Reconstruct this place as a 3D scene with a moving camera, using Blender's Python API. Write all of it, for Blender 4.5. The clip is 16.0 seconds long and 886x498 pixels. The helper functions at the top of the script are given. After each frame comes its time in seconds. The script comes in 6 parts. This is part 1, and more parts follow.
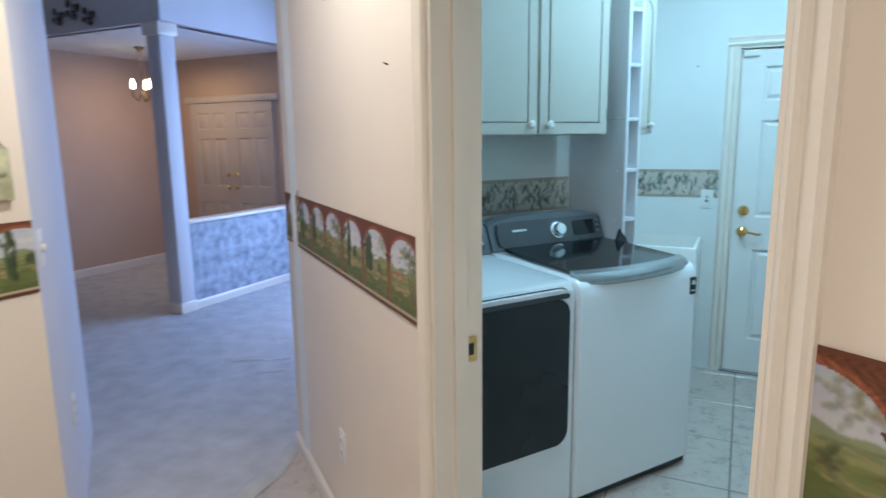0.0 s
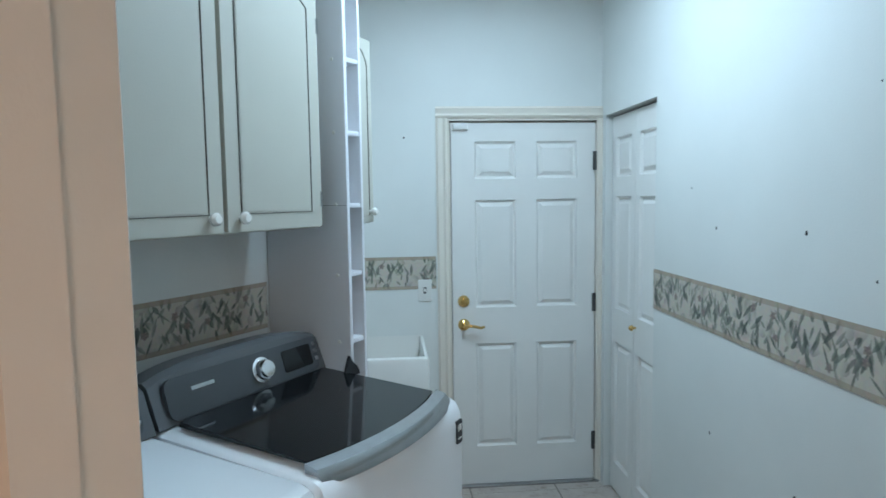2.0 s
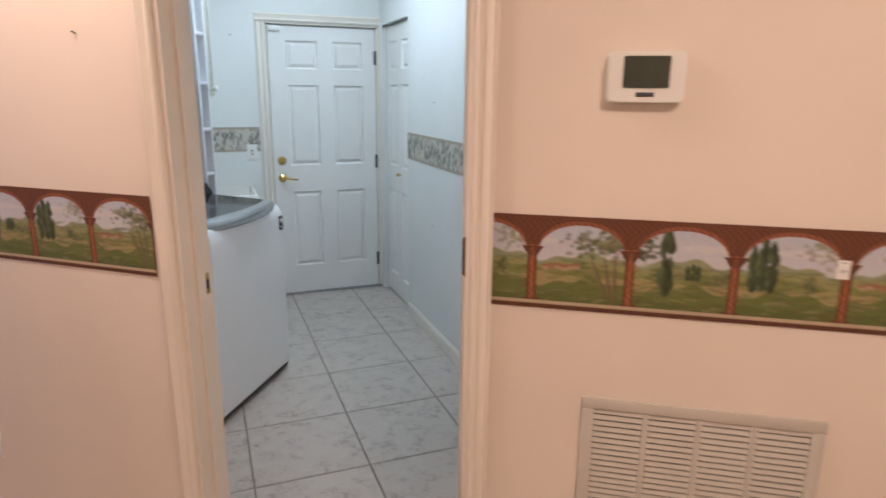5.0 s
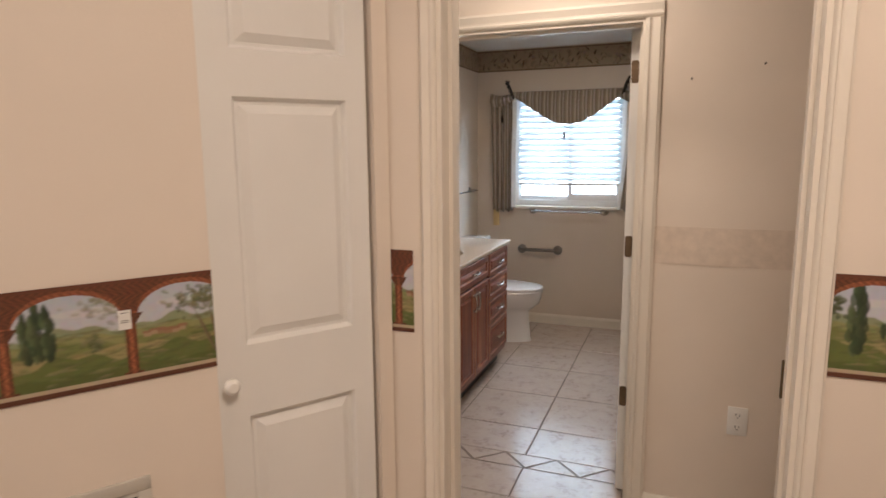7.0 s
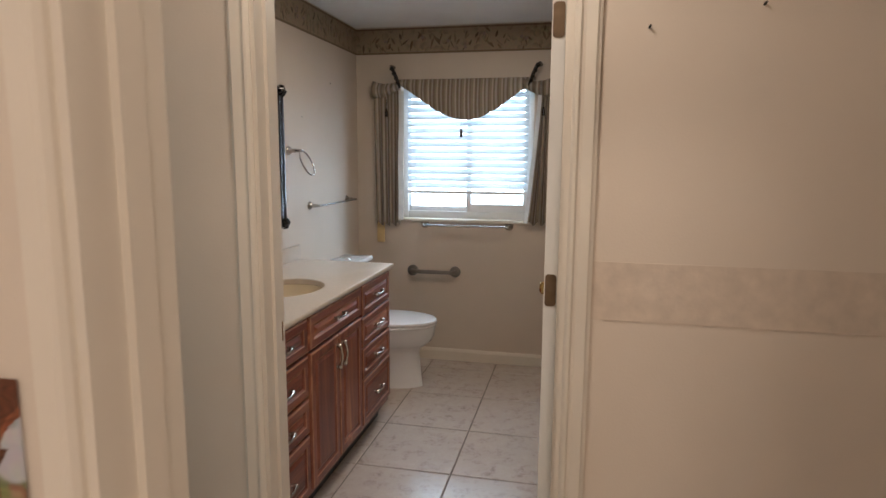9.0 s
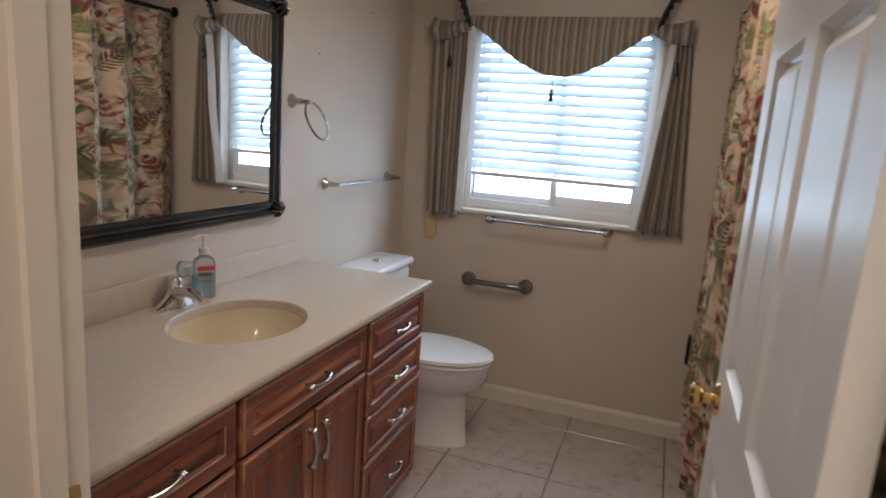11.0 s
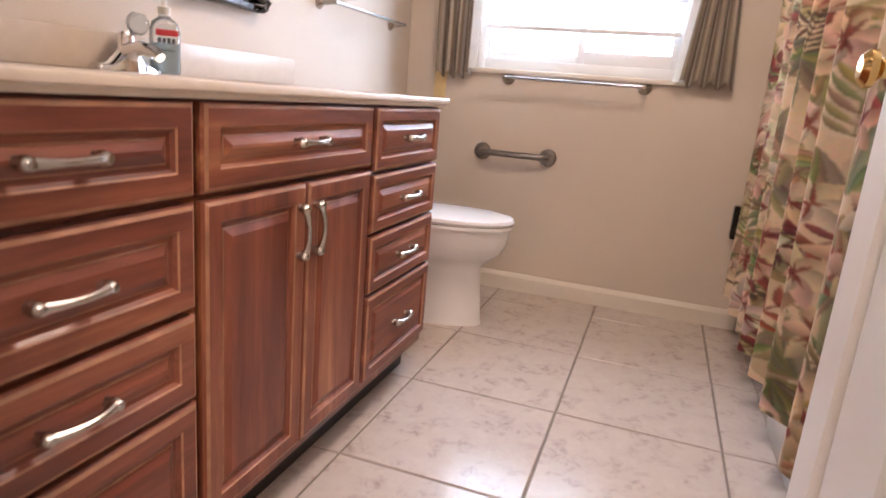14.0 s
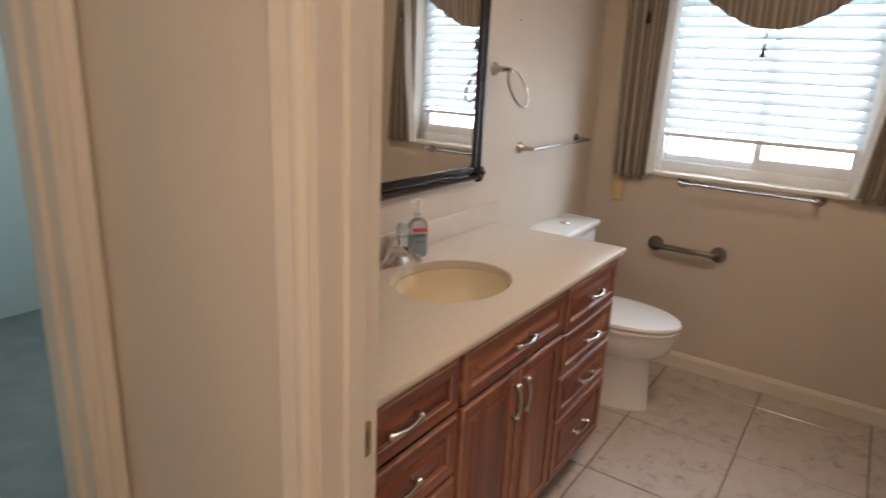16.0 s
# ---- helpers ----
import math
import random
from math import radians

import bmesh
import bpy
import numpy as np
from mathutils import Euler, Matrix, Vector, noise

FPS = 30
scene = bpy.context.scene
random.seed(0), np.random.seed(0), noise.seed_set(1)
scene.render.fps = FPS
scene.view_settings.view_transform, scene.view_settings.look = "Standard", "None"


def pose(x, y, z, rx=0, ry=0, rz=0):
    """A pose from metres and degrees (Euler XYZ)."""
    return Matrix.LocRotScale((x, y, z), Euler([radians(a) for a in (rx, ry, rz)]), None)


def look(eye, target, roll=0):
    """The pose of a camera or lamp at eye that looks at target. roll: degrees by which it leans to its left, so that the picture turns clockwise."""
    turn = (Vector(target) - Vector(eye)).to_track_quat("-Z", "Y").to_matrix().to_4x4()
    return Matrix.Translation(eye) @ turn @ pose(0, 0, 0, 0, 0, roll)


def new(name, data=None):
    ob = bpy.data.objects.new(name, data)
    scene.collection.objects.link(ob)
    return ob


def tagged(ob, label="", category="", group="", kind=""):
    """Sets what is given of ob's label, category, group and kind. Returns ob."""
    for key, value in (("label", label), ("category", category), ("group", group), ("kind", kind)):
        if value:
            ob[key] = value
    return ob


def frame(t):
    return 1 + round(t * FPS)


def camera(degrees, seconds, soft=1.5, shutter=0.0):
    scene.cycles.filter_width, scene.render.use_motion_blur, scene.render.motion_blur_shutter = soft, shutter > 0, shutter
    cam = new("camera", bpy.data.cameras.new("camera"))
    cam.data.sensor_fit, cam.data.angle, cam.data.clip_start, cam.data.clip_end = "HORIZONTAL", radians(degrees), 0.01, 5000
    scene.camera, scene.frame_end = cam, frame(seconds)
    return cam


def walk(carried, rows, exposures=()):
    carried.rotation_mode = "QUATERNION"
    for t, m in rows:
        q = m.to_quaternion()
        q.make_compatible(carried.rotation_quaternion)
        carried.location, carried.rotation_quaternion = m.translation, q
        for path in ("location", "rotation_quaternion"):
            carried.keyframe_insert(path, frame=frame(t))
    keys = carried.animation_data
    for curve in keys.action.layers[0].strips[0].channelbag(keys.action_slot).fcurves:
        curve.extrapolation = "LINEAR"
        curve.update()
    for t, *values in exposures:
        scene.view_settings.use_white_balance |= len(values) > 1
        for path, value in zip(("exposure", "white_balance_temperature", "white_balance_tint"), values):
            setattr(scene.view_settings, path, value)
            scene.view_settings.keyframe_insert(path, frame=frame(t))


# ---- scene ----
cam = camera(70.9, 16.0, 1.5, 0.28)
PATH = [
    (0, (0.413, 0.697, 1.472), (-0.445, 2.47, 1.125), -0.7),
    (0.5, (0.232, 0.919, 1.466), (-0.199, 2.838, 1.103), -2.0),
    (1, (0.125, 1.2, 1.493), (-0.01, 3.157, 1.107), 0.2),
    (1.5, (0.082, 1.464, 1.545), (0.051, 3.448, 1.293), 0.1),
    (2, (0.04, 1.608, 1.584), (0.206, 3.594, 1.415), -0.8),
    (2.5, (0.033, 1.573, 1.554), (0.341, 3.539, 1.359), 1.2),
    (3, (0.046, 1.42, 1.498), (0.318, 3.38, 1.204), 2.8),
    (3.2, (0.04, 1.345, 1.48), (0.267, 3.304, 1.146), 2.3),
    (5.3, (-0.118, 0.067, 1.518), (0.812, 1.767, 1.021), -0.3),
    (5.5, (-0.103, 0.024, 1.492), (1.067, 1.588, 1.064), 0.2),
    (5.6, (-0.073, 0.004, 1.514), (1.191, 1.49, 1.074), 0.5),
    (6, (-0.022, -0.016, 1.497), (1.566, 1.143, 1.126), 0.4),
    (6.5, (0.046, -0.015, 1.486), (1.805, 0.877, 1.158), 0.4),
    (7, (0.191, -0.012, 1.507), (2.032, 0.701, 1.191), -0.5),
    (7.5, (0.412, -0.035, 1.49), (2.314, 0.509, 1.194), 0.4),
    (8, (0.63, -0.006, 1.468), (2.563, 0.438, 1.211), 0.8),
    (8.2, (0.741, 0.027, 1.464), (2.675, 0.465, 1.203), 0.6),
    (10.3, (1.922, 0.276, 1.458), (3.842, 0.704, 1.098), 1.2),
    (10.5, (2.052, 0.313, 1.456), (3.967, 0.766, 1.099), 2.0),
    (11, (2.33, 0.353, 1.424), (4.184, 0.999, 1.044), 4.1),
    (11.5, (2.489, 0.419, 1.359), (4.283, 1.219, 0.981), 4.3),
    (12, (2.55, 0.461, 1.182), (4.36, 1.205, 0.773), 6.9),
    (12.5, (2.588, 0.513, 0.945), (4.427, 1.189, 0.545), 6.4),
    (13, (2.58, 0.472, 0.802), (4.407, 1.156, 0.361), 8.2),
    (13.5, (2.552, 0.452, 0.805), (4.349, 1.174, 0.304), 5.7),
    (14, (2.579, 0.483, 0.883), (4.422, 1.095, 0.406), 4.9),
    (14.5, (2.596, 0.548, 1.12), (4.474, 0.974, 0.582), 3.9),
    (15, (2.525, 0.553, 1.347), (4.388, 1.029, 0.797), 2.3),
    (15.5, (2.368, 0.479, 1.449), (4.161, 1.193, 0.923), 1.9),
    (16, (2.207, 0.431, 1.487), (3.795, 1.508, 0.922), 2.7),
]
EXPOSURES = [
    (0.0, 0.0, 5150, -3), (0.5, 0.08, 5350, -4), (1.0, 0.0, 5600, 1), (1.5, -0.3, 5750, 6), (2.2, -0.3, 6150, 15), (3.2, -0.15, 6700, 21), (5.3, -0.18, 6550, 22), (6.0, -0.38, 6550, 25), (6.5, -0.44, 6200, 11), (7.0, -0.42, 6100, 9),
    (8.2, -0.5, 6050, 6), (10.5, -0.62, 6000, 10), (11.5, -0.64, 5880, 8), (12.5, -0.65, 6050, 11), (13.0, 0.1, 6300, 16), (13.5, 0.63, 6400, 21), (14.5, 0.42, 6400, 19), (15.0, -0.05, 6400, 16), (15.5, -0.32, 6550, 13), (16.0, -0.38, 6850, 13),
]
walk(cam, [(t, look(eye, target, roll)) for t, eye, target, roll in PATH], EXPOSURES)

# ---- light and exposure ----
world = bpy.data.worlds.new("sky_world")
scene.world = world
world.use_nodes = True
wn = world.node_tree.nodes
sky = wn.new("ShaderNodeTexSky")
sky.sky_type = 'NISHITA'
sky.sun_disc = False
sky.sun_elevation = radians(48)
sky.sun_rotation = radians(189)
world.node_tree.links.new(sky.outputs[0], wn["Background"].inputs[0])
wn["Background"].inputs[1].default_value = 0.12


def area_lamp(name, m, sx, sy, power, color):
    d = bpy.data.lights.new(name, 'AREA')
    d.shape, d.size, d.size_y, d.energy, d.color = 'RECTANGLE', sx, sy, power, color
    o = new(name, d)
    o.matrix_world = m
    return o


sun = bpy.data.lights.new("sun", 'SUN')
sun.energy, sun.angle, sun.color = 2.5, radians(0.5), (1.0, 0.95, 0.88)
new("sun", sun).matrix_world = look((0, 0, 10), (0.3, 1.9, 7.9))

HALL_A = radians(-33.49)
HM = Matrix.Translation((0.496, 1.442, 0)) @ Matrix.Rotation(HALL_A, 4, 'Z')


def hp(u, v, z=0.0):
    return HM @ Vector((u, v, z))


# unseen ceiling lamps assumed for laundry, hall, vestibule; daylight in the window openings
area_lamp("laundry_unseen_lamp", Matrix.Translation((0.45, 3.62, 2.66)), 0.35, 0.9, 31, (0.64, 0.87, 1.0))
area_lamp("hall_lamp", Matrix.Translation((0.45, -0.25, 2.56)), 0.5, 0.5, 38, (1.0, 0.78, 0.61))
# second lamp, unseen, added to brighten the corridor wall
area_lamp("corridor_fill", Matrix.Translation(hp(-1.2, -0.40, 2.56)), 0.3, 0.3, 23, (1.0, 0.82, 0.68))
area_lamp("vestibule_lamp", Matrix.Translation((2.20, 0.45, 2.42)), 0.3, 0.3, 13, (1.0, 0.80, 0.64))
area_lamp("bath_window_light", look((5.60, 0.90, 1.50), (2.0, 0.90, 1.2)), 0.9, 0.9, 30, (0.70, 0.84, 1.0))
# added light that lifts the bedroom through an unseen opening
area_lamp("bedroom_fill_light", look((4.68, 3.0, 1.45), (2.0, 3.0, 0.9)), 0.95, 1.0, 24, (0.84, 0.94, 1.0))
# unseen warm lamp added overhead to lift the darker bath walls
area_lamp("bath_fill_lamp", Matrix.Translation((4.15, 0.60, 2.29)), 0.5, 0.3, 14, (1.0, 0.80, 0.62))
# stands for an assumed living room window that stays out of view
area_lamp("living_window_light", look((-2.3, 6.25, 1.5), (-2.6, 2.0, 0.7)), 1.6, 1.6, 98, (0.49, 0.59, 1.0))
area_lamp("entry_lamp", Matrix.Translation((-5.2, 5.5, 2.36)), 0.25, 0.25, 11, (1.0, 0.62, 0.32))


# ---- materials ----
def material(name, base, rough=0.5, metal=0.0, vary=0.08, scale=8.0, bump=0.0, bump_scale=60.0, coat=0.0, second=None, spec=0.5):
    m = bpy.data.materials.new(name)
    m.use_nodes = True
    nt = m.node_tree
    b = nt.nodes["Principled BSDF"]
    b.inputs["Roughness"].default_value = rough
    b.inputs["Metallic"].default_value = metal
    b.inputs["Coat Weight"].default_value = coat
    b.inputs["Specular IOR Level"].default_value = spec
    co = nt.nodes.new("ShaderNodeTexCoord")
    n1 = nt.nodes.new("ShaderNodeTexNoise")
    n1.inputs["Scale"].default_value = scale
    n1.inputs["Detail"].default_value = 6
    nt.links.new(co.outputs["Object"], n1.inputs["Vector"])
    ramp = nt.nodes.new("ShaderNodeValToRGB")
    c2 = second if second else tuple(c * (1 - vary) for c in base)
    hi = tuple(min(1, c * (1 + vary * 0.5)) for c in base)
    ramp.color_ramp.elements[0].position = 0.3
    ramp.color_ramp.elements[1].position = 0.7
    ramp.color_ramp.elements[0].color = (*c2, 1)
    ramp.color_ramp.elements[1].color = (*hi, 1)
    nt.links.new(n1.outputs["Fac"], ramp.inputs["Fac"])
    nt.links.new(ramp.outputs["Color"], b.inputs["Base Color"])
    if bump:
        n2 = nt.nodes.new("ShaderNodeTexNoise")
        n2.inputs["Scale"].default_value = bump_scale
        n2.inputs["Detail"].default_value = 4
        nt.links.new(co.outputs["Object"], n2.inputs["Vector"])
        bp = nt.nodes.new("ShaderNodeBump")
        bp.inputs["Strength"].default_value = bump
        bp.inputs["Distance"].default_value = 0.01
        nt.links.new(n2.outputs["Fac"], bp.inputs["Height"])
        nt.links.new(bp.outputs["Normal"], b.inputs["Normal"])
        mr = nt.nodes.new("ShaderNodeMapRange")
        mr.inputs["To Min"].default_value = max(0.02, rough - 0.06)
        mr.inputs["To Max"].default_value = min(1, rough + 0.06)
        nt.links.new(n1.outputs["Fac"], mr.inputs["Value"])
        nt.links.new(mr.outputs["Result"], b.inputs["Roughness"])
    return m


M_HALL = material("hall_paint", (0.74, 0.655, 0.56), 0.6, vary=0.05, scale=2.0, bump=0.06, bump_scale=160)
M_LAUN = material("laundry_paint", (0.74, 0.75, 0.72), 0.55, vary=0.05, scale=2.0, bump=0.06, bump_scale=160)
M_BATH = material("bath_paint", (0.66, 0.58, 0.49), 0.55, vary=0.05, scale=2.0, bump=0.06, bump_scale=160)
M_LIVING = material("living_paint", (0.62, 0.60, 0.60), 0.7, vary=0.05, scale=2.0, bump=0.05, bump_scale=120)
M_ENTRY = material("entry_paint", (0.53, 0.38, 0.28), 0.7, vary=0.06, scale=2.0, bump=0.05, bump_scale=120)
M_BEDROOM = material("bedroom_paint", (0.45, 0.55, 0.55), 0.7, vary=0.05, scale=2.0)
M_CEIL = material("ceiling_paint", (0.80, 0.80, 0.80), 0.8, vary=0.04, scale=5, bump=0.3, bump_scale=90)
M_TRIM = material("trim_paint", (0.76, 0.70, 0.61), 0.35, vary=0.05, scale=3.0, bump=0.03, bump_scale=200)
M_DOOR = material("door_paint", (0.79, 0.775, 0.74), 0.36, vary=0.04, scale=3.0, bump=0.03, bump_scale=120)
M_GROUT = material("grout", (0.19, 0.16, 0.135), 0.9, vary=0.25, scale=12)
M_CARPET = material("carpet", (0.58, 0.56, 0.55), 0.95, vary=0.16, scale=7, bump=0.8, bump_scale=420)
M_DARKCARPET = material("bedroom_carpet", (0.28, 0.34, 0.33), 0.95, vary=0.15, scale=7, bump=0.8, bump_scale=420)


def part(name, bm, mat, parent=None, label="", smooth=0.6):
    me = bpy.data.meshes.new(name)
    bmesh.ops.remove_doubles(bm, verts=bm.verts, dist=1e-6)
    bmesh.ops.recalc_face_normals(bm, faces=bm.faces)
    if smooth:
        for e in bm.edges:
            e.smooth = len(e.link_faces) == 2 and e.calc_face_angle(3.2) < smooth
        for f in bm.faces:
            f.smooth = True
    bm.to_mesh(me)
    bm.free()
    for mm in (mat if isinstance(mat, (list, tuple)) else [mat]):
        me.materials.append(mm)
    o = new(name, me)
    if parent is not None:
        o.parent = parent
    if label:
        o["label"] = label
    return o


def thing(name, m, label, category, group="", kind=""):
    o = new(name)
    o.empty_display_size = 0.05
    o.matrix_world = m
    return tagged(o, label, category, group, kind)


def B():
    return bmesh.new()


def box(bm, x0, x1, y0, y1, z0, z1, bev=0.0, seg=2, mat=0):
    g = bmesh.ops.create_cube(bm, size=1.0)
    vs = g["verts"]
    for v in vs:
        v.co = Vector((x0 + (v.co.x + 0.5) * (x1 - x0), y0 + (v.co.y + 0.5) * (y1 - y0), z0 + (v.co.z + 0.5) * (z1 - z0)))
    fs = list({f for v in vs for f in v.link_faces})
    for f in fs:
        f.material_index = mat
    if bev:
        es = list({e for v in vs for e in v.link_edges})
        bmesh.ops.bevel(bm, geom=es, offset=bev, segments=seg, profile=0.5, affect='EDGES')
    return bm


def boxpart(name, mat, parent, x0, x1, y0, y1, z0, z1, bev=0.0, label="", seg=2):
    return part(name, box(B(), x0, x1, y0, y1, z0, z1, bev, seg), mat, parent, label)


def lathe(bm, profile, m=Matrix(), seg=24, sx=1.0, sy=1.0):
    rings = []
    for r, z in profile:
        if r < 1e-6:
            rings.append([bm.verts.new(m @ Vector((0, 0, z)))])
        else:
            rings.append([bm.verts.new(m @ Vector((sx * r * math.cos(2 * math.pi * i / seg), sy * r * math.sin(2 * math.pi * i / seg), z))) for i in range(seg)])
    for a, b in zip(rings, rings[1:]):
        for i in range(seg):
            j = (i + 1) % seg
            if len(a) == 1 and len(b) == 1:
                continue
            if len(a) == 1:
                bm.faces.new((a[0], b[i], b[j]))
            elif len(b) == 1:
                bm.faces.new((a[i], a[j], b[0]))
            else:
                bm.faces.new((a[i], a[j], b[j], b[i]))
    for ring in (rings[0], rings[-1]):
        if len(ring) > 2:
            try:
                bm.faces.new(ring)
            except ValueError:
                pass
    return bm


def tube(bm, pts, r, seg=10, closed=False):
    pts = [Vector(p) for p in pts]
    n = len(pts)
    rings = []
    prev = None
    for i, p in enumerate(pts):
        a = pts[i - 1] if (i > 0 or closed) else p
        b = pts[(i + 1) % n] if (i < n - 1 or closed) else p
        d = (b - a).normalized()
        if prev is None:
            up = Vector((0, 0, 1)) if abs(d.z) < 0.9 else Vector((1, 0, 0))
            s = d.cross(up).normalized()
        else:
            s = (prev - d * prev.dot(d)).normalized()
        prev = s
        w = d.cross(s)
        rr = r[i] if isinstance(r, (list, tuple)) else r
        rings.append([bm.verts.new(p + s * rr * math.cos(2 * math.pi * k / seg) + w * rr * math.sin(2 * math.pi * k / seg)) for k in range(seg)])
    pairs = list(zip(rings, rings[1:])) + ([(rings[-1], rings[0])] if closed else [])
    for a, b in pairs:
        for k in range(seg):
            bm.faces.new((a[k], a[(k + 1) % seg], b[(k + 1) % seg], b[k]))
    if not closed:
        bm.faces.new(rings[0])
        bm.faces.new(rings[-1])
    return bm


RAISED = [(0, 0), (0.003, 0.005), (0.008, 0.0145), (0.015, 0.0155), (0.036, 0.003)]


def panelled(bm, x0, x1, z0, z1, y, out, panels, profile=RAISED, mat=0, highlit=()):
    """A face in the plane y, seen from the side out (+1 or -1), with panels (x0, x1, z0, z1) sunk and raised by the profile."""
    xs = sorted({x0, x1, *[p[0] for p in panels], *[p[1] for p in panels]})
    zs = sorted({z0, z1, *[p[2] for p in panels], *[p[3] for p in panels]})

    def quad(c, m=mat):
        f = bm.faces.new([bm.verts.new(q) for q in c])
        f.material_index = m
    for xa, xb in zip(xs, xs[1:]):
        for za, zb in zip(zs, zs[1:]):
            cx, cz = (xa + xb) / 2, (za + zb) / 2
            if any(p[0] < cx < p[1] and p[2] < cz < p[3] for p in panels):
                continue
            quad(((xa, y, za), (xb, y, za), (xb, y, zb), (xa, y, zb)))
    for p in panels:
        loops = []
        for inset, dep in profile:
            yy = y - out * dep
            a, b, c, d = p[0] + inset, p[1] - inset, p[2] + inset, p[3] - inset
            loops.append([(a, yy, c), (b, yy, c), (b, yy, d), (a, yy, d)])
        for k, (l0, l1) in enumerate(zip(loops, loops[1:])):
            for i in range(4):
                quad((l0[i], l0[(i + 1) % 4], l1[(i + 1) % 4], l1[i]), mat + 1 if k in highlit else mat)
        quad(loops[-1])
    return bm


def leaf_mesh(w, h, t, panels, profile=RAISED):
    """A door leaf from x 0..w, y 0..t, z 0..h with panels on both faces."""
    bm = B()
    panelled(bm, 0, w, 0, h, 0, -1, panels, profile)
    panelled(bm, 0, w, 0, h, t, 1, panels, profile)
    for c in (((0, 0, 0), (0, t, 0), (0, t, h), (0, 0, h)), ((w, 0, 0), (w, t, 0), (w, t, h), (w, 0, h)), ((0, 0, 0), (w, 0, 0), (w, t, 0), (0, t, 0)), ((0, 0, h), (w, 0, h), (w, t, h), (0, t, h))):
        bm.faces.new([bm.verts.new(q) for q in c])
    return bm


# ---- structure ----
def along(a, b):
    """A pose at a, with local x towards b."""
    a, b = Vector((a[0], a[1], 0)), Vector((b[0], b[1], 0))
    d = b - a
    return Matrix.Translation(a) @ Matrix.Rotation(math.atan2(d.y, d.x), 4, 'Z'), d.length


def wall(name, a, b, thick, h, front, back, openings=(), label="", z0=0.0):
    """A wall from a to b; its front face on the line, its body to the left of the line (thick > 0). openings: (x0, x1, z0, z1)."""
    m, n = along(a, b)
    bm = B()
    xs = sorted({0, n, *[o[0] for o in openings], *[o[1] for o in openings]})
    for xa, xb in zip(xs, xs[1:]):
        cuts = sorted((o[2], o[3]) for o in openings if o[0] <= xa + 1e-6 and o[1] >= xb - 1e-6)
        z = z0
        for c0, c1 in cuts:
            if c0 > z + 1e-6:
                box(bm, xa, xb, min(0, thick), max(0, thick), z, c0)
            z = c1
        if h > z:
            box(bm, xa, xb, min(0, thick), max(0, thick), z, h)
    o = part(name, bm, [front, back], None, smooth=0)
    for p in o.data.polygons:
        p.material_index = 1 if (p.center.y / thick) > 0.999 else 0
    o.matrix_world = m
    return tagged(o, label, "wall", kind="structure")


def slab(name, pts, z0, z1, mat, label, category):
    bm = B()
    lo = [bm.verts.new((p[0], p[1], z0)) for p in pts]
    hi = [bm.verts.new((p[0], p[1], z1)) for p in pts]
    bm.faces.new(lo)
    bm.faces.new(hi)
    for i in range(len(pts)):
        j = (i + 1) % len(pts)
        bm.faces.new((lo[i], lo[j], hi[j], hi[i]))
    return tagged(part(name, bm, mat, None, smooth=0), label, category, kind="structure")


LAUN_U = -2.19         # laundry's wall behind the machines
XR = 1.165             # laundry's wall across from the machines
YB = 4.86              # wall of the back door
XC = 1.638             # wall with the way into the vestibule
XD = 2.74             # wall of the bath door
XE = 5.435             # wall of the bath window
YL = 1.685             # wall of the mirror
HH = 2.6

# hall walls
wall("wall_hall_corridor", hp(-2.46, 0.165), hp(-0.83, 0.005), 0.12, HH, M_HALL, M_LAUN, label="cream painted hall wall beside the laundry door")
wall("wall_hall", hp(-0.83, 0), hp(1.36, 0), 0.12, HH, M_HALL, M_LAUN, [(0, 0.780, 0, 2.03), (1.735, 2.15, 0, 2.03)], label="cream painted hall wall with thermostat and return-air grille")
wall("wall_vestibule_door", (XC, 0.80), (XC, -2.2), 0.122, HH, M_HALL, M_HALL, [(0.24, 1.065, 0, 2.03)], label="cream painted wall with a cased opening to the vestibule")
wall("wall_hall_south", (XC, -2.2), (-1.5, -2.2), 0.12, HH, M_HALL, M_HALL, label="plain cream painted hall wall")
pe = hp(-1.86, -0.78)
wall("wall_hall_west", (pe.x, -2.2), (pe.x, pe.y), 0.12, HH, M_HALL, M_LIVING, label="cream painted hall wall with a hanging plaque")
wall("wall_corridor_west", hp(-1.86, -0.78), hp(-3.145, -0.70), 0.10, HH, M_LIVING, M_LIVING, label="pale painted corridor wall in bluish daylight")
# laundry
wall("wall_laundry_west", hp(LAUN_U, 0.14), hp(LAUN_U, 1.95), 0.11, 2.7, M_LAUN, M_LIVING, label="white painted laundry wall behind the machines")
pk = hp(LAUN_U, 1.95)
wall("wall_laundry_alcove", (pk.x, pk.y), (pk.x, YB), 0.11, 2.7, M_LAUN, M_LIVING, label="white painted alcove wall beside the utility sink")
wall("wall_laundry_north", (-1.9, YB), (XR + 0.8, YB), 0.12, 2.7, M_LAUN, M_LAUN, [(2.24, 3.05, 0, 1.985)], label="white painted laundry wall with the back door")
wall("wall_laundry_east", (XR, 1.10), (XR, YB), -0.11, 2.7, M_LAUN, M_LAUN, [(3.08, 3.70, 0, 1.99)], label="white painted laundry wall with nail holes and a closet")
wall("wall_laundry_closet", (XR + 0.75, 3.9), (XR + 0.75, YB), -0.05, 2.7, M_LAUN, M_LAUN, label="plain back of the laundry closet")
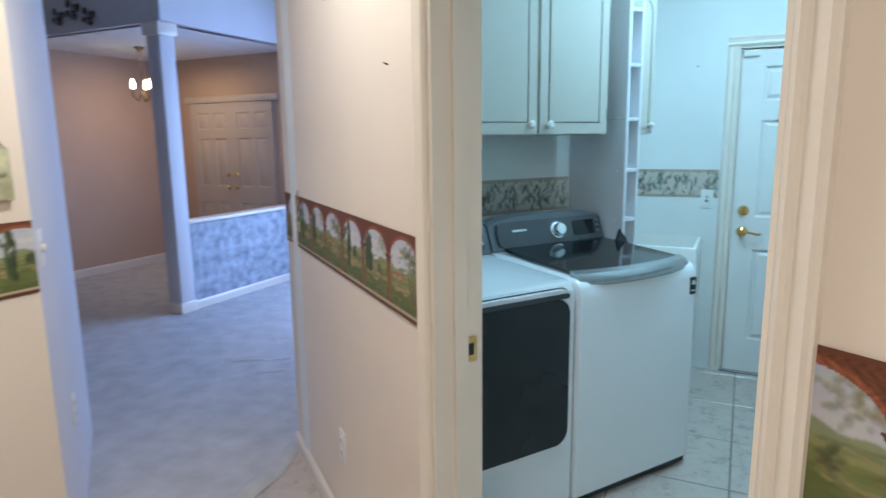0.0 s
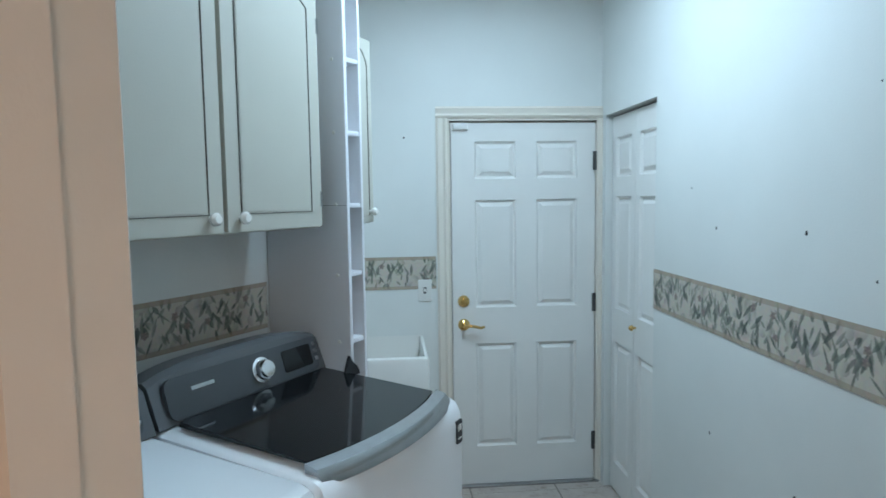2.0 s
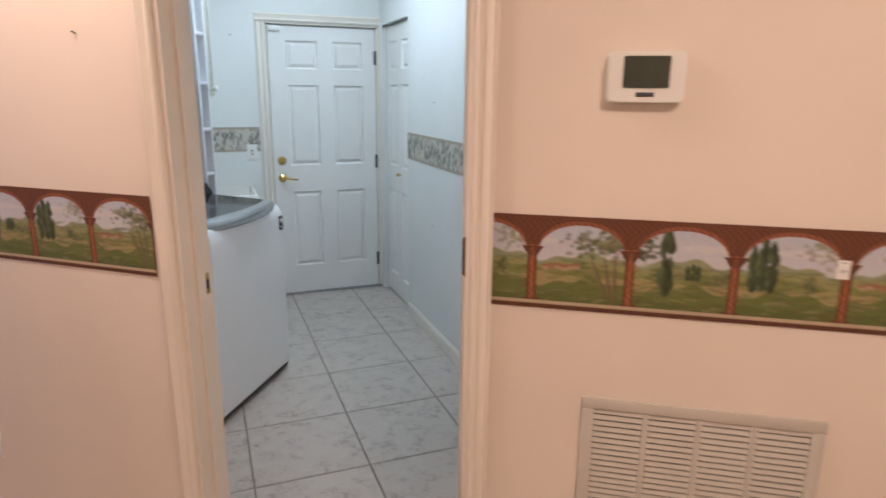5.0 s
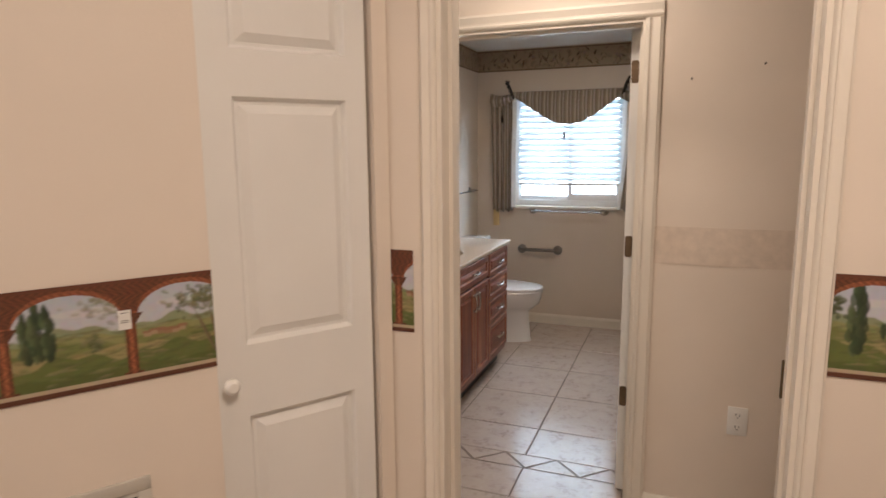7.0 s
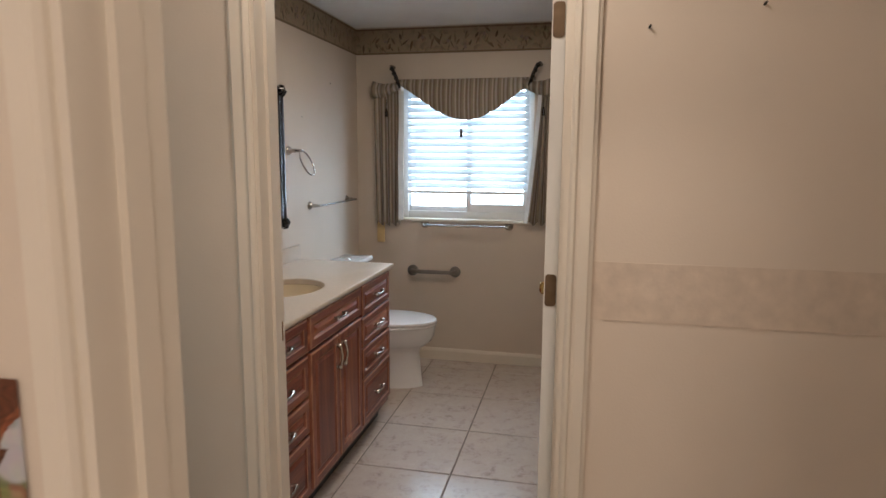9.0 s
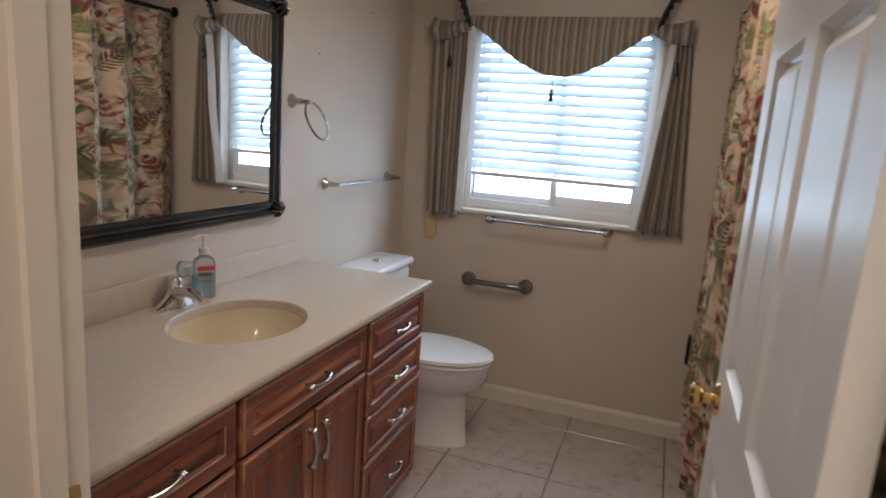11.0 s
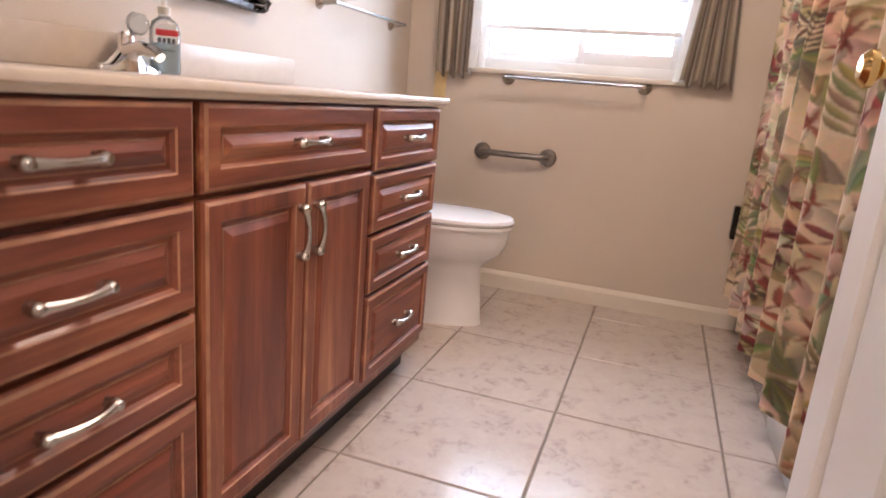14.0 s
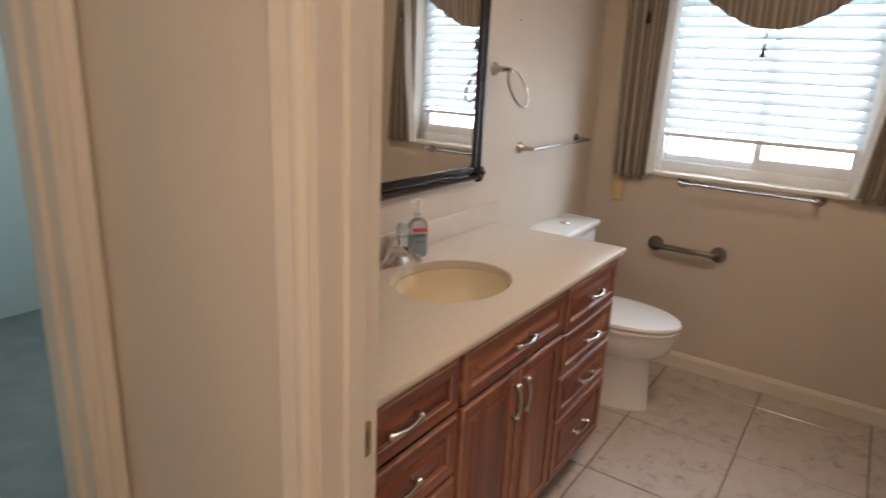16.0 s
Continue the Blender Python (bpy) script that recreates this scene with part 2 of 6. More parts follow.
wall("wall_laundry_closet_side", (XR + 0.11, 3.95), (XR + 0.75, 3.95), -0.05, 2.7, M_LAUN, M_LAUN, label="plain side of the laundry closet")
slab("ceiling_laundry", [hp(-2.4, 0.02), hp(1.9, 0.02), (2.0, 5.0), (-1.9, 5.0)], 2.7, 2.76, M_CEIL, "white textured laundry ceiling", "ceiling")
wall("wall_garage_backing", (0.2, YB + 0.35), (1.4, YB + 0.35), 0.05, 2.7, M_LAUN, M_LAUN, label="plain wall beyond the back door")
# closet in the hall
wall("wall_hall_closet", hp(0.75, 0.40), hp(1.2, 0.40), 0.05, HH, M_HALL, M_HALL, label="plain back of the hall closet")
# vestibule
wall("wall_bath_door", (XD, 1.80), (XD, -1.2), 0.11, HH, M_HALL, M_BATH, [(0.81, 1.65, 0, 1.985)], label="cream painted wall around the bath door with a faded border trace")
wall("wall_vestibule_north", (XC + 0.122, 1.527), (XD, 1.527), 0.12, HH, M_HALL, M_BEDROOM, [(0.11, 0.93, 0, 2.03)], label="cream painted vestibule wall with a cased opening to a bedroom")
wall("wall_vestibule_south", (XD, -1.2), (XC + 0.122, -1.2), 0.1, HH, M_HALL, M_HALL, label="plain cream painted vestibule wall")
wall("wall_vestibule_closet", (XC + 0.122, 0.80), (XC + 0.122, 1.527), 0.05, HH, M_HALL, M_HALL, label="plain cream painted vestibule wall")
slab("ceiling_hall", [(-3.2, -2.3), (2.95, -2.3), (2.95, 1.72), hp(1.5, 0.1), hp(-2.5, 0.2), hp(-3.2, -0.6)], HH, HH + 0.06, M_CEIL, "white hall ceiling", "ceiling")
# bedroom beyond the vestibule
wall("wall_bedroom", (1.9, 4.3), (4.7, 4.3), 0.1, HH, M_BEDROOM, M_BEDROOM, label="grey-teal bedroom wall in dim light")
# wall out of view; its opening is added to let the fill light in
wall("wall_bedroom_east", (4.6, 4.3), (4.6, 1.8), 0.1, HH, M_BEDROOM, M_BEDROOM, [(0.8, 1.8, 0.9, 2.0)], label="unseen grey-teal bedroom wall with an opening for added light")
wall("wall_bedroom_west", (1.97, 1.65), (1.97, 4.3), 0.02, HH, M_BEDROOM, M_BEDROOM, label="grey-teal bedroom side wall")
wall("wall_bedroom_south", (4.6, 1.80), (2.86, 1.80), 0.004, HH, M_BEDROOM, M_BEDROOM, label="grey-teal bedroom wall behind the bath")
slab("floor_bedroom", [(1.9, 1.62), (2.85, 1.62), (2.85, 1.8), (4.7, 1.8), (4.7, 4.4), (1.9, 4.4)], -0.06, -0.002, M_DARKCARPET, "dark grey-teal bedroom carpet", "floor")
slab("ceiling_bedroom", [(1.9, 1.66), (2.85, 1.66), (2.85, 1.8), (4.7, 1.8), (4.7, 4.4), (1.9, 4.4)], HH, HH + 0.05, M_CEIL, "plain bedroom ceiling", "ceiling")
# bath
wall("wall_bath_mirror", (XD + 0.11, YL), (XE + 0.12, YL), 0.11, 2.33, M_BATH, M_BATH, label="pale beige bath wall with the mirror")
WIN = (0.44, 1.365, 1.02, 1.98)   # window opening y0, y1, z0, z1
wall("wall_bath_window", (XE, YL), (XE, -0.80), 0.14, 2.33, M_BATH, M_BATH, [(YL - WIN[1], YL - WIN[0], WIN[2], WIN[3])], label="beige bath wall with the window")
wall("wall_bath_tub", (XE, -0.72), (XD + 0.11, -0.72), 0.1, 2.33, M_BATH, M_BATH, label="beige bath wall behind the tub")
slab("ceiling_bath", [(XD + 0.11, -0.8), (XE + 0.1, -0.8), (XE + 0.1, YL + 0.1), (XD + 0.11, YL + 0.1)], 2.33, 2.39, M_CEIL, "white bath ceiling", "ceiling")
# living room and entry
slab("floor_carpet", [(-1.43, 2.2), (-1.43, 3.2), (-1.0, 7.3), (-7.2, 7.3), (-7.2, -1.4), (-1.62, -1.4)], -0.06, 0.006, M_CARPET, "pale grey wrinkled carpet of the living room and entry", "floor")
wall("wall_entry_west", (-6.15, 2.0), (-6.15, 7.4), 0.1, 3.4, M_ENTRY, M_ENTRY, label="tan entry wall in warm lamp light")
wall("wall_entry_north", (-6.15, 6.3), (-1.4, 6.3), 0.1, 3.4, M_ENTRY, M_ENTRY, [(2.9, 4.6, 0.6, 2.4)], label="tan entry wall with the double door")
wall("wall_living_south", (-1.5, -1.4), (-7.2, -1.4), 0.1, 3.4, M_LIVING, M_LIVING, label="plain living room wall")
wall("wall_living_west", (-7.0, -1.4), (-7.0, 2.4), 0.1, 3.4, M_LIVING, M_LIVING, label="plain living room wall")
slab("ceiling_entry", [(-6.15, 4.49), (-3.97, 4.49), (-3.97, 6.3), (-6.15, 6.3)], 2.44, 2.50, M_CEIL, "pale entry ceiling in warm light", "ceiling")
slab("ceiling_living", [(-7.2, -1.5), (-1.3, -1.5), (-1.0, 7.3), (-7.2, 7.3)], 3.4, 3.46, M_CEIL, "high pale living room ceiling", "ceiling")
wall("wall_soffit_entry", (-6.15, 4.44), (-4.03, 4.44), 0.10, 3.4, M_LIVING, M_ENTRY, label="grey soffit over the entry", z0=2.44)
wall("wall_soffit_half_wall", (-3.90, 4.44), (-3.90, 6.3), 0.13, 3.4, M_LIVING, M_ENTRY, label="grey soffit over the half wall", z0=2.44)
wall("wall_living_east", (-1.3, 6.4), (-1.3, 4.9), -0.1, 3.4, M_LIVING, M_LIVING, label="plain living room wall")
# unseen slab added to stop sunlight leaking into the rooms
slab("roof", [(-8, -3), (6.2, -3), (6.2, 7.2), (-8, 7.2)], 3.6, 3.7, M_CEIL, "plain unseen slab above all rooms, keeping the sun out", "roof")


# ---- printed papers and cloth ----
def canvas(w, h, step, color):
    nx, ny = int(round(w / step)) + 1, int(round(h / step)) + 1
    X, Z = np.meshgrid(np.linspace(0, w, nx), np.linspace(0, h, ny))
    img = np.empty((ny, nx, 3))
    img[:] = color
    return X, Z, img


def blend(img, mask, color, a=1.0):
    m = (mask * a)[..., None] if mask.dtype != bool else (mask.astype(float) * a)[..., None]
    img[:] = img * (1 - m) + np.array(color) * m


def ell(X, Z, cx, cz, rx, rz, ang=0.0):
    c, s = math.cos(ang), math.sin(ang)
    dx, dz = X - cx, Z - cz
    return ((dx * c + dz * s) / rx) ** 2 + ((-dx * s + dz * c) / rz) ** 2 < 1


def blade(img, X, Z, x, z, length, width, ang, color, a=1.0):
    """A lens-shaped leaf from (x, z), with a paler rib; only the pixels near it are touched."""
    st = X[0, 1] - X[0, 0]
    i0, i1 = int((x - length) / st), int((x + length) / st) + 2
    j0, j1 = int((z - length) / st), int((z + length) / st) + 2
    i0, j0 = max(0, i0), max(0, j0)
    if i1 <= i0 or j1 <= j0:
        return
    xs, zs, im = X[j0:j1, i0:i1], Z[j0:j1, i0:i1], img[j0:j1, i0:i1]
    if xs.size == 0:
        return
    c, s = math.cos(ang), math.sin(ang)
    p = ((xs - x) * c + (zs - z) * s) / length
    q = (-(xs - x) * s + (zs - z) * c) / width
    prof = np.sin(np.clip(p, 0, 1) ** 0.8 * math.pi)
    inside = (p > 0) & (p < 1) & (np.abs(q) < prof)
    shade = 0.8 + 0.35 * np.clip(q, -1, 1)
    m = (inside * a)[..., None]
    im[:] = im * (1 - m) + np.clip(np.array(color)[None, None] * shade[..., None], 0, 1) * m


def print_material(name, rough=0.7, bump=0.0):
    m = bpy.data.materials.new(name)
    m.use_nodes = True
    nt = m.node_tree
    b = nt.nodes["Principled BSDF"]
    b.inputs["Roughness"].default_value = rough
    at = nt.nodes.new("ShaderNodeAttribute")
    at.attribute_name = "print"
    co = nt.nodes.new("ShaderNodeTexCoord")
    n = nt.nodes.new("ShaderNodeTexNoise")
    n.inputs["Scale"].default_value = 60
    nt.links.new(co.outputs["Object"], n.inputs["Vector"])
    mx = nt.nodes.new("ShaderNodeMix")
    mx.data_type = 'RGBA'
    mx.blend_type = 'MULTIPLY'
    mx.inputs["Factor"].default_value = 0.25
    nt.links.new(at.outputs["Color"], mx.inputs["A"])
    nt.links.new(n.outputs["Color"], mx.inputs["B"])
    nt.links.new(mx.outputs["Result"], b.inputs["Base Color"])
    if bump:
        w = nt.nodes.new("ShaderNodeTexNoise")
        w.inputs["Scale"].default_value = 500
        nt.links.new(co.outputs["Object"], w.inputs["Vector"])
        bp = nt.nodes.new("ShaderNodeBump")
        bp.inputs["Strength"].default_value = bump
        bp.inputs["Distance"].default_value = 0.002
        nt.links.new(w.outputs["Fac"], bp.inputs["Height"])
        nt.links.new(bp.outputs["Normal"], b.inputs["Normal"])
    return m


M_PAPER = print_material("printed_paper", 0.6)
M_CLOTH = print_material("printed_cloth", 0.85, 0.3)


def printed_mesh(name, V, img, mat, parent=None):
    """A fine sheet through the points V[row, column] with the print img on it."""
    ny, nx = V.shape[:2]
    me = bpy.data.meshes.new(name)
    idx = np.arange(ny * nx).reshape(ny, nx)
    quads = np.stack([idx[:-1, :-1], idx[:-1, 1:], idx[1:, 1:], idx[1:, :-1]], -1).reshape(-1, 4)
    me.vertices.add(ny * nx)
    me.vertices.foreach_set("co", V.reshape(-1).astype(np.float32))
    me.loops.add(quads.size)
    me.loops.foreach_set("vertex_index", quads.reshape(-1).astype(np.int32))
    me.polygons.add(len(quads))
    me.polygons.foreach_set("loop_start", (np.arange(len(quads)) * 4).astype(np.int32))
    me.polygons.foreach_set("use_smooth", np.ones(len(quads), dtype=bool))
    me.update(calc_edges=True)
    at = me.attributes.new("print", 'FLOAT_COLOR', 'POINT')
    at.data.foreach_set("color", np.concatenate([np.clip(img, 0, 1).reshape(-1, 3), np.ones((ny * nx, 1))], 1).reshape(-1).astype(np.float32))
    me.materials.append(mat)
    o = new(name, me)
    if parent is not None:
        o.parent = parent
    return o


def flat_print(name, m, w, h, img, label, category, proud=0.003):
    """A flat printed strip: x 0..w, z 0..h, standing proud of y = 0 towards -y."""
    ny, nx = img.shape[:2]
    X, Z = np.meshgrid(np.linspace(0, w, nx), np.linspace(0, h, ny))
    o = printed_mesh(name, np.stack([X, np.full_like(X, -proud), Z], -1), img, M_PAPER)
    o.matrix_world = m
    return tagged(o, label, category)


MH = 0.218


def cypress(img, X, Z, x, z0, z1, r, rng):
    """A dark cypress with a lighter flank and ragged outline."""
    for q in range(46):
        f = rng.random()
        wdt = r * math.sin(math.pi * min(1, 0.12 + 0.86 * f)) ** 0.7
        dx = rng.uniform(-1, 1) * wdt * 0.8
        c = rng.choice(((0.035, 0.06, 0.025), (0.05, 0.075, 0.03), (0.075, 0.10, 0.04)))
        k = 1.5 if dx < -0.25 * wdt else 0.9
        blade(img, X, Z, x + dx, z0 + (z1 - z0) * f * 0.86, (z1 - z0) * 0.2, r * 0.45, 1.57 - dx * 8, tuple(v * k for v in c), 0.85)


def foliage(img, X, Z, x, z, rx, rz, n, rng, tones, a=0.6):
    for _ in range(n):
        blade(img, X, Z, x + rng.gauss(0, rx), z + rng.gauss(0, rz), rng.uniform(0.008, 0.020), rng.uniform(0.003, 0.006), rng.uniform(-0.6, 0.6), rng.choice(tones), a)


def mural(w, phase, seed, pitch=0.217, off=0):
    """Arcade of brown arches in front of green country with cypresses."""
    rng = random.Random(seed)
    X, Z, img = canvas(w, MH, 0.0016, (0.62, 0.60, 0.62))
    t = Z / MH
    wob = 0.02 * np.sin(X * 31 + seed) + 0.012 * np.sin(X * 83 + 2 * seed)
    img[:] = np.array((0.66, 0.60, 0.56)) * (1 - t[..., None]) + np.array((0.42, 0.46, 0.55)) * t[..., None] + 0.04
    blend(img, ell(X % 0.19, Z, 0.09, MH * 0.74, 0.06, 0.008), (0.68, 0.64, 0.60), 0.5)
    blend(img, t < 0.58 + wob * 2, (0.27, 0.30, 0.17))
    blend(img, t < 0.52 + wob, (0.28, 0.28, 0.11))
    blend(img, t < 0.45 + wob * 1.5, (0.20, 0.215, 0.065))
    blend(img, t < 0.37 - wob, (0.34, 0.28, 0.12))
    blend(img, t < 0.31 + wob * 2, (0.135, 0.16, 0.04))
    blend(img, t < 0.17 - wob, (0.105, 0.13, 0.03))
    for _ in range(int(w * 700)):
        x, z = rng.random() * w, rng.random() * 0.56 * MH
        c = rng.choice(((0.10, 0.13, 0.04), (0.20, 0.20, 0.07), (0.36, 0.30, 0.15), (0.13, 0.16, 0.05), (0.16, 0.175, 0.055)))
        blade(img, X, Z, x, z, rng.uniform(0.015, 0.06), rng.uniform(0.0012, 0.004), rng.uniform(-0.15, 0.22), c, 0.4)
    greens = ((0.13, 0.15, 0.06), (0.20, 0.20, 0.09), (0.10, 0.12, 0.05), (0.28, 0.26, 0.13))
    n = int(w / pitch) + 2
    for k in range(-1, n):
        c0 = phase + k * pitch
        kind = (k + off) % 3
        if kind == 0:
            for q in range(6):
                x, z = c0 + pitch * (0.14 + 0.065 * q), MH * (0.44 + 0.03 * rng.random())
                blend(img, (np.abs(X - x) < 0.007) & (np.abs(Z - z) < 0.005), rng.choice(((0.45, 0.30, 0.19), (0.34, 0.17, 0.10))), 0.8)
                blend(img, (np.abs(X - x) < 0.009) & (np.abs(Z - z - 0.006) < 0.003), (0.30, 0.12, 0.07), 0.8)
            foliage(img, X, Z, c0 + pitch * 0.66, MH * 0.73, 0.034, 0.014, 130, rng, greens)
            foliage(img, X, Z, c0 + pitch * 0.84, MH * 0.66, 0.016, 0.012, 40, rng, greens)
            for x, a in ((0.80, 1.95), (0.83, 1.75), (0.86, 1.6)):
                blade(img, X, Z, c0 + pitch * x, MH * 0.10, MH * 0.58, 0.004, a, (0.20, 0.14, 0.08), 0.85)
        if kind == 1:
            foliage(img, X, Z, c0 + pitch * 0.10, MH * 0.72, 0.014, 0.016, 50, rng, ((0.07, 0.09, 0.035), (0.10, 0.12, 0.05)), 0.8)
            cypress(img, X, Z, c0 + pitch * 0.35, MH * 0.20, MH * 0.93, 0.017, rng)
            for q in range(3):
                cypress(img, X, Z, c0 + pitch * (0.56 + 0.05 * q), MH * 0.40, MH * (0.56 + 0.02 * (q % 2)), 0.006, rng)
            foliage(img, X, Z, c0 + pitch * 0.85, MH * 0.44, 0.014, 0.006, 26, rng, greens)
        if kind == 2:
            for q, hh in enumerate((0.80, 0.90, 0.84)):
                cypress(img, X, Z, c0 + pitch * (0.16 + 0.085 * q), MH * 0.32, MH * hh, 0.012, rng)
            foliage(img, X, Z, c0 + pitch * 0.80, MH * 0.78, 0.026, 0.014, 80, rng, ((0.30, 0.29, 0.17), (0.24, 0.24, 0.12), (0.40, 0.37, 0.26)), 0.45)
            foliage(img, X, Z, c0 + pitch * 0.66, MH * 0.44, 0.009, 0.009, 26, rng, greens)
    for _ in range(2):
        P = np.pad(img, ((1, 1), (1, 1), (0, 0)), mode="edge")
        img[:] = (P[:-2, 1:-1] + P[2:, 1:-1] + P[1:-1, :-2] + P[1:-1, 2:] + 2 * img) / 6
    L = ((X - phase) / pitch) % 1.0
    d = np.minimum(L, 1 - L) * pitch
    grain = 0.85 + 0.3 * np.sin(X * 420 + 5 * np.sin(Z * 160)) * np.sin(Z * 300 + seed)
    brown = np.array((0.165, 0.052, 0.021))[None, None] * grain[..., None]
    half = (L - 0.5) * pitch / (0.43 * pitch)
    arch = 0.64 + 0.27 * np.sqrt(np.clip(1 - half ** 2, 0, 1))
    spandrel = t > arch
    rim = spandrel & (t < arch + 0.045)
    shaft = (d < 0.0105) & (t < 0.66) & (t > 0.07)
    cap = (d < 0.0105 + 0.014 * np.clip((t - 0.57) / 0.1, 0, 1)) & (t > 0.57) & (t < 0.67)
    base = (d < 0.018) & (t < 0.11)
    for msk, k in ((spandrel, 1.0), (rim, 1.9), (shaft, 1.15), (cap, 0.8), (base, 0.9)):
        img[msk] = (brown * k)[msk]
    img[shaft & (d < 0.0045)] *= 2.0
    blend(img, (t < 0.085) & (t > 0.05), (0.50, 0.40, 0.27))
    blend(img, t < 0.05, (0.11, 0.035, 0.016))
    blend(img, t > 0.965, (0.14, 0.045, 0.02))
    return img


def leaf_paper(w, h, seed, ground, tones, density=170, band=(0.42, 0.33, 0.24)):
    rng = random.Random(seed)
    X, Z, img = canvas(w, h, 0.002, ground)
    for _ in range(int(w * 60)):
        blade(img, X, Z, rng.random() * w, rng.random() * h, 0.05, 0.02, rng.uniform(0, 6.3), tuple(c * rng.uniform(0.9, 1.06) for c in ground), 0.6)
    for _ in range(int(w * density)):
        x, z = rng.random() * w, h * rng.uniform(0.16, 0.86)
        ang = rng.choice((1, -1)) * rng.uniform(0.6, 2.4)
        c = rng.choice(tones)
        blade(img, X, Z, x, z, rng.uniform(0.03, 0.075), rng.uniform(0.0035, 0.009), ang, c, rng.uniform(0.6, 0.95))
    for _ in range(int(w * 7)):
        x, z = rng.random() * w, h * rng.uniform(0.2, 0.8)
        for q in range(5):
            blade(img, X, Z, x, z, 0.016, 0.006, q * 1.26 + x, (0.36, 0.27, 0.24), 0.9)
    t = Z / h
    blend(img, (t < 0.075) | (t > 0.925), band, 0.75)
    blend(img, ((t > 0.075) & (t < 0.095)) | ((t < 0.925) & (t > 0.905)), (0.36, 0.28, 0.20), 0.6)
    return img


# ---- trim ----
CASING = [(0.0, 0.0), (0.0, 0.011), (0.008, 0.017), (0.016, 0.019), (0.022, 0.013), (0.030, 0.012), (0.048, 0.016), (0.058, 0.018), (0.064, 0.013), (0.070, 0.011), (0.070, 0.0)]


def casing(name, m, w, h, depth=0.12, sides=(1,), label="painted door trim", k=1.0, head=True):
    """Lining and moulded casing round an opening x 0..w, z 0..h; y 0 is the near wall face, y depth the far one."""
    bm = B()
    for side in sides:
        y0, sg = (0.0, -1) if side == 1 else (depth, 1)
        for x0, dr in ((0.0, -1), (w, 1)):
            ring = [[bm.verts.new((x0 + dr * a * k, y0 + sg * b, z)) for a, b in CASING] for z in (0.0, h)]
            for i in range(len(CASING) - 1):
                bm.faces.new((ring[0][i], ring[0][i + 1], ring[1][i + 1], ring[1][i]))
            bm.faces.new(ring[0])
            bm.faces.new(ring[1])
        if head:
            ring = [[bm.verts.new((x, y0 + sg * b, h + a * k)) for a, b in CASING] for x in (-0.07 * k, w + 0.07 * k)]
            for i in range(len(CASING) - 1):
                bm.faces.new((ring[0][i], ring[0][i + 1], ring[1][i + 1], ring[1][i]))
            bm.faces.new(ring[0])
            bm.faces.new(ring[1])
    e = 0.004
    for x0, x1 in ((0.0, 0.012), (w - 0.012, w)):
        box(bm, x0, x1, -e, depth + e, 0.0, h)
    box(bm, 0.012, w - 0.012, -e, depth + e, h - 0.012, h)
    for x0, x1 in ((0.012, 0.022), (w - 0.022, w - 0.012)):
        box(bm, x0, x1, depth * 0.38, depth * 0.38 + 0.035, 0.0, h - 0.012)
    box(bm, 0.022, w - 0.022, depth * 0.38, depth * 0.38 + 0.035, h - 0.022, h - 0.012)
    o = part(name, bm, M_TRIM, None, smooth=0.3)
    o.matrix_world = m
    return tagged(o, label, "trim", kind="structure")


def base_board(name, a, b, label="cream painted baseboard", hgt=0.085):
    m, n = along(a, b)
    bm = B()
    prof = [(0, 0), (-0.013, 0), (-0.013, hgt - 0.02), (-0.009, hgt - 0.008), (-0.004, hgt), (0, hgt)]
    r = [[bm.verts.new((x, y - 0.002, z)) for y, z in prof] for x in (0, n)]
    for i in range(len(prof)):
        j = (i + 1) % len(prof)
        bm.faces.new((r[0][i], r[0][j], r[1][j], r[1][i]))
    bm.faces.new(r[0])
    bm.faces.new(r[1])
    o = part(name, bm, M_TRIM, None, smooth=0.3)
    o.matrix_world = m
    return tagged(o, label, "baseboard", kind="structure")


def facing_x(x, y, z=0.0):
    """A pose on a wall seen by someone looking along +x: local x to -y, local y into the wall."""
    return Matrix.Translation((x, y, z)) @ Matrix.Rotation(radians(-90), 4, 'Z')


# laundry doorway, vestibule doorway, bath doorway, bedroom doorway
casing("door_trim_laundry", HM @ Matrix.Translation((-0.83, 0, 0)), 0.780, 2.03, 0.12, (1, 2), "cream moulded casing of the laundry doorway", k=0.72)
casing("door_trim_vestibule", facing_x(XC, 0.56), 0.825, 2.03, 0.122, (1, 2), "cream moulded casing of the vestibule opening", k=0.6)
casing("door_trim_bath", facing_x(XD, 0.99), 0.84, 1.985, 0.11, (1, 2), "cream moulded casing of the bath doorway", k=0.9)
casing("door_trim_bedroom", Matrix.Translation((XC + 0.232, 1.527, 0)), 0.82, 2.03, 0.12, (1,), "cream moulded casing of the bedroom doorway", k=0.66)
casing("door_trim_back", Matrix.Translation((0.34, YB, 0)), 0.81, 1.985, 0.12, (1,), "white moulded casing of the back door", k=0.85)

base_board("baseboard_vestibule", (XD, 0.11), (XD, -1.2))
base_board("baseboard_vestibule_north", (XD, 1.45), (XD, 1.02))
base_board("baseboard_bath_window", (XE, 1.68), (XE, 0.07))
base_board("baseboard_laundry_east", (XR, 4.16), (XR, 1.3), "white painted baseboard along the laundry floor")
base_board("baseboard_hall_corridor", hp(-2.46, 0.165), hp(-0.91, 0.013))
base_board("baseboard_hall", hp(0.01, 0), hp(0.90, 0))
base_board("baseboard_hall_east", (XC, -0.31), (XC, -2.2))
base_board("baseboard_entry_west", (-6.15, 2.5), (-6.15, 7.2), "pale baseboard of the entry wall", 0.1)

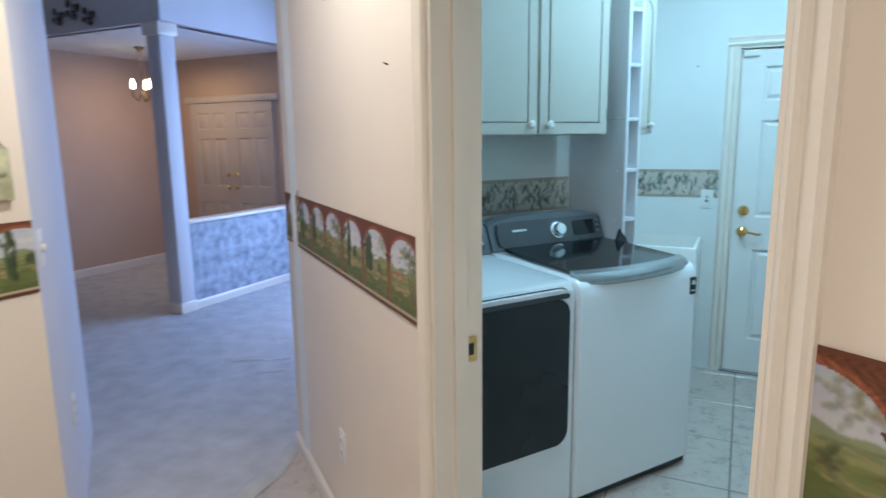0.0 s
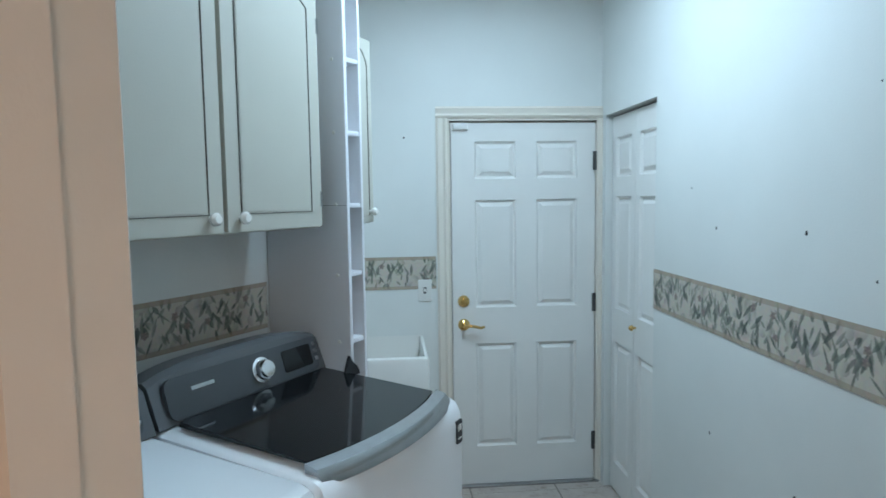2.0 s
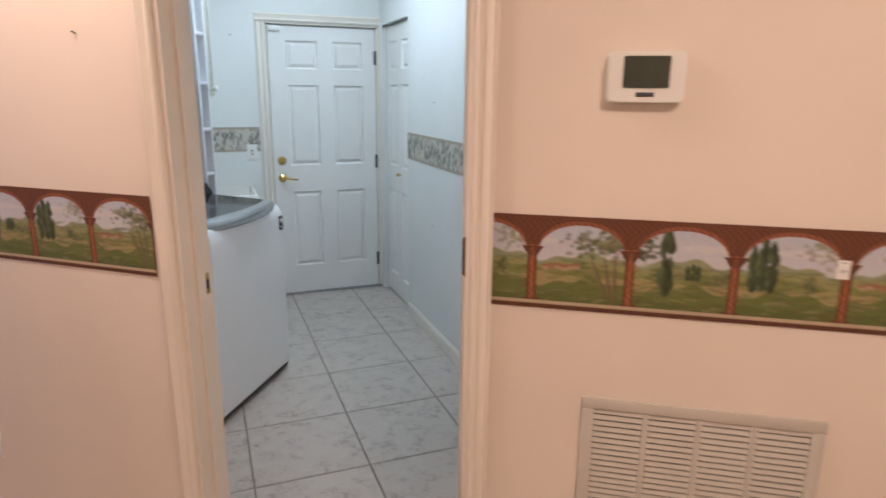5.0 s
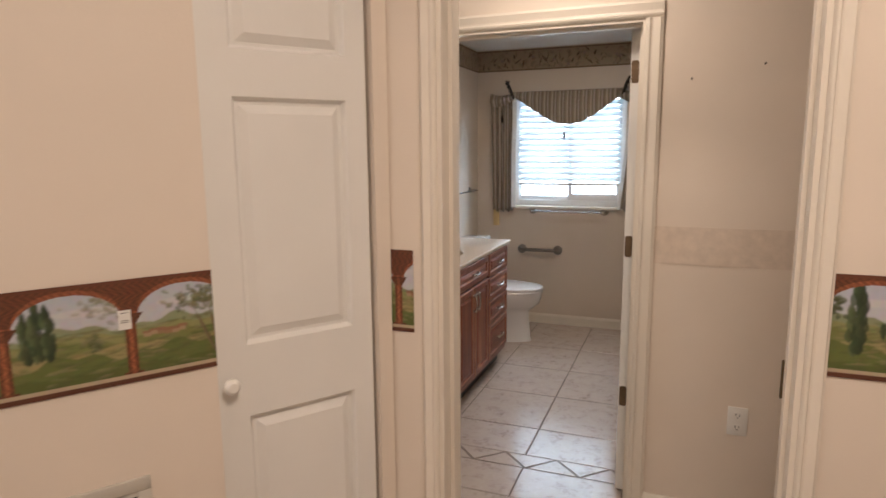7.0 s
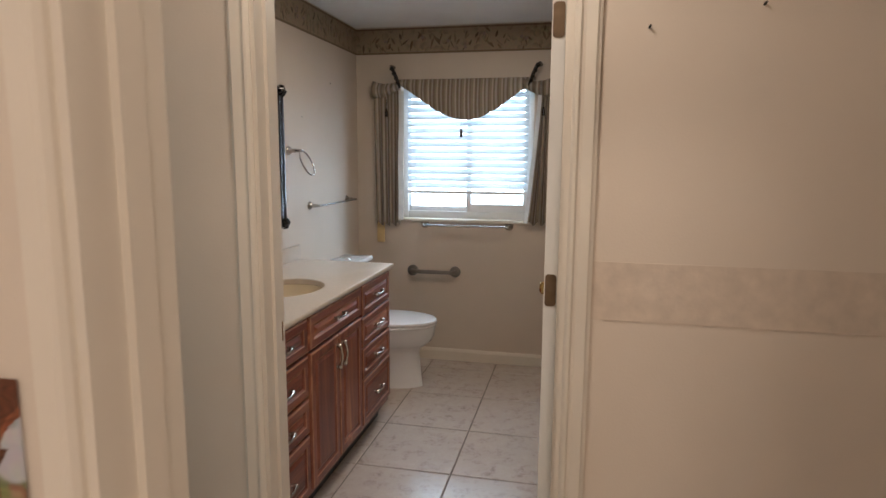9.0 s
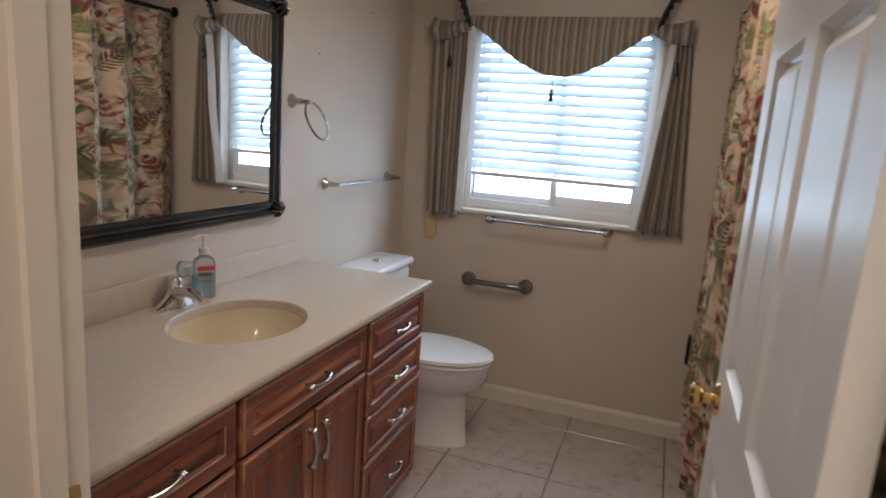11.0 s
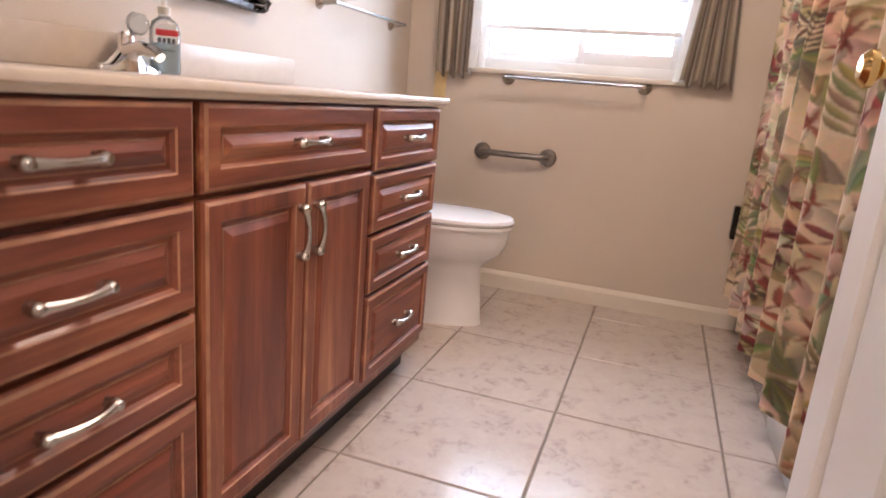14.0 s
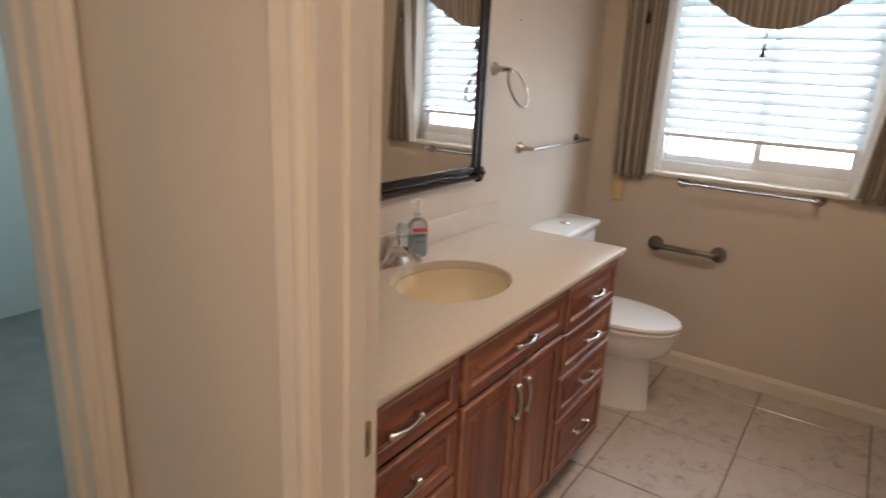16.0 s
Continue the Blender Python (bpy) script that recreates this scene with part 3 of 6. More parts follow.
# ---- laundry ----
M_WHITE = material("appliance_enamel", (0.80, 0.81, 0.82), 0.22, vary=0.02, scale=2, coat=0.3)
M_BLACKGLASS = material("black_glass", (0.008, 0.009, 0.010), 0.07, vary=0.2, scale=3, spec=0.35)
M_SMOKE = material("smoked_door_glass", (0.018, 0.020, 0.022), 0.16, vary=0.2, scale=3)
M_PANELGREY = material("graphite_plastic", (0.055, 0.06, 0.065), 0.35, vary=0.1, scale=5)
M_HOOD = material("graphite_hood", (0.10, 0.105, 0.11), 0.32, vary=0.08, scale=5)
M_CHROME = material("chrome", (0.80, 0.80, 0.82), 0.10, 1.0, vary=0.03, scale=20)
M_STEEL = material("brushed_steel", (0.45, 0.46, 0.47), 0.24, 1.0, vary=0.08, scale=30)
M_NICKEL = material("satin_nickel", (0.50, 0.47, 0.43), 0.24, 1.0, vary=0.1, scale=30)
M_BRASS = material("polished_brass", (0.72, 0.50, 0.20), 0.16, 1.0, vary=0.12, scale=25)
M_OLDBRASS = material("antique_brass_plate", (0.20, 0.145, 0.085), 0.42, 1.0, vary=0.2, scale=25)
M_BLACK = material("black_plastic", (0.012, 0.012, 0.014), 0.45, vary=0.2, scale=10)
M_CABINET = material("cabinet_paint", (0.50, 0.485, 0.42), 0.4, vary=0.04, scale=3, bump=0.03, bump_scale=150)
M_GROOVE = material("cabinet_groove_dark", (0.10, 0.09, 0.075), 0.7, vary=0.2, scale=30)
M_MELAMINE = material("white_melamine", (0.72, 0.72, 0.74), 0.35, vary=0.03, scale=3)
M_PORC = material("porcelain", (0.80, 0.80, 0.79), 0.10, vary=0.02, scale=2, coat=0.6)
M_PLASTICW = material("white_plastic", (0.76, 0.75, 0.71), 0.35, vary=0.03, scale=6)
M_CERAMICKNOB = material("ceramic_knob", (0.80, 0.78, 0.73), 0.12, vary=0.03, scale=6, coat=0.5)
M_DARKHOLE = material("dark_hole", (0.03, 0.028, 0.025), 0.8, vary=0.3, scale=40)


def left_wall(u, v, z=0.0):
    """A pose on the machines' wall: local x along the wall, local y into it."""
    return HM @ Matrix.Translation((u, v, z)) @ Matrix.Rotation(radians(90), 4, 'Z')


def rounded_panel(bm, x0, x1, z0, z1, y0, y1, r, seg=5):
    """A slab with rounded corners in the x-z plane."""
    pts = []
    for cx, cz, a0 in ((x1 - r, z0 + r, -90), (x1 - r, z1 - r, 0), (x0 + r, z1 - r, 90), (x0 + r, z0 + r, 180)):
        for i in range(seg + 1):
            a = radians(a0 + 90 * i / seg)
            pts.append((cx + r * math.cos(a), cz + r * math.sin(a)))
    f = [bm.verts.new((x, y0, z)) for x, z in pts]
    g = [bm.verts.new((x, y1, z)) for x, z in pts]
    bm.faces.new(f)
    bm.faces.new(g)
    for i in range(len(pts)):
        j = (i + 1) % len(pts)
        bm.faces.new((f[i], f[j], g[j], g[i]))
    return bm


def console(parent, w, y_front, z0, hgt, display=True):
    """The raised control panel along the back of a machine, leaning back."""
    hood = B()
    n = 22
    ring = []
    for i in range(n + 1):
        x = -0.5 * w + w * i / n
        drop = 0.035 * (abs(2 * x / w) ** 4)
        z1 = z0 + hgt - drop
        ring.append([hood.verts.new((x + w / 2, yy, zz)) for yy, zz in ((y_front - 0.01, z0), (y_front + 0.035, z1), (y_front + 0.055, z1 + 0.012), (y_front + 0.13, z1 + 0.004), (y_front + 0.14, z0))])
    for a, b in zip(ring, ring[1:]):
        for k in range(4):
            hood.faces.new((a[k], a[k + 1], b[k + 1], b[k]))
    hood.faces.new(ring[0])
    hood.faces.new(ring[-1])
    part("control_hood", hood, M_HOOD, parent, "graphite hood of the control panel")
    lean = math.atan2(0.045, hgt)
    m = Matrix.Translation((0, y_front - 0.012, z0 + 0.012)) @ Matrix.Rotation(-lean, 4, 'X')
    face = part("control_panel", rounded_panel(B(), 0.035, w - 0.035, 0, hgt - 0.028, -0.004, 0.012, 0.028), M_PANELGREY, parent, "dark grey control panel")
    face.matrix_local = m
    dial = lathe(B(), [(0, 0.034), (0.026, 0.033), (0.030, 0.028), (0.032, 0.006), (0.041, 0.004), (0.042, 0)], Matrix.Translation((w * 0.56, -0.004, (hgt - 0.028) * 0.5)) @ Matrix.Rotation(radians(90), 4, 'X'), 28)
    part("dial", dial, M_CHROME, parent, "silver cycle dial").matrix_local = m
    scr = rounded_panel(B(), w * 0.70, w * 0.90, 0.022, hgt - 0.05, -0.007, 0, 0.008)
    part("display", scr, M_BLACKGLASS, parent, "black display").matrix_local = m
    mk = B()
    box(mk, w * 0.17, w * 0.29, -0.0055, -0.003, (hgt - 0.028) * 0.58, (hgt - 0.028) * 0.58 + 0.011)
    part("maker_mark", mk, M_STEEL, parent, "small silver mark").matrix_local = m
    bt = B()
    for q in range(3):
        box(bt, w * 0.92, w * 0.945, -0.0065, 0, 0.03 + 0.026 * q, 0.045 + 0.026 * q, 0.002)
    part("buttons", bt, M_STEEL, parent, "small silver buttons").matrix_local = m


# washer
WASH_W, WASH_D = 0.690, 0.70
washer = thing("washing_machine", left_wall(-1.36, 0.935), "white top-loading washing machine with a black glass lid", "washing machine")
bm = B()
prof = [(0.0, 0.045), (0.0, 0.86), (0.006, 0.90), (0.02, 0.925), (0.045, 0.938), (WASH_D - 0.12, 0.962), (WASH_D, 0.962), (WASH_D, 0.045)]
r2 = [[bm.verts.new((x, y, z)) for y, z in prof] for x in (0.0, 0.012, WASH_W - 0.012, WASH_W)]
for q in (0, 3):
    for v in r2[q]:
        v.co.y += 0.01 if v.co.y < 0.3 else -0.01
        v.co.z -= 0.008 if v.co.z > 0.5 else 0
for a, b in zip(r2, r2[1:]):
    for i in range(len(prof)):
        j = (i + 1) % len(prof)
        bm.faces.new((a[i], a[j], b[j], b[i]))
bm.faces.new(r2[0])
bm.faces.new(r2[-1])
part("body", bm, M_WHITE, washer, "white enamel body")
lid = B()
n = 18
rows = []
for i in range(n + 1):
    x = 0.045 + (WASH_W - 0.09) * i / n
    bow = 0.05 * (1 - (2 * (x - WASH_W / 2) / (WASH_W - 0.09)) ** 2)
    rows.append([lid.verts.new((x, y, z)) for y, z in ((0.085 - bow, 0.955), (0.085 - bow, 0.962), (WASH_D - 0.17, 0.985), (WASH_D - 0.165, 0.97))])
for a, b in zip(rows, rows[1:]):
    for k in range(4):
        lid.faces.new((a[k], a[(k + 1) % 4], b[(k + 1) % 4], b[k]))
lid.faces.new(rows[0])
lid.faces.new(rows[-1])
lidp = part("lid", lid, M_BLACKGLASS, washer, "black glass lid")
trim = B()
rows = []
for i in range(n + 1):
    x = 0.03 + (WASH_W - 0.06) * i / n
    bow = 0.05 * (1 - (2 * (x - WASH_W / 2) / (WASH_W - 0.06)) ** 2)
    rows.append([trim.verts.new((x, y - bow, z)) for y, z in ((0.082, 0.958), (0.080, 0.964), (0.045, 0.955), (0.030, 0.935), (0.028, 0.915), (0.040, 0.905), (0.08, 0.94))])
for a, b in zip(rows, rows[1:]):
    for k in range(7):
        trim.faces.new((a[k], a[(k + 1) % 7], b[(k + 1) % 7], b[k]))
trim.faces.new(rows[0])
trim.faces.new(rows[-1])
part("lid_handle", trim, M_STEEL, washer, "silver lid grip")
console(washer, WASH_W, WASH_D - 0.135, 0.968, 0.145)
part("badge", rounded_panel(B(), WASH_W - 0.048, WASH_W - 0.012, 0.80, 0.875, -0.004, 0.002, 0.004), M_BLACK, washer, "small black sticker")
for a, b, c, d_ in ((0.042, 0.038, 0.842, 0.862), (0.034, 0.020, 0.842, 0.862), (0.042, 0.020, 0.815, 0.820)):
    boxpart("badge_mark", M_PLASTICW, washer, WASH_W - a, WASH_W - b, -0.0055, -0.003, c, d_)
boxpart("plinth", M_BLACK, washer, 0.01, WASH_W - 0.01, 0.015, WASH_D - 0.02, 0.012, 0.045, 0.0, "black base")
for px in (0.05, WASH_W - 0.05):
    for py in (0.06, WASH_D - 0.06):
        part("foot", lathe(B(), [(0, 0), (0.02, 0), (0.02, 0.014)], Matrix.Translation((px, py, 0)), 12), M_BLACK, washer)

# dryer
DRY_W = 0.690
dryer = thing("clothes_dryer", left_wall(-1.36, 0.235), "white front-loading dryer with a dark glass door", "dryer")
bm = B()
prof = [(0.0, 0.03), (0.0, 0.885), (0.006, 0.915), (0.02, 0.935), (0.05, 0.945), (WASH_D, 0.962), (WASH_D, 0.03)]
r2 = [[bm.verts.new((x, y, z)) for y, z in prof] for x in (0.0, 0.012, DRY_W - 0.012, DRY_W)]
for q in (0, 3):
    for v in r2[q]:
        v.co.y += 0.01 if v.co.y < 0.3 else -0.01
        v.co.z -= 0.008 if v.co.z > 0.5 else 0
for a, b in zip(r2, r2[1:]):
    for i in range(len(prof)):
        j = (i + 1) % len(prof)
        bm.faces.new((a[i], a[j], b[j], b[i]))
bm.faces.new(r2[0])
bm.faces.new(r2[-1])
part("body", bm, M_WHITE, dryer, "white enamel body")
dr = part("door", rounded_panel(B(), 0.035, DRY_W - 0.035, 0.285, 0.925, -0.026, 0.0, 0.05, 7), M_WHITE, dryer, "white door frame")
dgl = rounded_panel(B(), 0.065, DRY_W - 0.062, 0.325, 0.895, -0.036, -0.024, 0.06, 8)
part("door_glass", dgl, M_SMOKE, dr, "dark smoked glass")
part("door_grip", rounded_panel(B(), 0.065, DRY_W - 0.062, 0.893, 0.912, -0.033, -0.024, 0.008), M_PANELGREY, dr, "grey grip strip")
part("door_gap", rounded_panel(B(), 0.031, DRY_W - 0.031, 0.281, 0.929, -0.003, 0.001, 0.052, 7), M_BLACK, dryer, "dark seam round the door")
console(dryer, DRY_W, WASH_D - 0.135, 0.962, 0.145)
for px in (0.05, DRY_W - 0.05):
    for py in (0.06, WASH_D - 0.06):
        part("foot", lathe(B(), [(0, 0), (0.02, 0), (0.02, 0.032)], Matrix.Translation((px, py, 0)), 12), M_BLACK, dryer)
# black felt tag by the washer lid
tag = B()
tv = [(-0.035, 0, 0.0), (0.0, 0, 0.075), (0.012, 0, 0.055), (0.04, 0, 0.03), (0.055, 0, 0.0)]
fa = [tag.verts.new((x, -0.006, z)) for x, y, z in tv]
fb = [tag.verts.new((x, 0.006, z)) for x, y, z in tv]
tag.faces.new(fa)
tag.faces.new(fb)
for i in range(5):
    tag.faces.new((fa[i], fa[(i + 1) % 5], fb[(i + 1) % 5], fb[i]))
o = part("felt_tag", tag, M_BLACK, None)
o.matrix_world = left_wall(-1.785, 1.592, 0.960)
tagged(o, "small black pointed tag on the washer's edge", "tag")


def knob(parent, x, y, z, mat, r=0.016, name="knob", label=""):
    return part(name, lathe(B(), [(0, 0.034), (r * 0.6, 0.033), (r, 0.024), (r * 0.95, 0.017), (r * 0.45, 0.012), (r * 0.40, 0.0)], Matrix.Translation((x, y, z)) @ Matrix.Rotation(radians(90), 4, 'X'), 20), mat, parent, label)


def routed_door(parent, x0, x1, z0, z1, arched=False, flip=False):
    """A painted slab door with a dark routed line round an arched-top field."""
    w = x1 - x0
    d = part("door", rounded_panel(B(), x0, x1, z0, z1, -0.019, 0.0, 0.003, 2), M_CABINET, parent)
    ins = min(0.05, w * 0.18)
    pts = [(x0 + ins, z0 + ins), (x1 - ins, z0 + ins), (x1 - ins, z1 - ins - 0.07)]
    for i in range(1, 14):
        f = i / 14
        xx = x1 - ins - (w - 2 * ins) * f
        pts.append((xx, z1 - ins - 0.07 + 0.055 * math.sin(math.pi * f) ** 0.8))
    pts.append((x0 + ins, z1 - ins - 0.07))
    line = tube(B(), [(x, -0.019, z) for x, z in pts], 0.0028, 6, True)
    part("routed_line", line, M_GROOVE, d, "dark line routed round the field")
    raised = B()
    f = [raised.verts.new((x0 + (x - x0) + (0.006 if x < (x0 + x1) / 2 else -0.006), -0.0205, z + (0.006 if z < (z0 + z1) / 2 else -0.006))) for x, z in pts]
    raised.faces.new(f)
    part("field", raised, M_CABINET, d)
    return d


# wall cabinet over the machines, with side column and small cabinet
CZ0, CZ1 = 1.485, 2.32
cab = thing("wall_cabinet", left_wall(-1.855, 0.66), "greenish-cream wall cabinet with two routed doors", "cabinet")
boxpart("body", M_CABINET, cab, 0, 0.885, 0.0, 0.325, CZ0, CZ1, 0.002)
for i, (a, b) in enumerate(((0.012, 0.452), (0.468, 0.872))):
    d = routed_door(cab, a, b, CZ0 + 0.006, CZ1 - 0.01)
    knob(d, b - 0.045 if i == 0 else a + 0.045, -0.019, CZ0 + 0.045, M_CERAMICKNOB, 0.019, "knob", "white ceramic knob")
    hx0 = a - 0.001 if i == 0 else b - 0.005
    for hz in (CZ0 + 0.07, CZ1 - 0.20):
        boxpart("hinge", M_STEEL, d, hx0, hx0 + 0.006, -0.022, -0.017, hz, hz + 0.05)
col = thing("shelf_tower", left_wall(-1.803, 1.628), "tall white open shelf tower beside the washer", "shelf")
TD = 0.38
boxpart("side_panel", M_MELAMINE, col, 0, 0.016, 0.0, TD, 0.0, 2.60, 0.001)
boxpart("side_panel", M_MELAMINE, col, 0.084, 0.096, 0.0, TD, 0.0, 2.60, 0.001)
boxpart("back_panel", M_MELAMINE, col, 0.016, 0.084, TD - 0.008, TD, 0.0, 2.60)
for z in (0.05, 0.40, 0.72, 1.065, 1.305, 1.548, 1.80, 2.05, 2.30, 2.58):
    boxpart("shelf", M_MELAMINE, col, 0.016, 0.084, 0.004, TD - 0.008, z, z + 0.016, 0.001)
for z in (1.07, 1.31, 1.56, 1.81, 2.06, 2.31):
    part("screw_cap", lathe(B(), [(0, 0.003), (0.006, 0.002), (0.007, 0)], Matrix.Translation((0, 0.05, z)) @ Matrix.Rotation(radians(-90), 4, 'Y'), 10), M_PLASTICW, col)
boxpart("seam", M_PANELGREY, col, -0.0006, 0.001, 0.004, TD - 0.01, 1.5565, 1.5575)
cab2 = thing("small_wall_cabinet", left_wall(-1.88, 1.727), "narrow greenish-cream wall cabinet with an arched routed door", "cabinet")
boxpart("body", M_CABINET, cab2, 0, 0.145, 0.0, 0.30, 1.485, 2.18, 0.002)
d = routed_door(cab2, 0.005, 0.141, 1.49, 2.17)
knob(d, 0.118, -0.019, 1.53, M_CERAMICKNOB, 0.015, "knob", "white ceramic knob")

# utility sink under the back wall
sink = thing("utility_sink", Matrix.Translation((pk.x + 0.006, YB - 0.50, 0)), "white plastic utility sink against the back wall", "sink")
bm = B()
box(bm, 0, 0.45, 0.0, 0.48, 0.50, 0.86, 0.02)
inner = [f for f in bm.faces if f.normal.z > 0.9 and f.calc_area() > 0.1]
res = bmesh.ops.inset_region(bm, faces=inner, thickness=0.03, depth=0.0)
for f in inner:
    for v in f.verts:
        v.co.z -= 0.26
part("basin", bm, M_PLASTICW, sink, "white moulded basin")
for px in (0.03, 0.40):
    for py in (0.03, 0.43):
        boxpart("leg", M_PLASTICW, sink, px, px + 0.025, py, py + 0.025, 0, 0.5, 0.004)

# leaf borders of the laundry
GREEN = ((0.14, 0.16, 0.13), (0.20, 0.22, 0.18), (0.10, 0.12, 0.10), (0.30, 0.31, 0.26))
GROUND = (0.60, 0.54, 0.46)
flat_print("wallpaper_border", left_wall(LAUN_U, 0.13, 1.095), 1.49, 0.175, leaf_paper(1.49, 0.175, 3, GROUND, GREEN), "cream wallpaper border with grey-green bamboo leaves", "wallpaper border")
flat_print("wallpaper_border", Matrix.Translation((pk.x + 0.003, YB, 1.098)), 0.525, 0.172, leaf_paper(0.525, 0.172, 4, GROUND, GREEN), "cream wallpaper border with bamboo leaves beside the back door", "wallpaper border")
flat_print("wallpaper_border", facing_x(XR, 4.18, 1.09), 1.55, 0.172, leaf_paper(1.55, 0.172, 5, GROUND, GREEN), "long cream wallpaper border with bamboo leaves under nail holes", "wallpaper border")
flat_print("wallpaper_border", Matrix.Translation((1.222, YB, 1.098)), 0.03, 0.172, leaf_paper(0.03, 0.172, 6, GROUND, GREEN), "sliver of leaf wallpaper border in the corner", "wallpaper border")
for y, z, r in ((3.206, 1.47, 0.005), (3.218, 0.714, 0.006), (3.676, 1.461, 0.004), (3.69, 0.725, 0.004), (2.953, 1.371, 0.003), (2.775, 1.39, 0.003), (2.965, 1.833, 0.002), (3.858, 1.602, 0.002)):
    o = part("nail_hole", lathe(B(), [(0, 0.003), (r * 0.6, 0.002), (r, 0)], facing_x(XR, y, z) @ Matrix.Rotation(radians(90), 4, 'X'), 8, 1, 1.6), M_DARKHOLE)
    tagged(o, "small dark nail hole in the white wall", "nail hole", "nail holes in the laundry wall")


def plate(name, m, label, kind="switch"):
    t = thing(name, m, label, kind)
    boxpart("cover", M_PLASTICW, t, -0.036, 0.036, -0.006, 0, -0.058, 0.058, 0.003)
    if kind == "switch":
        boxpart("toggle", M_PLASTICW, t, -0.005, 0.005, -0.018, -0.004, -0.008, 0.012, 0.002)
        boxpart("slot", M_BLACK, t, -0.007, 0.007, -0.007, -0.005, -0.016, 0.018)
    else:
        for z in (-0.024, 0.024):
            s = part("socket", rounded_panel(B(), -0.017, 0.017, z - 0.014, z + 0.014, -0.0085, -0.005, 0.010), M_PLASTICW, t)
            for x in (-0.007, 0.006):
                boxpart("slot", M_BLACK, s, x - 0.001, x + 0.001, -0.0092, -0.008, z - 0.002, z + 0.008)
            boxpart("slot", M_BLACK, s, -0.003, 0.002, -0.0092, -0.008, z - 0.010, z - 0.006)
    return t


plate("light_switch", Matrix.Translation((0.213, YB, 1.09)), "white toggle light switch below the border")
o = part("nail_hole", lathe(B(), [(0, 0.003), (0.004, 0.002), (0.005, 0)], Matrix.Translation((0.117, YB, 1.887)) @ Matrix.Rotation(radians(90), 4, 'X'), 8), M_DARKHOLE)
tagged(o, "small dark nail hole in the back wall", "nail hole", "nail holes in the laundry wall")

SIX = [(0.125, 0.345, 1.66, 1.855), (0.455, 0.675, 1.66, 1.855), (0.125, 0.345, 0.975, 1.55), (0.455, 0.675, 0.975, 1.55), (0.125, 0.345, 0.21, 0.78), (0.455, 0.675, 0.21, 0.78)]


def lever_set(parent, x, z, side=1, ysgn=-1, y=0.0, mat=None):
    """A lever handle on its rose; side is the way the lever points."""
    mt = mat or M_BRASS
    rot = Matrix.Translation((x, y, z)) @ Matrix.Rotation(radians(90 if ysgn < 0 else -90), 4, 'X')
    h = part("door_handle", lathe(B(), [(0, 0.05), (0.011, 0.05), (0.012, 0.016), (0.026, 0.010), (0.031, 0.004), (0.032, 0)], rot, 20), mt, parent, "brass rose")
    pts = [(x, y + ysgn * 0.045, z), (x + side * 0.03, y + ysgn * 0.052, z + 0.002), (x + side * 0.06, y + ysgn * 0.05, z - 0.004), (x + side * 0.085, y + ysgn * 0.05, z - 0.010), (x + side * 0.105, y + ysgn * 0.05, z - 0.004)]
    part("lever", tube(B(), pts, [0.010, 0.009, 0.008, 0.0075, 0.006], 10), mt, h, "brass lever")


def door_hinge(parent, x, y, z, hgt=0.09, mat=None):
    hb = B()
    tube(hb, [(x, y, z), (x, y, z + hgt)], 0.006, 10)
    box(hb, x - 0.016, x + 0.016, y - 0.001, y + 0.003, z, z + hgt)
    return part("hinge", hb, mat or M_STEEL, parent, "steel hinge")


M_HINGE = material("dark_steel", (0.13, 0.13, 0.13), 0.4, 1.0, vary=0.15, scale=30)
bd = thing("back_door", Matrix.Translation((0.360, YB + 0.012, 0.012)), "white six-panel back door with brass lever and deadbolt", "door")
part("leaf", leaf_mesh(0.774, 1.950, 0.044, SIX), M_DOOR, bd, "white six-panel leaf", 0)
lever_set(bd, 0.06, 0.885)
db = part("deadbolt", lathe(B(), [(0, 0.018), (0.013, 0.018), (0.015, 0.012), (0.030, 0.008), (0.032, 0)], Matrix.Translation((0.06, 0, 1.012)) @ Matrix.Rotation(radians(90), 4, 'X'), 22), M_BRASS, bd, "brass deadbolt")
boxpart("thumb_turn", M_BRASS, db, 0.055, 0.065, -0.032, -0.016, 1.000, 1.026, 0.002)
for z in (1.70, 0.94, 0.17):
    door_hinge(bd, 0.7745, -0.009, z, 0.10, M_HINGE)
boxpart("alarm_contact", M_PLASTICW, bd, 0.01, 0.09, -0.022, -0.001, 1.915, 1.950, 0.004, "grey contact box")
boxpart("threshold", M_STEEL, bd, -0.02, 0.80, -0.03, 0.05, -0.012, -0.001, 0.002, "metal threshold")

# closet doors on the long wall
cl = thing("closet_door", facing_x(XR + 0.035, 4.795, 0.012), "white narrow panelled closet door in the laundry wall", "door")
for k in (0, 1):
    o = part("leaf", leaf_mesh(0.298, 1.965, 0.03, [(0.05, 0.25, a, b) for a, b in ((0.15, 0.80), (0.98, 1.56), (1.66, 1.86))]), M_DOOR, cl, smooth=0)
    o.location.x = 0.008 + 0.302 * k
knob(cl, 0.335, 0, 0.93, M_BRASS, 0.014, "knob", "small knob")

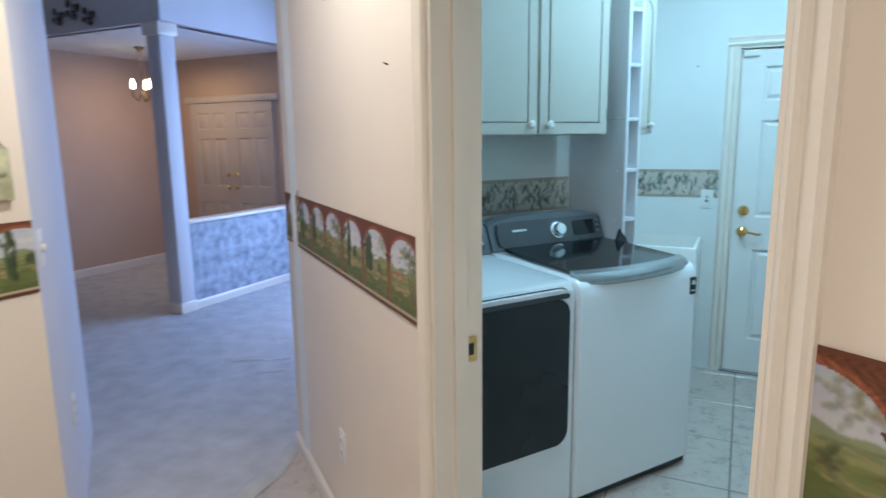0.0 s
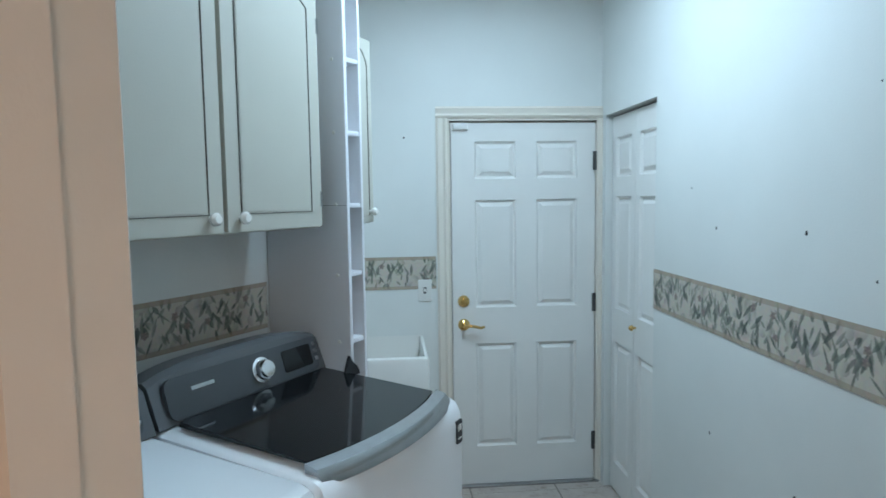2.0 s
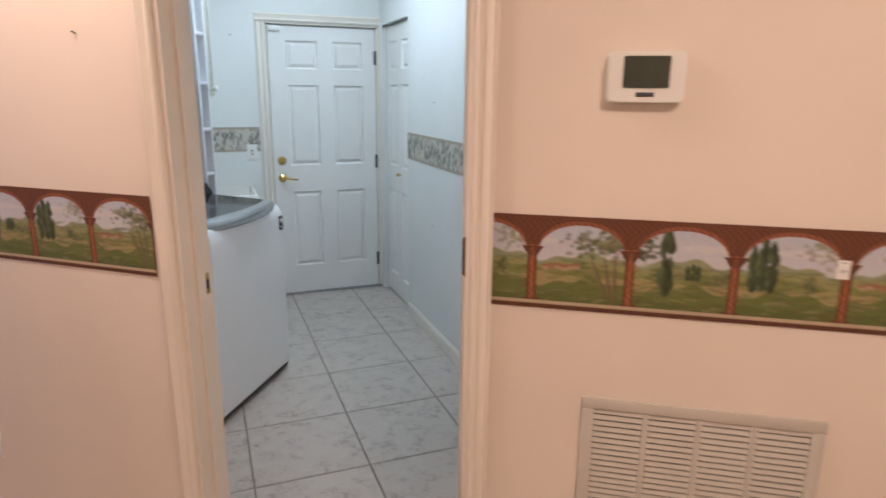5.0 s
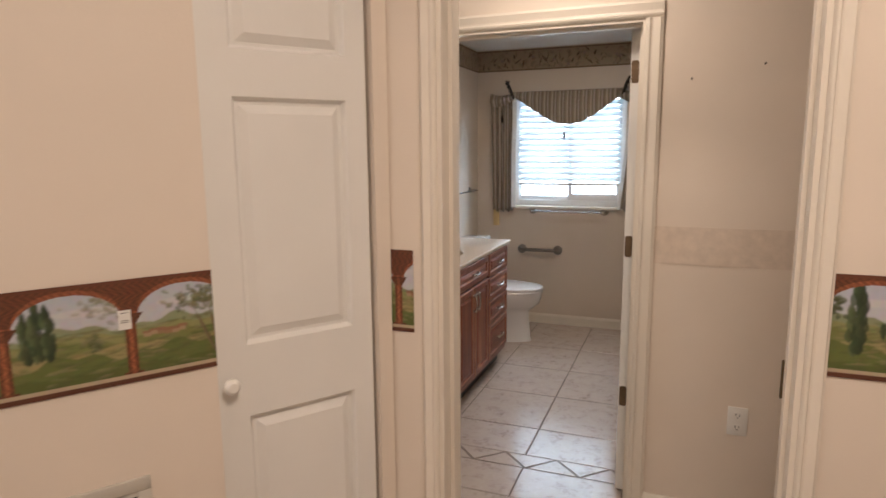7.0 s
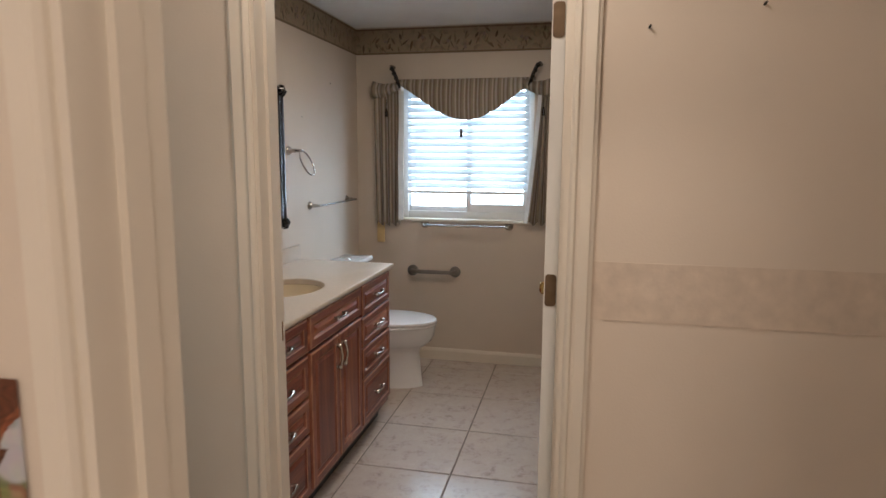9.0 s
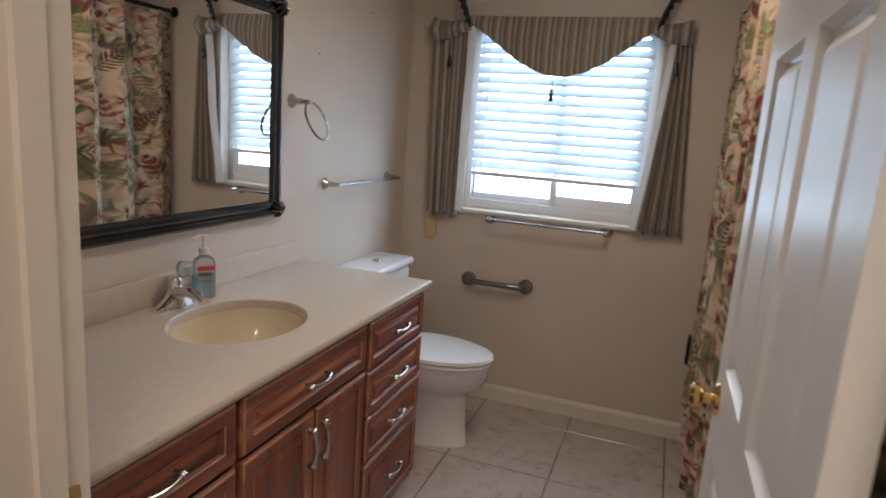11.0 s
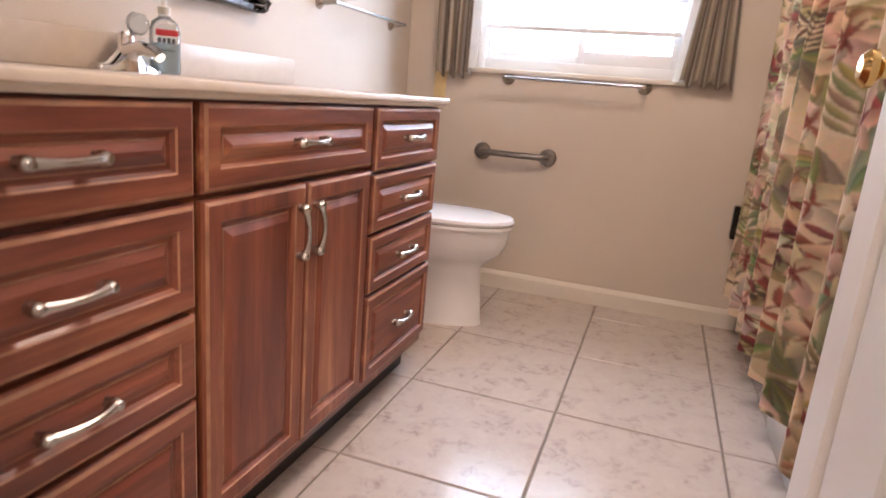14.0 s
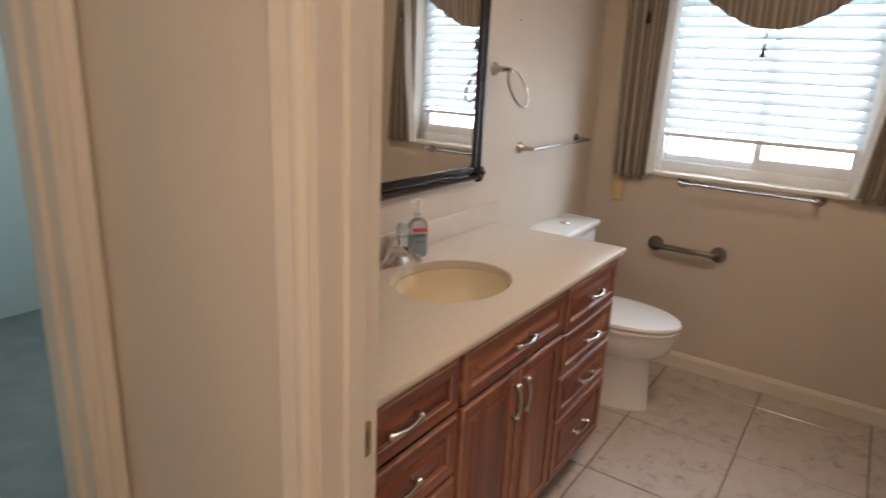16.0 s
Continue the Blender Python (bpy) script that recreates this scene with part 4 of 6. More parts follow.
# the laundry door, swung open into the room
ld = thing("laundry_door", HM @ Matrix.Translation((-0.064, 0.140, 0.01)) @ Matrix.Rotation(radians(95.0), 4, 'Z'), "white six-panel laundry door standing open with a brass lever", "door")
part("leaf", leaf_mesh(0.735, 2.0, 0.035, [(a - 0.015, b - 0.03, c, d) for a, b, c, d in SIX]), M_DOOR, ld, "white six-panel leaf", 0)
lever_set(ld, 0.675, 0.965, -1, 1, 0.035)
lever_set(ld, 0.675, 0.965, -1, -1, 0.0)
M_BRONZE = material("worn_bronze", (0.17, 0.115, 0.07), 0.5, 0.6, vary=0.25, scale=30)
SWAP = Matrix(((0, 1, 0, 0), (1, 0, 0, 0), (0, 0, 1, 0), (0, 0, 0, 1)))
for z in (0.20, 1.045, 1.74):
    hl = part("hinge_leaf", rounded_panel(B(), 0.002, 0.033, z, z + 0.105, -0.0025, 0.0, 0.009), M_BRONZE, ld, "dark bronze hinge leaf with screws")
    hl.matrix_local = SWAP
    for q, yy in ((0.018, 0.024), (0.052, 0.012), (0.087, 0.024)):
        part("screw", lathe(B(), [(0, 0.0042), (0.003, 0.004), (0.0042, 0.002)], Matrix.Translation((yy, 0, z + q)) @ Matrix.Rotation(radians(90), 4, 'X'), 10), M_OLDBRASS, hl)


def strike_plate(m, label):
    t = thing("strike_plate", m, label, "strike plate")
    part("plate", rounded_panel(B(), -0.016, 0.016, -0.03, 0.03, -0.003, 0.001, 0.006), M_BRASS, t)
    boxpart("slot", M_BLACK, t, -0.008, 0.007, -0.0038, -0.002, -0.014, 0.014)


strike_plate(HM @ Matrix.Translation((-0.817, 0.092, 0.992)) @ Matrix.Rotation(radians(90), 4, 'Z'), "brass strike plate in the laundry door jamb")
strike_plate(Matrix.Translation((2.822, 0.978, 0.94)), "brass strike plate in the bath door jamb")

# ---- hall ----
flat_print("mural_border", HM @ Matrix.Translation((0.0, 0, 1.035)), 0.905, MH, mural(0.905, 0.092, 1, 0.2155, 0), "wallpaper border of brown arches over green country", "wallpaper border")
cm, cn = along(hp(-2.46, 0.165), hp(-0.83, 0.005))
flat_print("mural_border", cm @ Matrix.Translation((0.0, 0, 1.03)), cn - 0.075, MH, mural(cn - 0.075, 0.05, 4), "wallpaper border of brown arches with cypress trees", "wallpaper border")
tag = thing("paper_tag", HM @ Matrix.Translation((0.729, -0.0035, 1.035 + 0.115)), "small white paper tag stuck on the mural border", "paper tag")
boxpart("sheet", M_PLASTICW, tag, -0.012, 0.012, -0.0012, 0.0, 0.0, 0.040)
for z in (0.014, 0.018, 0.034):
    boxpart("printed_line", M_DARKHOLE, tag, -0.007, 0.007, -0.0017, -0.0013, z, z + 0.0012)
flat_print("mural_border", facing_x(XC, 0.735, 1.033), 0.105, MH, mural(0.105, 0.062, 8), "narrow piece of arched wallpaper border beside the casing", "wallpaper border")
flat_print("mural_border", facing_x(XC, -0.305, 1.033), 1.4, MH, mural(1.4, 0.19, 7, off=2), "wallpaper border of brown arches beside the vestibule opening", "wallpaper border")
flat_print("mural_border", Matrix.Translation((pe.x, -0.6, 1.033)) @ Matrix.Rotation(radians(90), 4, 'Z'), pe.y + 0.6 - 0.002, MH, mural(pe.y + 0.598, 0.1, 9), "arched wallpaper border ending at the corridor corner", "wallpaper border")

M_LCD = material("grey_lcd", (0.055, 0.065, 0.05), 0.2, vary=0.1, scale=10)
th = thing("thermostat", HM @ Matrix.Translation((0.305, 0, 1.552)), "white thermostat with a dark grey screen", "thermostat")
part("base", rounded_panel(B(), -0.078, 0.078, -0.052, 0.050, -0.012, 0, 0.012), M_PLASTICW, th)
part("cover", rounded_panel(B(), -0.074, 0.074, -0.050, 0.047, -0.028, -0.010, 0.014), M_PLASTICW, th, "white cover")
part("screen", rounded_panel(B(), -0.045, 0.045, -0.022, 0.040, -0.0305, -0.026, 0.003), M_LCD, th, "dark grey screen")
bt = B()
box(bt, -0.018, 0.018, -0.030, -0.027, -0.040, -0.031, 0.001)
part("mark", bt, M_PANELGREY, th, "small grey mark")

M_GRILLE = material("grille_enamel", (0.52, 0.49, 0.43), 0.4, vary=0.05, scale=10)
vg = thing("return_air_grille", HM @ Matrix.Translation((0.225, 0, 0.30)), "cream metal return-air grille with louvres", "vent")
gw, gh = 0.525, 0.525
fr = B()
for a, b, c, d in ((0, gw, 0, 0.028), (0, gw, gh - 0.028, gh), (0, 0.028, 0.028, gh - 0.028), (gw - 0.028, gw, 0.028, gh - 0.028)):
    box(fr, a, b, -0.010, 0.0, c, d, 0.002)
part("frame", fr, M_GRILLE, vg)
# shade between the louvres is put in as a dark sheet
boxpart("backing", M_DARKHOLE, vg, 0.02, gw - 0.02, -0.0025, -0.001, 0.02, gh - 0.02, 0, "dark sheet in place of the shade behind the louvres")
for q in (1, 2, 3):
    x = 0.028 + (gw - 0.056) * q / 4
    boxpart("stile", M_GRILLE, vg, x - 0.0065, x + 0.0065, -0.0095, -0.002, 0.028, gh - 0.028, 0.001)
louvre = None
for q in range(31):
    z = 0.032 + (gh - 0.071) * q / 30
    if louvre is None:
        lb = B()
        vs = [lb.verts.new(p) for p in ((0.028, -0.008, 0), (gw - 0.028, -0.008, 0), (gw - 0.028, -0.003, 0.0098), (0.028, -0.003, 0.0098), (0.028, -0.0065, 0), (gw - 0.028, -0.0065, 0), (gw - 0.028, -0.0025, 0.0086), (0.028, -0.0025, 0.0086))]
        for f in ((0, 1, 2, 3), (4, 5, 6, 7), (0, 1, 5, 4), (2, 3, 7, 6)):
            lb.faces.new([vs[i] for i in f])
        o = part("slat", lb, M_GRILLE, vg)
        louvre = o
    else:
        o = new("slat", louvre.data)
        o.parent = vg
    o.location.z = z

hc = thing("hall_closet_door", HM @ Matrix.Translation((0.905, 0.020, 0.012)), "white panelled hall closet door with a round knob", "door")
part("leaf", leaf_mesh(0.405, 2.005, 0.03, [(0.074, 0.350, 0.12, 0.876), (0.074, 0.350, 1.050, 1.614), (0.074, 0.350, 1.716, 1.92)]), M_DOOR, hc, "white three-panel leaf", 0)
knob(hc, 0.030, 0, 0.965, M_CERAMICKNOB, 0.019, "knob", "white round knob")

plate("wall_outlet", facing_x(XD, -0.25, 0.45), "white duplex outlet above the baseboard", "outlet")
M_FADED = material("paper_residue", (0.70, 0.60, 0.50), 0.75, vary=0.10, scale=25, bump=0.1, bump_scale=90)
fd = B()
box(fd, 0.0, 1.2, -0.0022, 0, 1.058, 1.205)
o = part("border_residue", fd, M_FADED, None)
o.matrix_world = facing_x(XD, 0.09)
tagged(o, "faint pinkish band where a border was removed", "wallpaper residue")
for t2, (mm, z) in enumerate(((facing_x(XC + 0.112, -0.252), 0.93), (facing_x(XC + 0.112, -0.252), 0.2))):
    hgn = thing("jamb_hinge", mm @ Matrix.Translation((0, 0, z)), "dark brass hinge leaf on the vestibule jamb", "hinge")
    box_ = boxpart("plate", M_OLDBRASS, hgn, -0.003, 0.0, -0.04, 0.0, 0, 0.09, 0.0005)
    part("knuckle", tube(B(), [(-0.004, 0.004, 0), (-0.004, 0.004, 0.09)], 0.006, 10), M_OLDBRASS, hgn)
for u, v, z in ((-1.086, 0.030, 1.654), (-1.664, 0.087, 1.918)):
    o = part("wall_nail", tube(B(), [(0, 0.002, 0), (0.003, -0.014, 0.004)], 0.0022, 8), M_DARKHOLE)
    o.matrix_world = HM @ Matrix.Translation((u, v, z))
    tagged(o, "small nail sticking out of the cream hall wall", "nail", "nails in the hall wall")

for xw, y, z in ((XD, -0.260, 1.797), (XD, -0.018, 1.756), (XC, -0.422, 1.529), (XC, -0.446, 1.397)):
    o = part("wall_nail", tube(B(), [(0, 0.002, 0), (0.002, -0.012, 0.003)], 0.0026, 8), M_DARKHOLE)
    o.matrix_world = facing_x(xw, y, z)
    tagged(o, "small nail sticking out of the cream hall wall", "nail", "nails in the hall wall")
wm, wn_ = along(hp(-1.86, -0.78), hp(-3.145, -0.70))
plate("light_switch", wm @ Matrix.Translation((0.115, 0, 1.149)), "white toggle switch on the bluish corridor wall")
plate("wall_outlet", wm @ Matrix.Translation((0.516, 0, 0.450)), "white duplex outlet on the bluish corridor wall", "outlet")
plate("wall_outlet", cm @ Matrix.Translation((0.815, 0, 0.385)), "white duplex outlet low on the cream hall wall", "outlet")

# ---- bath ----
def wood(name, axis):
    """Cherry-stained wood with the grain along local x or z."""
    m = bpy.data.materials.new(name)
    m.use_nodes = True
    nt = m.node_tree
    b = nt.nodes["Principled BSDF"]
    b.inputs["Roughness"].default_value = 0.42
    b.inputs["Coat Weight"].default_value = 0.12
    co = nt.nodes.new("ShaderNodeTexCoord")
    oi = nt.nodes.new("ShaderNodeObjectInfo")
    mp = nt.nodes.new("ShaderNodeMapping")
    mp.inputs["Scale"].default_value = (1.2, 12, 12) if axis == 'x' else (12, 12, 1.2)
    nt.links.new(co.outputs["Object"], mp.inputs["Vector"])
    cx = nt.nodes.new("ShaderNodeCombineXYZ")
    ml = nt.nodes.new("ShaderNodeMath")
    ml.operation = 'MULTIPLY'
    ml.inputs[1].default_value = 37.0
    nt.links.new(oi.outputs["Random"], ml.inputs[0])
    for k in range(3):
        nt.links.new(ml.outputs[0], cx.inputs[k])
    nt.links.new(cx.outputs[0], mp.inputs["Location"])
    big = nt.nodes.new("ShaderNodeTexNoise")
    big.inputs["Scale"].default_value = 1.0
    big.inputs["Detail"].default_value = 5
    big.inputs["Distortion"].default_value = 0.6
    fine = nt.nodes.new("ShaderNodeTexNoise")
    fine.inputs["Scale"].default_value = 9.0
    fine.inputs["Detail"].default_value = 8
    nt.links.new(mp.outputs[0], big.inputs["Vector"])
    nt.links.new(mp.outputs[0], fine.inputs["Vector"])
    r1 = nt.nodes.new("ShaderNodeValToRGB")
    e = r1.color_ramp.elements
    e[0].position, e[0].color = 0.28, (0.105, 0.026, 0.016, 1)
    e[1].position, e[1].color = 0.74, (0.50, 0.225, 0.105, 1)
    for at, c in ((0.44, (0.185, 0.050, 0.028, 1)), (0.58, (0.26, 0.080, 0.040, 1)), (0.66, (0.36, 0.135, 0.062, 1))):
        e.new(at).color = c
    nt.links.new(big.outputs["Fac"], r1.inputs["Fac"])
    mx = nt.nodes.new("ShaderNodeMix")
    mx.data_type = 'RGBA'
    mx.blend_type = 'MULTIPLY'
    mx.inputs["Factor"].default_value = 0.45
    r2m = nt.nodes.new("ShaderNodeValToRGB")
    r2m.color_ramp.elements[0].position, r2m.color_ramp.elements[0].color = 0.35, (0.55, 0.5, 0.48, 1)
    r2m.color_ramp.elements[1].position, r2m.color_ramp.elements[1].color = 0.6, (1, 1, 1, 1)
    nt.links.new(fine.outputs["Fac"], r2m.inputs["Fac"])
    nt.links.new(r1.outputs["Color"], mx.inputs["A"])
    nt.links.new(r2m.outputs["Color"], mx.inputs["B"])
    nt.links.new(mx.outputs["Result"], b.inputs["Base Color"])
    bp = nt.nodes.new("ShaderNodeBump")
    bp.inputs["Strength"].default_value = 0.12
    bp.inputs["Distance"].default_value = 0.004
    nt.links.new(fine.outputs["Fac"], bp.inputs["Height"])
    nt.links.new(bp.outputs["Normal"], b.inputs["Normal"])
    return m


M_WOODX, M_WOODZ = wood("cherry_wood_across", 'x'), wood("cherry_wood_upright", 'z')
# paler wood for the bevels: their highlights are put into the colour
M_EDGE_HIGHLIGHT = material("highlit_wood_edge", (0.40, 0.20, 0.115), 0.55, vary=0.35, scale=22)
M_COUNTER = material("solid_surface", (0.62, 0.54, 0.455), 0.32, vary=0.05, scale=40, coat=0.12)
M_BASIN = material("bone_basin", (0.74, 0.64, 0.46), 0.12, vary=0.03, scale=4, coat=0.5)
M_MIRROR = material("mirror_silver", (0.90, 0.91, 0.91), 0.015, 1.0, vary=0.0, scale=1)
M_EBONY = material("black_lacquer", (0.012, 0.011, 0.012), 0.24, vary=0.2, scale=12, coat=0.4)
M_ACRYLIC = material("clear_acrylic", (0.80, 0.84, 0.86), 0.08, vary=0.02, scale=5)
M_ACRYLIC.node_tree.nodes["Principled BSDF"].inputs["Transmission Weight"].default_value = 0.85
M_GEL = material("pale_blue_gel", (0.55, 0.78, 0.85), 0.08, vary=0.03, scale=5)
M_GEL.node_tree.nodes["Principled BSDF"].inputs["Transmission Weight"].default_value = 0.7
M_RED = material("red_label", (0.55, 0.05, 0.06), 0.4, vary=0.05, scale=10)
M_VINYL = material("white_window_vinyl", (0.80, 0.80, 0.80), 0.35, vary=0.03, scale=5)
M_SLAT = material("white_blind_slat", (0.72, 0.76, 0.78), 0.45, vary=0.03, scale=5)
st = M_SLAT.node_tree
tl_, mxs = st.nodes.new("ShaderNodeBsdfTranslucent"), st.nodes.new("ShaderNodeMixShader")
tl_.inputs["Color"].default_value = (0.85, 0.90, 0.92, 1)
mxs.inputs[0].default_value = 0.3
st.links.new(st.nodes["Principled BSDF"].outputs[0], mxs.inputs[1])
st.links.new(tl_.outputs[0], mxs.inputs[2])
st.links.new(mxs.outputs[0], st.nodes["Material Output"].inputs["Surface"])
M_SACHET = material("cream_cord_board", (0.72, 0.55, 0.27), 0.6, vary=0.08, scale=12)
M_GLASS = material("window_glass", (0.95, 0.97, 0.97), 0.0, vary=0.0)
M_GLASS.node_tree.nodes["Principled BSDF"].inputs["Transmission Weight"].default_value = 1.0
M_GLASS.node_tree.nodes["Principled BSDF"].inputs["IOR"].default_value = 1.05

FRONT = [(0, 0.008), (0.003, 0.003), (0.009, 0.0), (0.036, 0.0), (0.0385, 0.0025), (0.043, 0.008), (0.050, 0.009), (0.0525, 0.0075), (0.066, 0.001)]
SMALLF = [(0, 0.008), (0.003, 0.003), (0.009, 0.0), (0.030, 0.0), (0.0325, 0.0025), (0.036, 0.008), (0.042, 0.009), (0.0445, 0.0075), (0.056, 0.001)]


def bow_pull(parent, x, z, length=0.10, upright=False):
    """A curved nickel pull with swollen ends."""
    pts, rad = [], []
    for i in range(13):
        f = i / 12
        a = (f - 0.5) * length
        out = -0.022 - 0.012 * math.sin(math.pi * f) ** 0.8
        pts.append((x, out, z + a) if upright else (x + a, out, z))
        rad.append(0.0095 - 0.0045 * math.sin(math.pi * f) ** 0.6)
    p = part("handle", tube(B(), pts, rad, 10), M_NICKEL, parent, "satin nickel bow pull")
    for s in (-1, 1):
        c = (x, -0.004, z + s * length * 0.5) if upright else (x + s * length * 0.5, -0.004, z)
        part("handle_foot", lathe(B(), [(0, 0.030), (0.006, 0.0285), (0.0095, 0.024), (0.0105, 0.018), (0.0105, 0.013), (0.0075, 0.011), (0.0085, 0.004), (0.011, -0.004)], Matrix.Translation(c) @ Matrix.Rotation(radians(90), 4, 'X'), 12), M_NICKEL, p)


M_PEWTER = material("worn_pewter", (0.26, 0.24, 0.22), 0.32, 1.0, vary=0.15, scale=25)
VX, VY = 2.853, 1.128
van = thing("vanity_cabinet", Matrix.Translation((VX, VY, 0)), "cherry-stained wooden vanity with raised-panel drawers and doors", "cabinet")
vl = 4.385 - VX
boxpart("body", M_WOODZ, van, 0, vl, 0.012, 0.548, 0.10, 0.700, 0.001)
boxpart("side_panel", M_WOODZ, van, vl - 0.018, vl, 0.012, 0.548, 0.7005, 0.8485, 0.001)
boxpart("side_panel", M_WOODZ, van, 0, 0.018, 0.012, 0.548, 0.7005, 0.8485, 0.001)
boxpart("front_rail", M_WOODX, van, 0.0185, vl - 0.0185, 0.012, 0.030, 0.7005, 0.8485, 0.001)
boxpart("toe_kick", M_BLACK, van, 0.0, vl, 0.07, 0.52, 0.0, 0.10)


def front(name, x0, x1, z0, z1, mat, prof, label=""):
    bm = B()
    panelled(bm, x0, x1, z0, z1, -0.010, -1, [(x0, x1, z0, z1)], prof, 0, (1, 3, 6))
    box(bm, x0 + 0.0005, x1 - 0.0005, -0.001, 0.011, z0 + 0.0005, z1 - 0.0005)
    return part(name, bm, [mat, M_EDGE_HIGHLIGHT], van, label, 0)


for z0, z1 in ((0.708, 0.846), (0.534, 0.698), (0.384, 0.524), (0.130, 0.375)):
    d = front("drawer", 2.872 - VX, 3.320 - VX, z0, z1, M_WOODX, FRONT)
    bow_pull(d, 3.100 - VX, (z0 + z1) / 2, 0.098)
for z0, z1 in ((0.692, 0.845), (0.538, 0.685), (0.380, 0.531), (0.140, 0.373)):
    d = front("drawer", 3.930 - VX, 4.364 - VX, z0, z1, M_WOODX, SMALLF)
    bow_pull(d, 4.150 - VX, (z0 + z1) / 2, 0.09)
d = front("drawer_front", 3.338 - VX, 3.914 - VX, 0.708, 0.846, M_WOODX, FRONT)
bow_pull(d, 3.630 - VX, 0.777, 0.09)
for x0, x1, hx in ((3.338, 3.629, 3.602), (3.634, 3.914, 3.660)):
    d = front("door", x0 - VX, x1 - VX, 0.133, 0.698, M_WOODZ, FRONT)
    bow_pull(d, hx - VX, 0.605, 0.095, True)

# countertop with an oval hole
SX, SY, RX, RY = 3.682, 1.392, 0.208, 0.168
ct = thing("countertop", Matrix.Translation((0, 0, 0)), "cream solid-surface vanity countertop with backsplash", "countertop")
bm = B()
cx0, cx1, cy0, cy1 = VX, 4.405, 1.114, YL - 0.002
n = 64
lo, hi, rim, rim2 = [], [], [], []
for i in range(n):
    a = 2 * math.pi * i / n
    ca, sa = math.cos(a), math.sin(a)
    tx = ((cx1 - SX) if ca > 0 else (cx0 - SX)) / ca if abs(ca) > 1e-6 else 1e9
    ty = ((cy1 - SY) if sa > 0 else (cy0 - SY)) / sa if abs(sa) > 1e-6 else 1e9
    k = min(tx, ty)
    hi.append((SX + ca * k, SY + sa * k))
    rim.append((SX + ca * RX, SY + sa * RY))
for c in ((cx0, cy0), (cx1, cy0), (cx1, cy1), (cx0, cy1)):
    j = min(range(n), key=lambda q: (hi[q][0] - c[0]) ** 2 + (hi[q][1] - c[1]) ** 2)
    hi[j] = c
H = [bm.verts.new((x, y, 0.876)) for x, y in hi]
R = [bm.verts.new((x, y, 0.876)) for x, y in rim]
R2 = [bm.verts.new((SX + (x - SX) * 0.985, SY + (y - SY) * 0.985, 0.872)) for x, y in rim]
R3 = [bm.verts.new((SX + (x - SX) * 0.985, SY + (y - SY) * 0.985, 0.850)) for x, y in rim]


def edge_at(x, y, d):
    return (max(cx0, x) if x < cx1 - 1e-5 else cx1 + d, cy0 - d if y < cy0 + 1e-5 else y)


E1, E2, E3, E4, E5 = ([bm.verts.new((*edge_at(x, y, d), z)) for x, y in hi] for d, z in ((0.003, 0.8745), (0.0055, 0.870), (0.0055, 0.862), (-0.002, 0.859), (-0.002, 0.850)))
for i in range(n):
    j = (i + 1) % n
    for p, q in ((H, R), (R, R2), (R2, R3), (H, E1), (E1, E2), (E2, E3), (E3, E4), (E4, E5), (E5, R3)):
        bm.faces.new((p[i], p[j], q[j], q[i]))
part("slab", bm, M_COUNTER, ct)
boxpart("backsplash", M_COUNTER, ct, cx0, 4.425, YL - 0.022, YL - 0.002, 0.8765, 0.957, 0.003)
basin = thing("sink_basin", Matrix.Translation((SX, SY, 0)), "oval bone-coloured undermount sink", "sink")
bm = B()
prof = [(1.03, 0.849), (0.975, 0.849), (0.96, 0.83), (0.90, 0.78), (0.78, 0.74), (0.5, 0.72), (0.12, 0.712), (0.0, 0.712)]
lathe(bm, [(r, z) for r, z in prof], Matrix(), 48, RX, RY)
for f in list(bm.faces):
    if len(f.verts) > 10:
        bm.faces.remove(f)
part("bowl", bm, M_BASIN, basin)
part("drain", lathe(B(), [(0, 0.716), (0.018, 0.716), (0.022, 0.713), (0.022, 0.708)], Matrix(), 20), M_CHROME, basin, "chrome drain")
part("overflow", lathe(B(), [(0, 0.003), (0.012, 0.003), (0.013, 0)], Matrix.Translation((-0.155, 0.075, 0.815)) @ Matrix.Rotation(radians(62), 4, 'Y'), 14), M_CHROME, basin, "chrome overflow")

# faucet
fc = thing("faucet", Matrix.Translation((3.688, 1.618, 0.876)), "chrome single-handle faucet with a clear acrylic knob", "faucet")
bm = B()
rows = []
for i in range(17):
    f = i / 16
    x = -0.085 + 0.17 * f
    hgt = 0.014 + 0.040 * math.exp(-(x / 0.035) ** 2)
    wd = 0.018 + 0.014 * math.exp(-(x / 0.04) ** 2)
    rows.append([bm.verts.new((x, y, z)) for y, z in ((-wd, 0.001), (-wd * 0.8, hgt * 0.7), (-wd * 0.3, hgt), (wd * 0.3, hgt), (wd * 0.8, hgt * 0.7), (wd, 0.001))])
for a, b in zip(rows, rows[1:]):
    for k in range(6):
        bm.faces.new((a[k], a[(k + 1) % 6], b[(k + 1) % 6], b[k]))
bm.faces.new(rows[0])
bm.faces.new(rows[-1])
part("base", bm, M_CHROME, fc)
part("spout", tube(B(), [(0, 0.0, 0.02), (-0.005, -0.02, 0.045), (-0.012, -0.055, 0.052), (-0.02, -0.10, 0.044), (-0.022, -0.115, 0.034)], [0.022, 0.020, 0.016, 0.013, 0.011], 14), M_CHROME, fc)
part("stem", lathe(B(), [(0.018, 0.03), (0.018, 0.075), (0.012, 0.085), (0, 0.086)], Matrix(), 18), M_CHROME, fc)
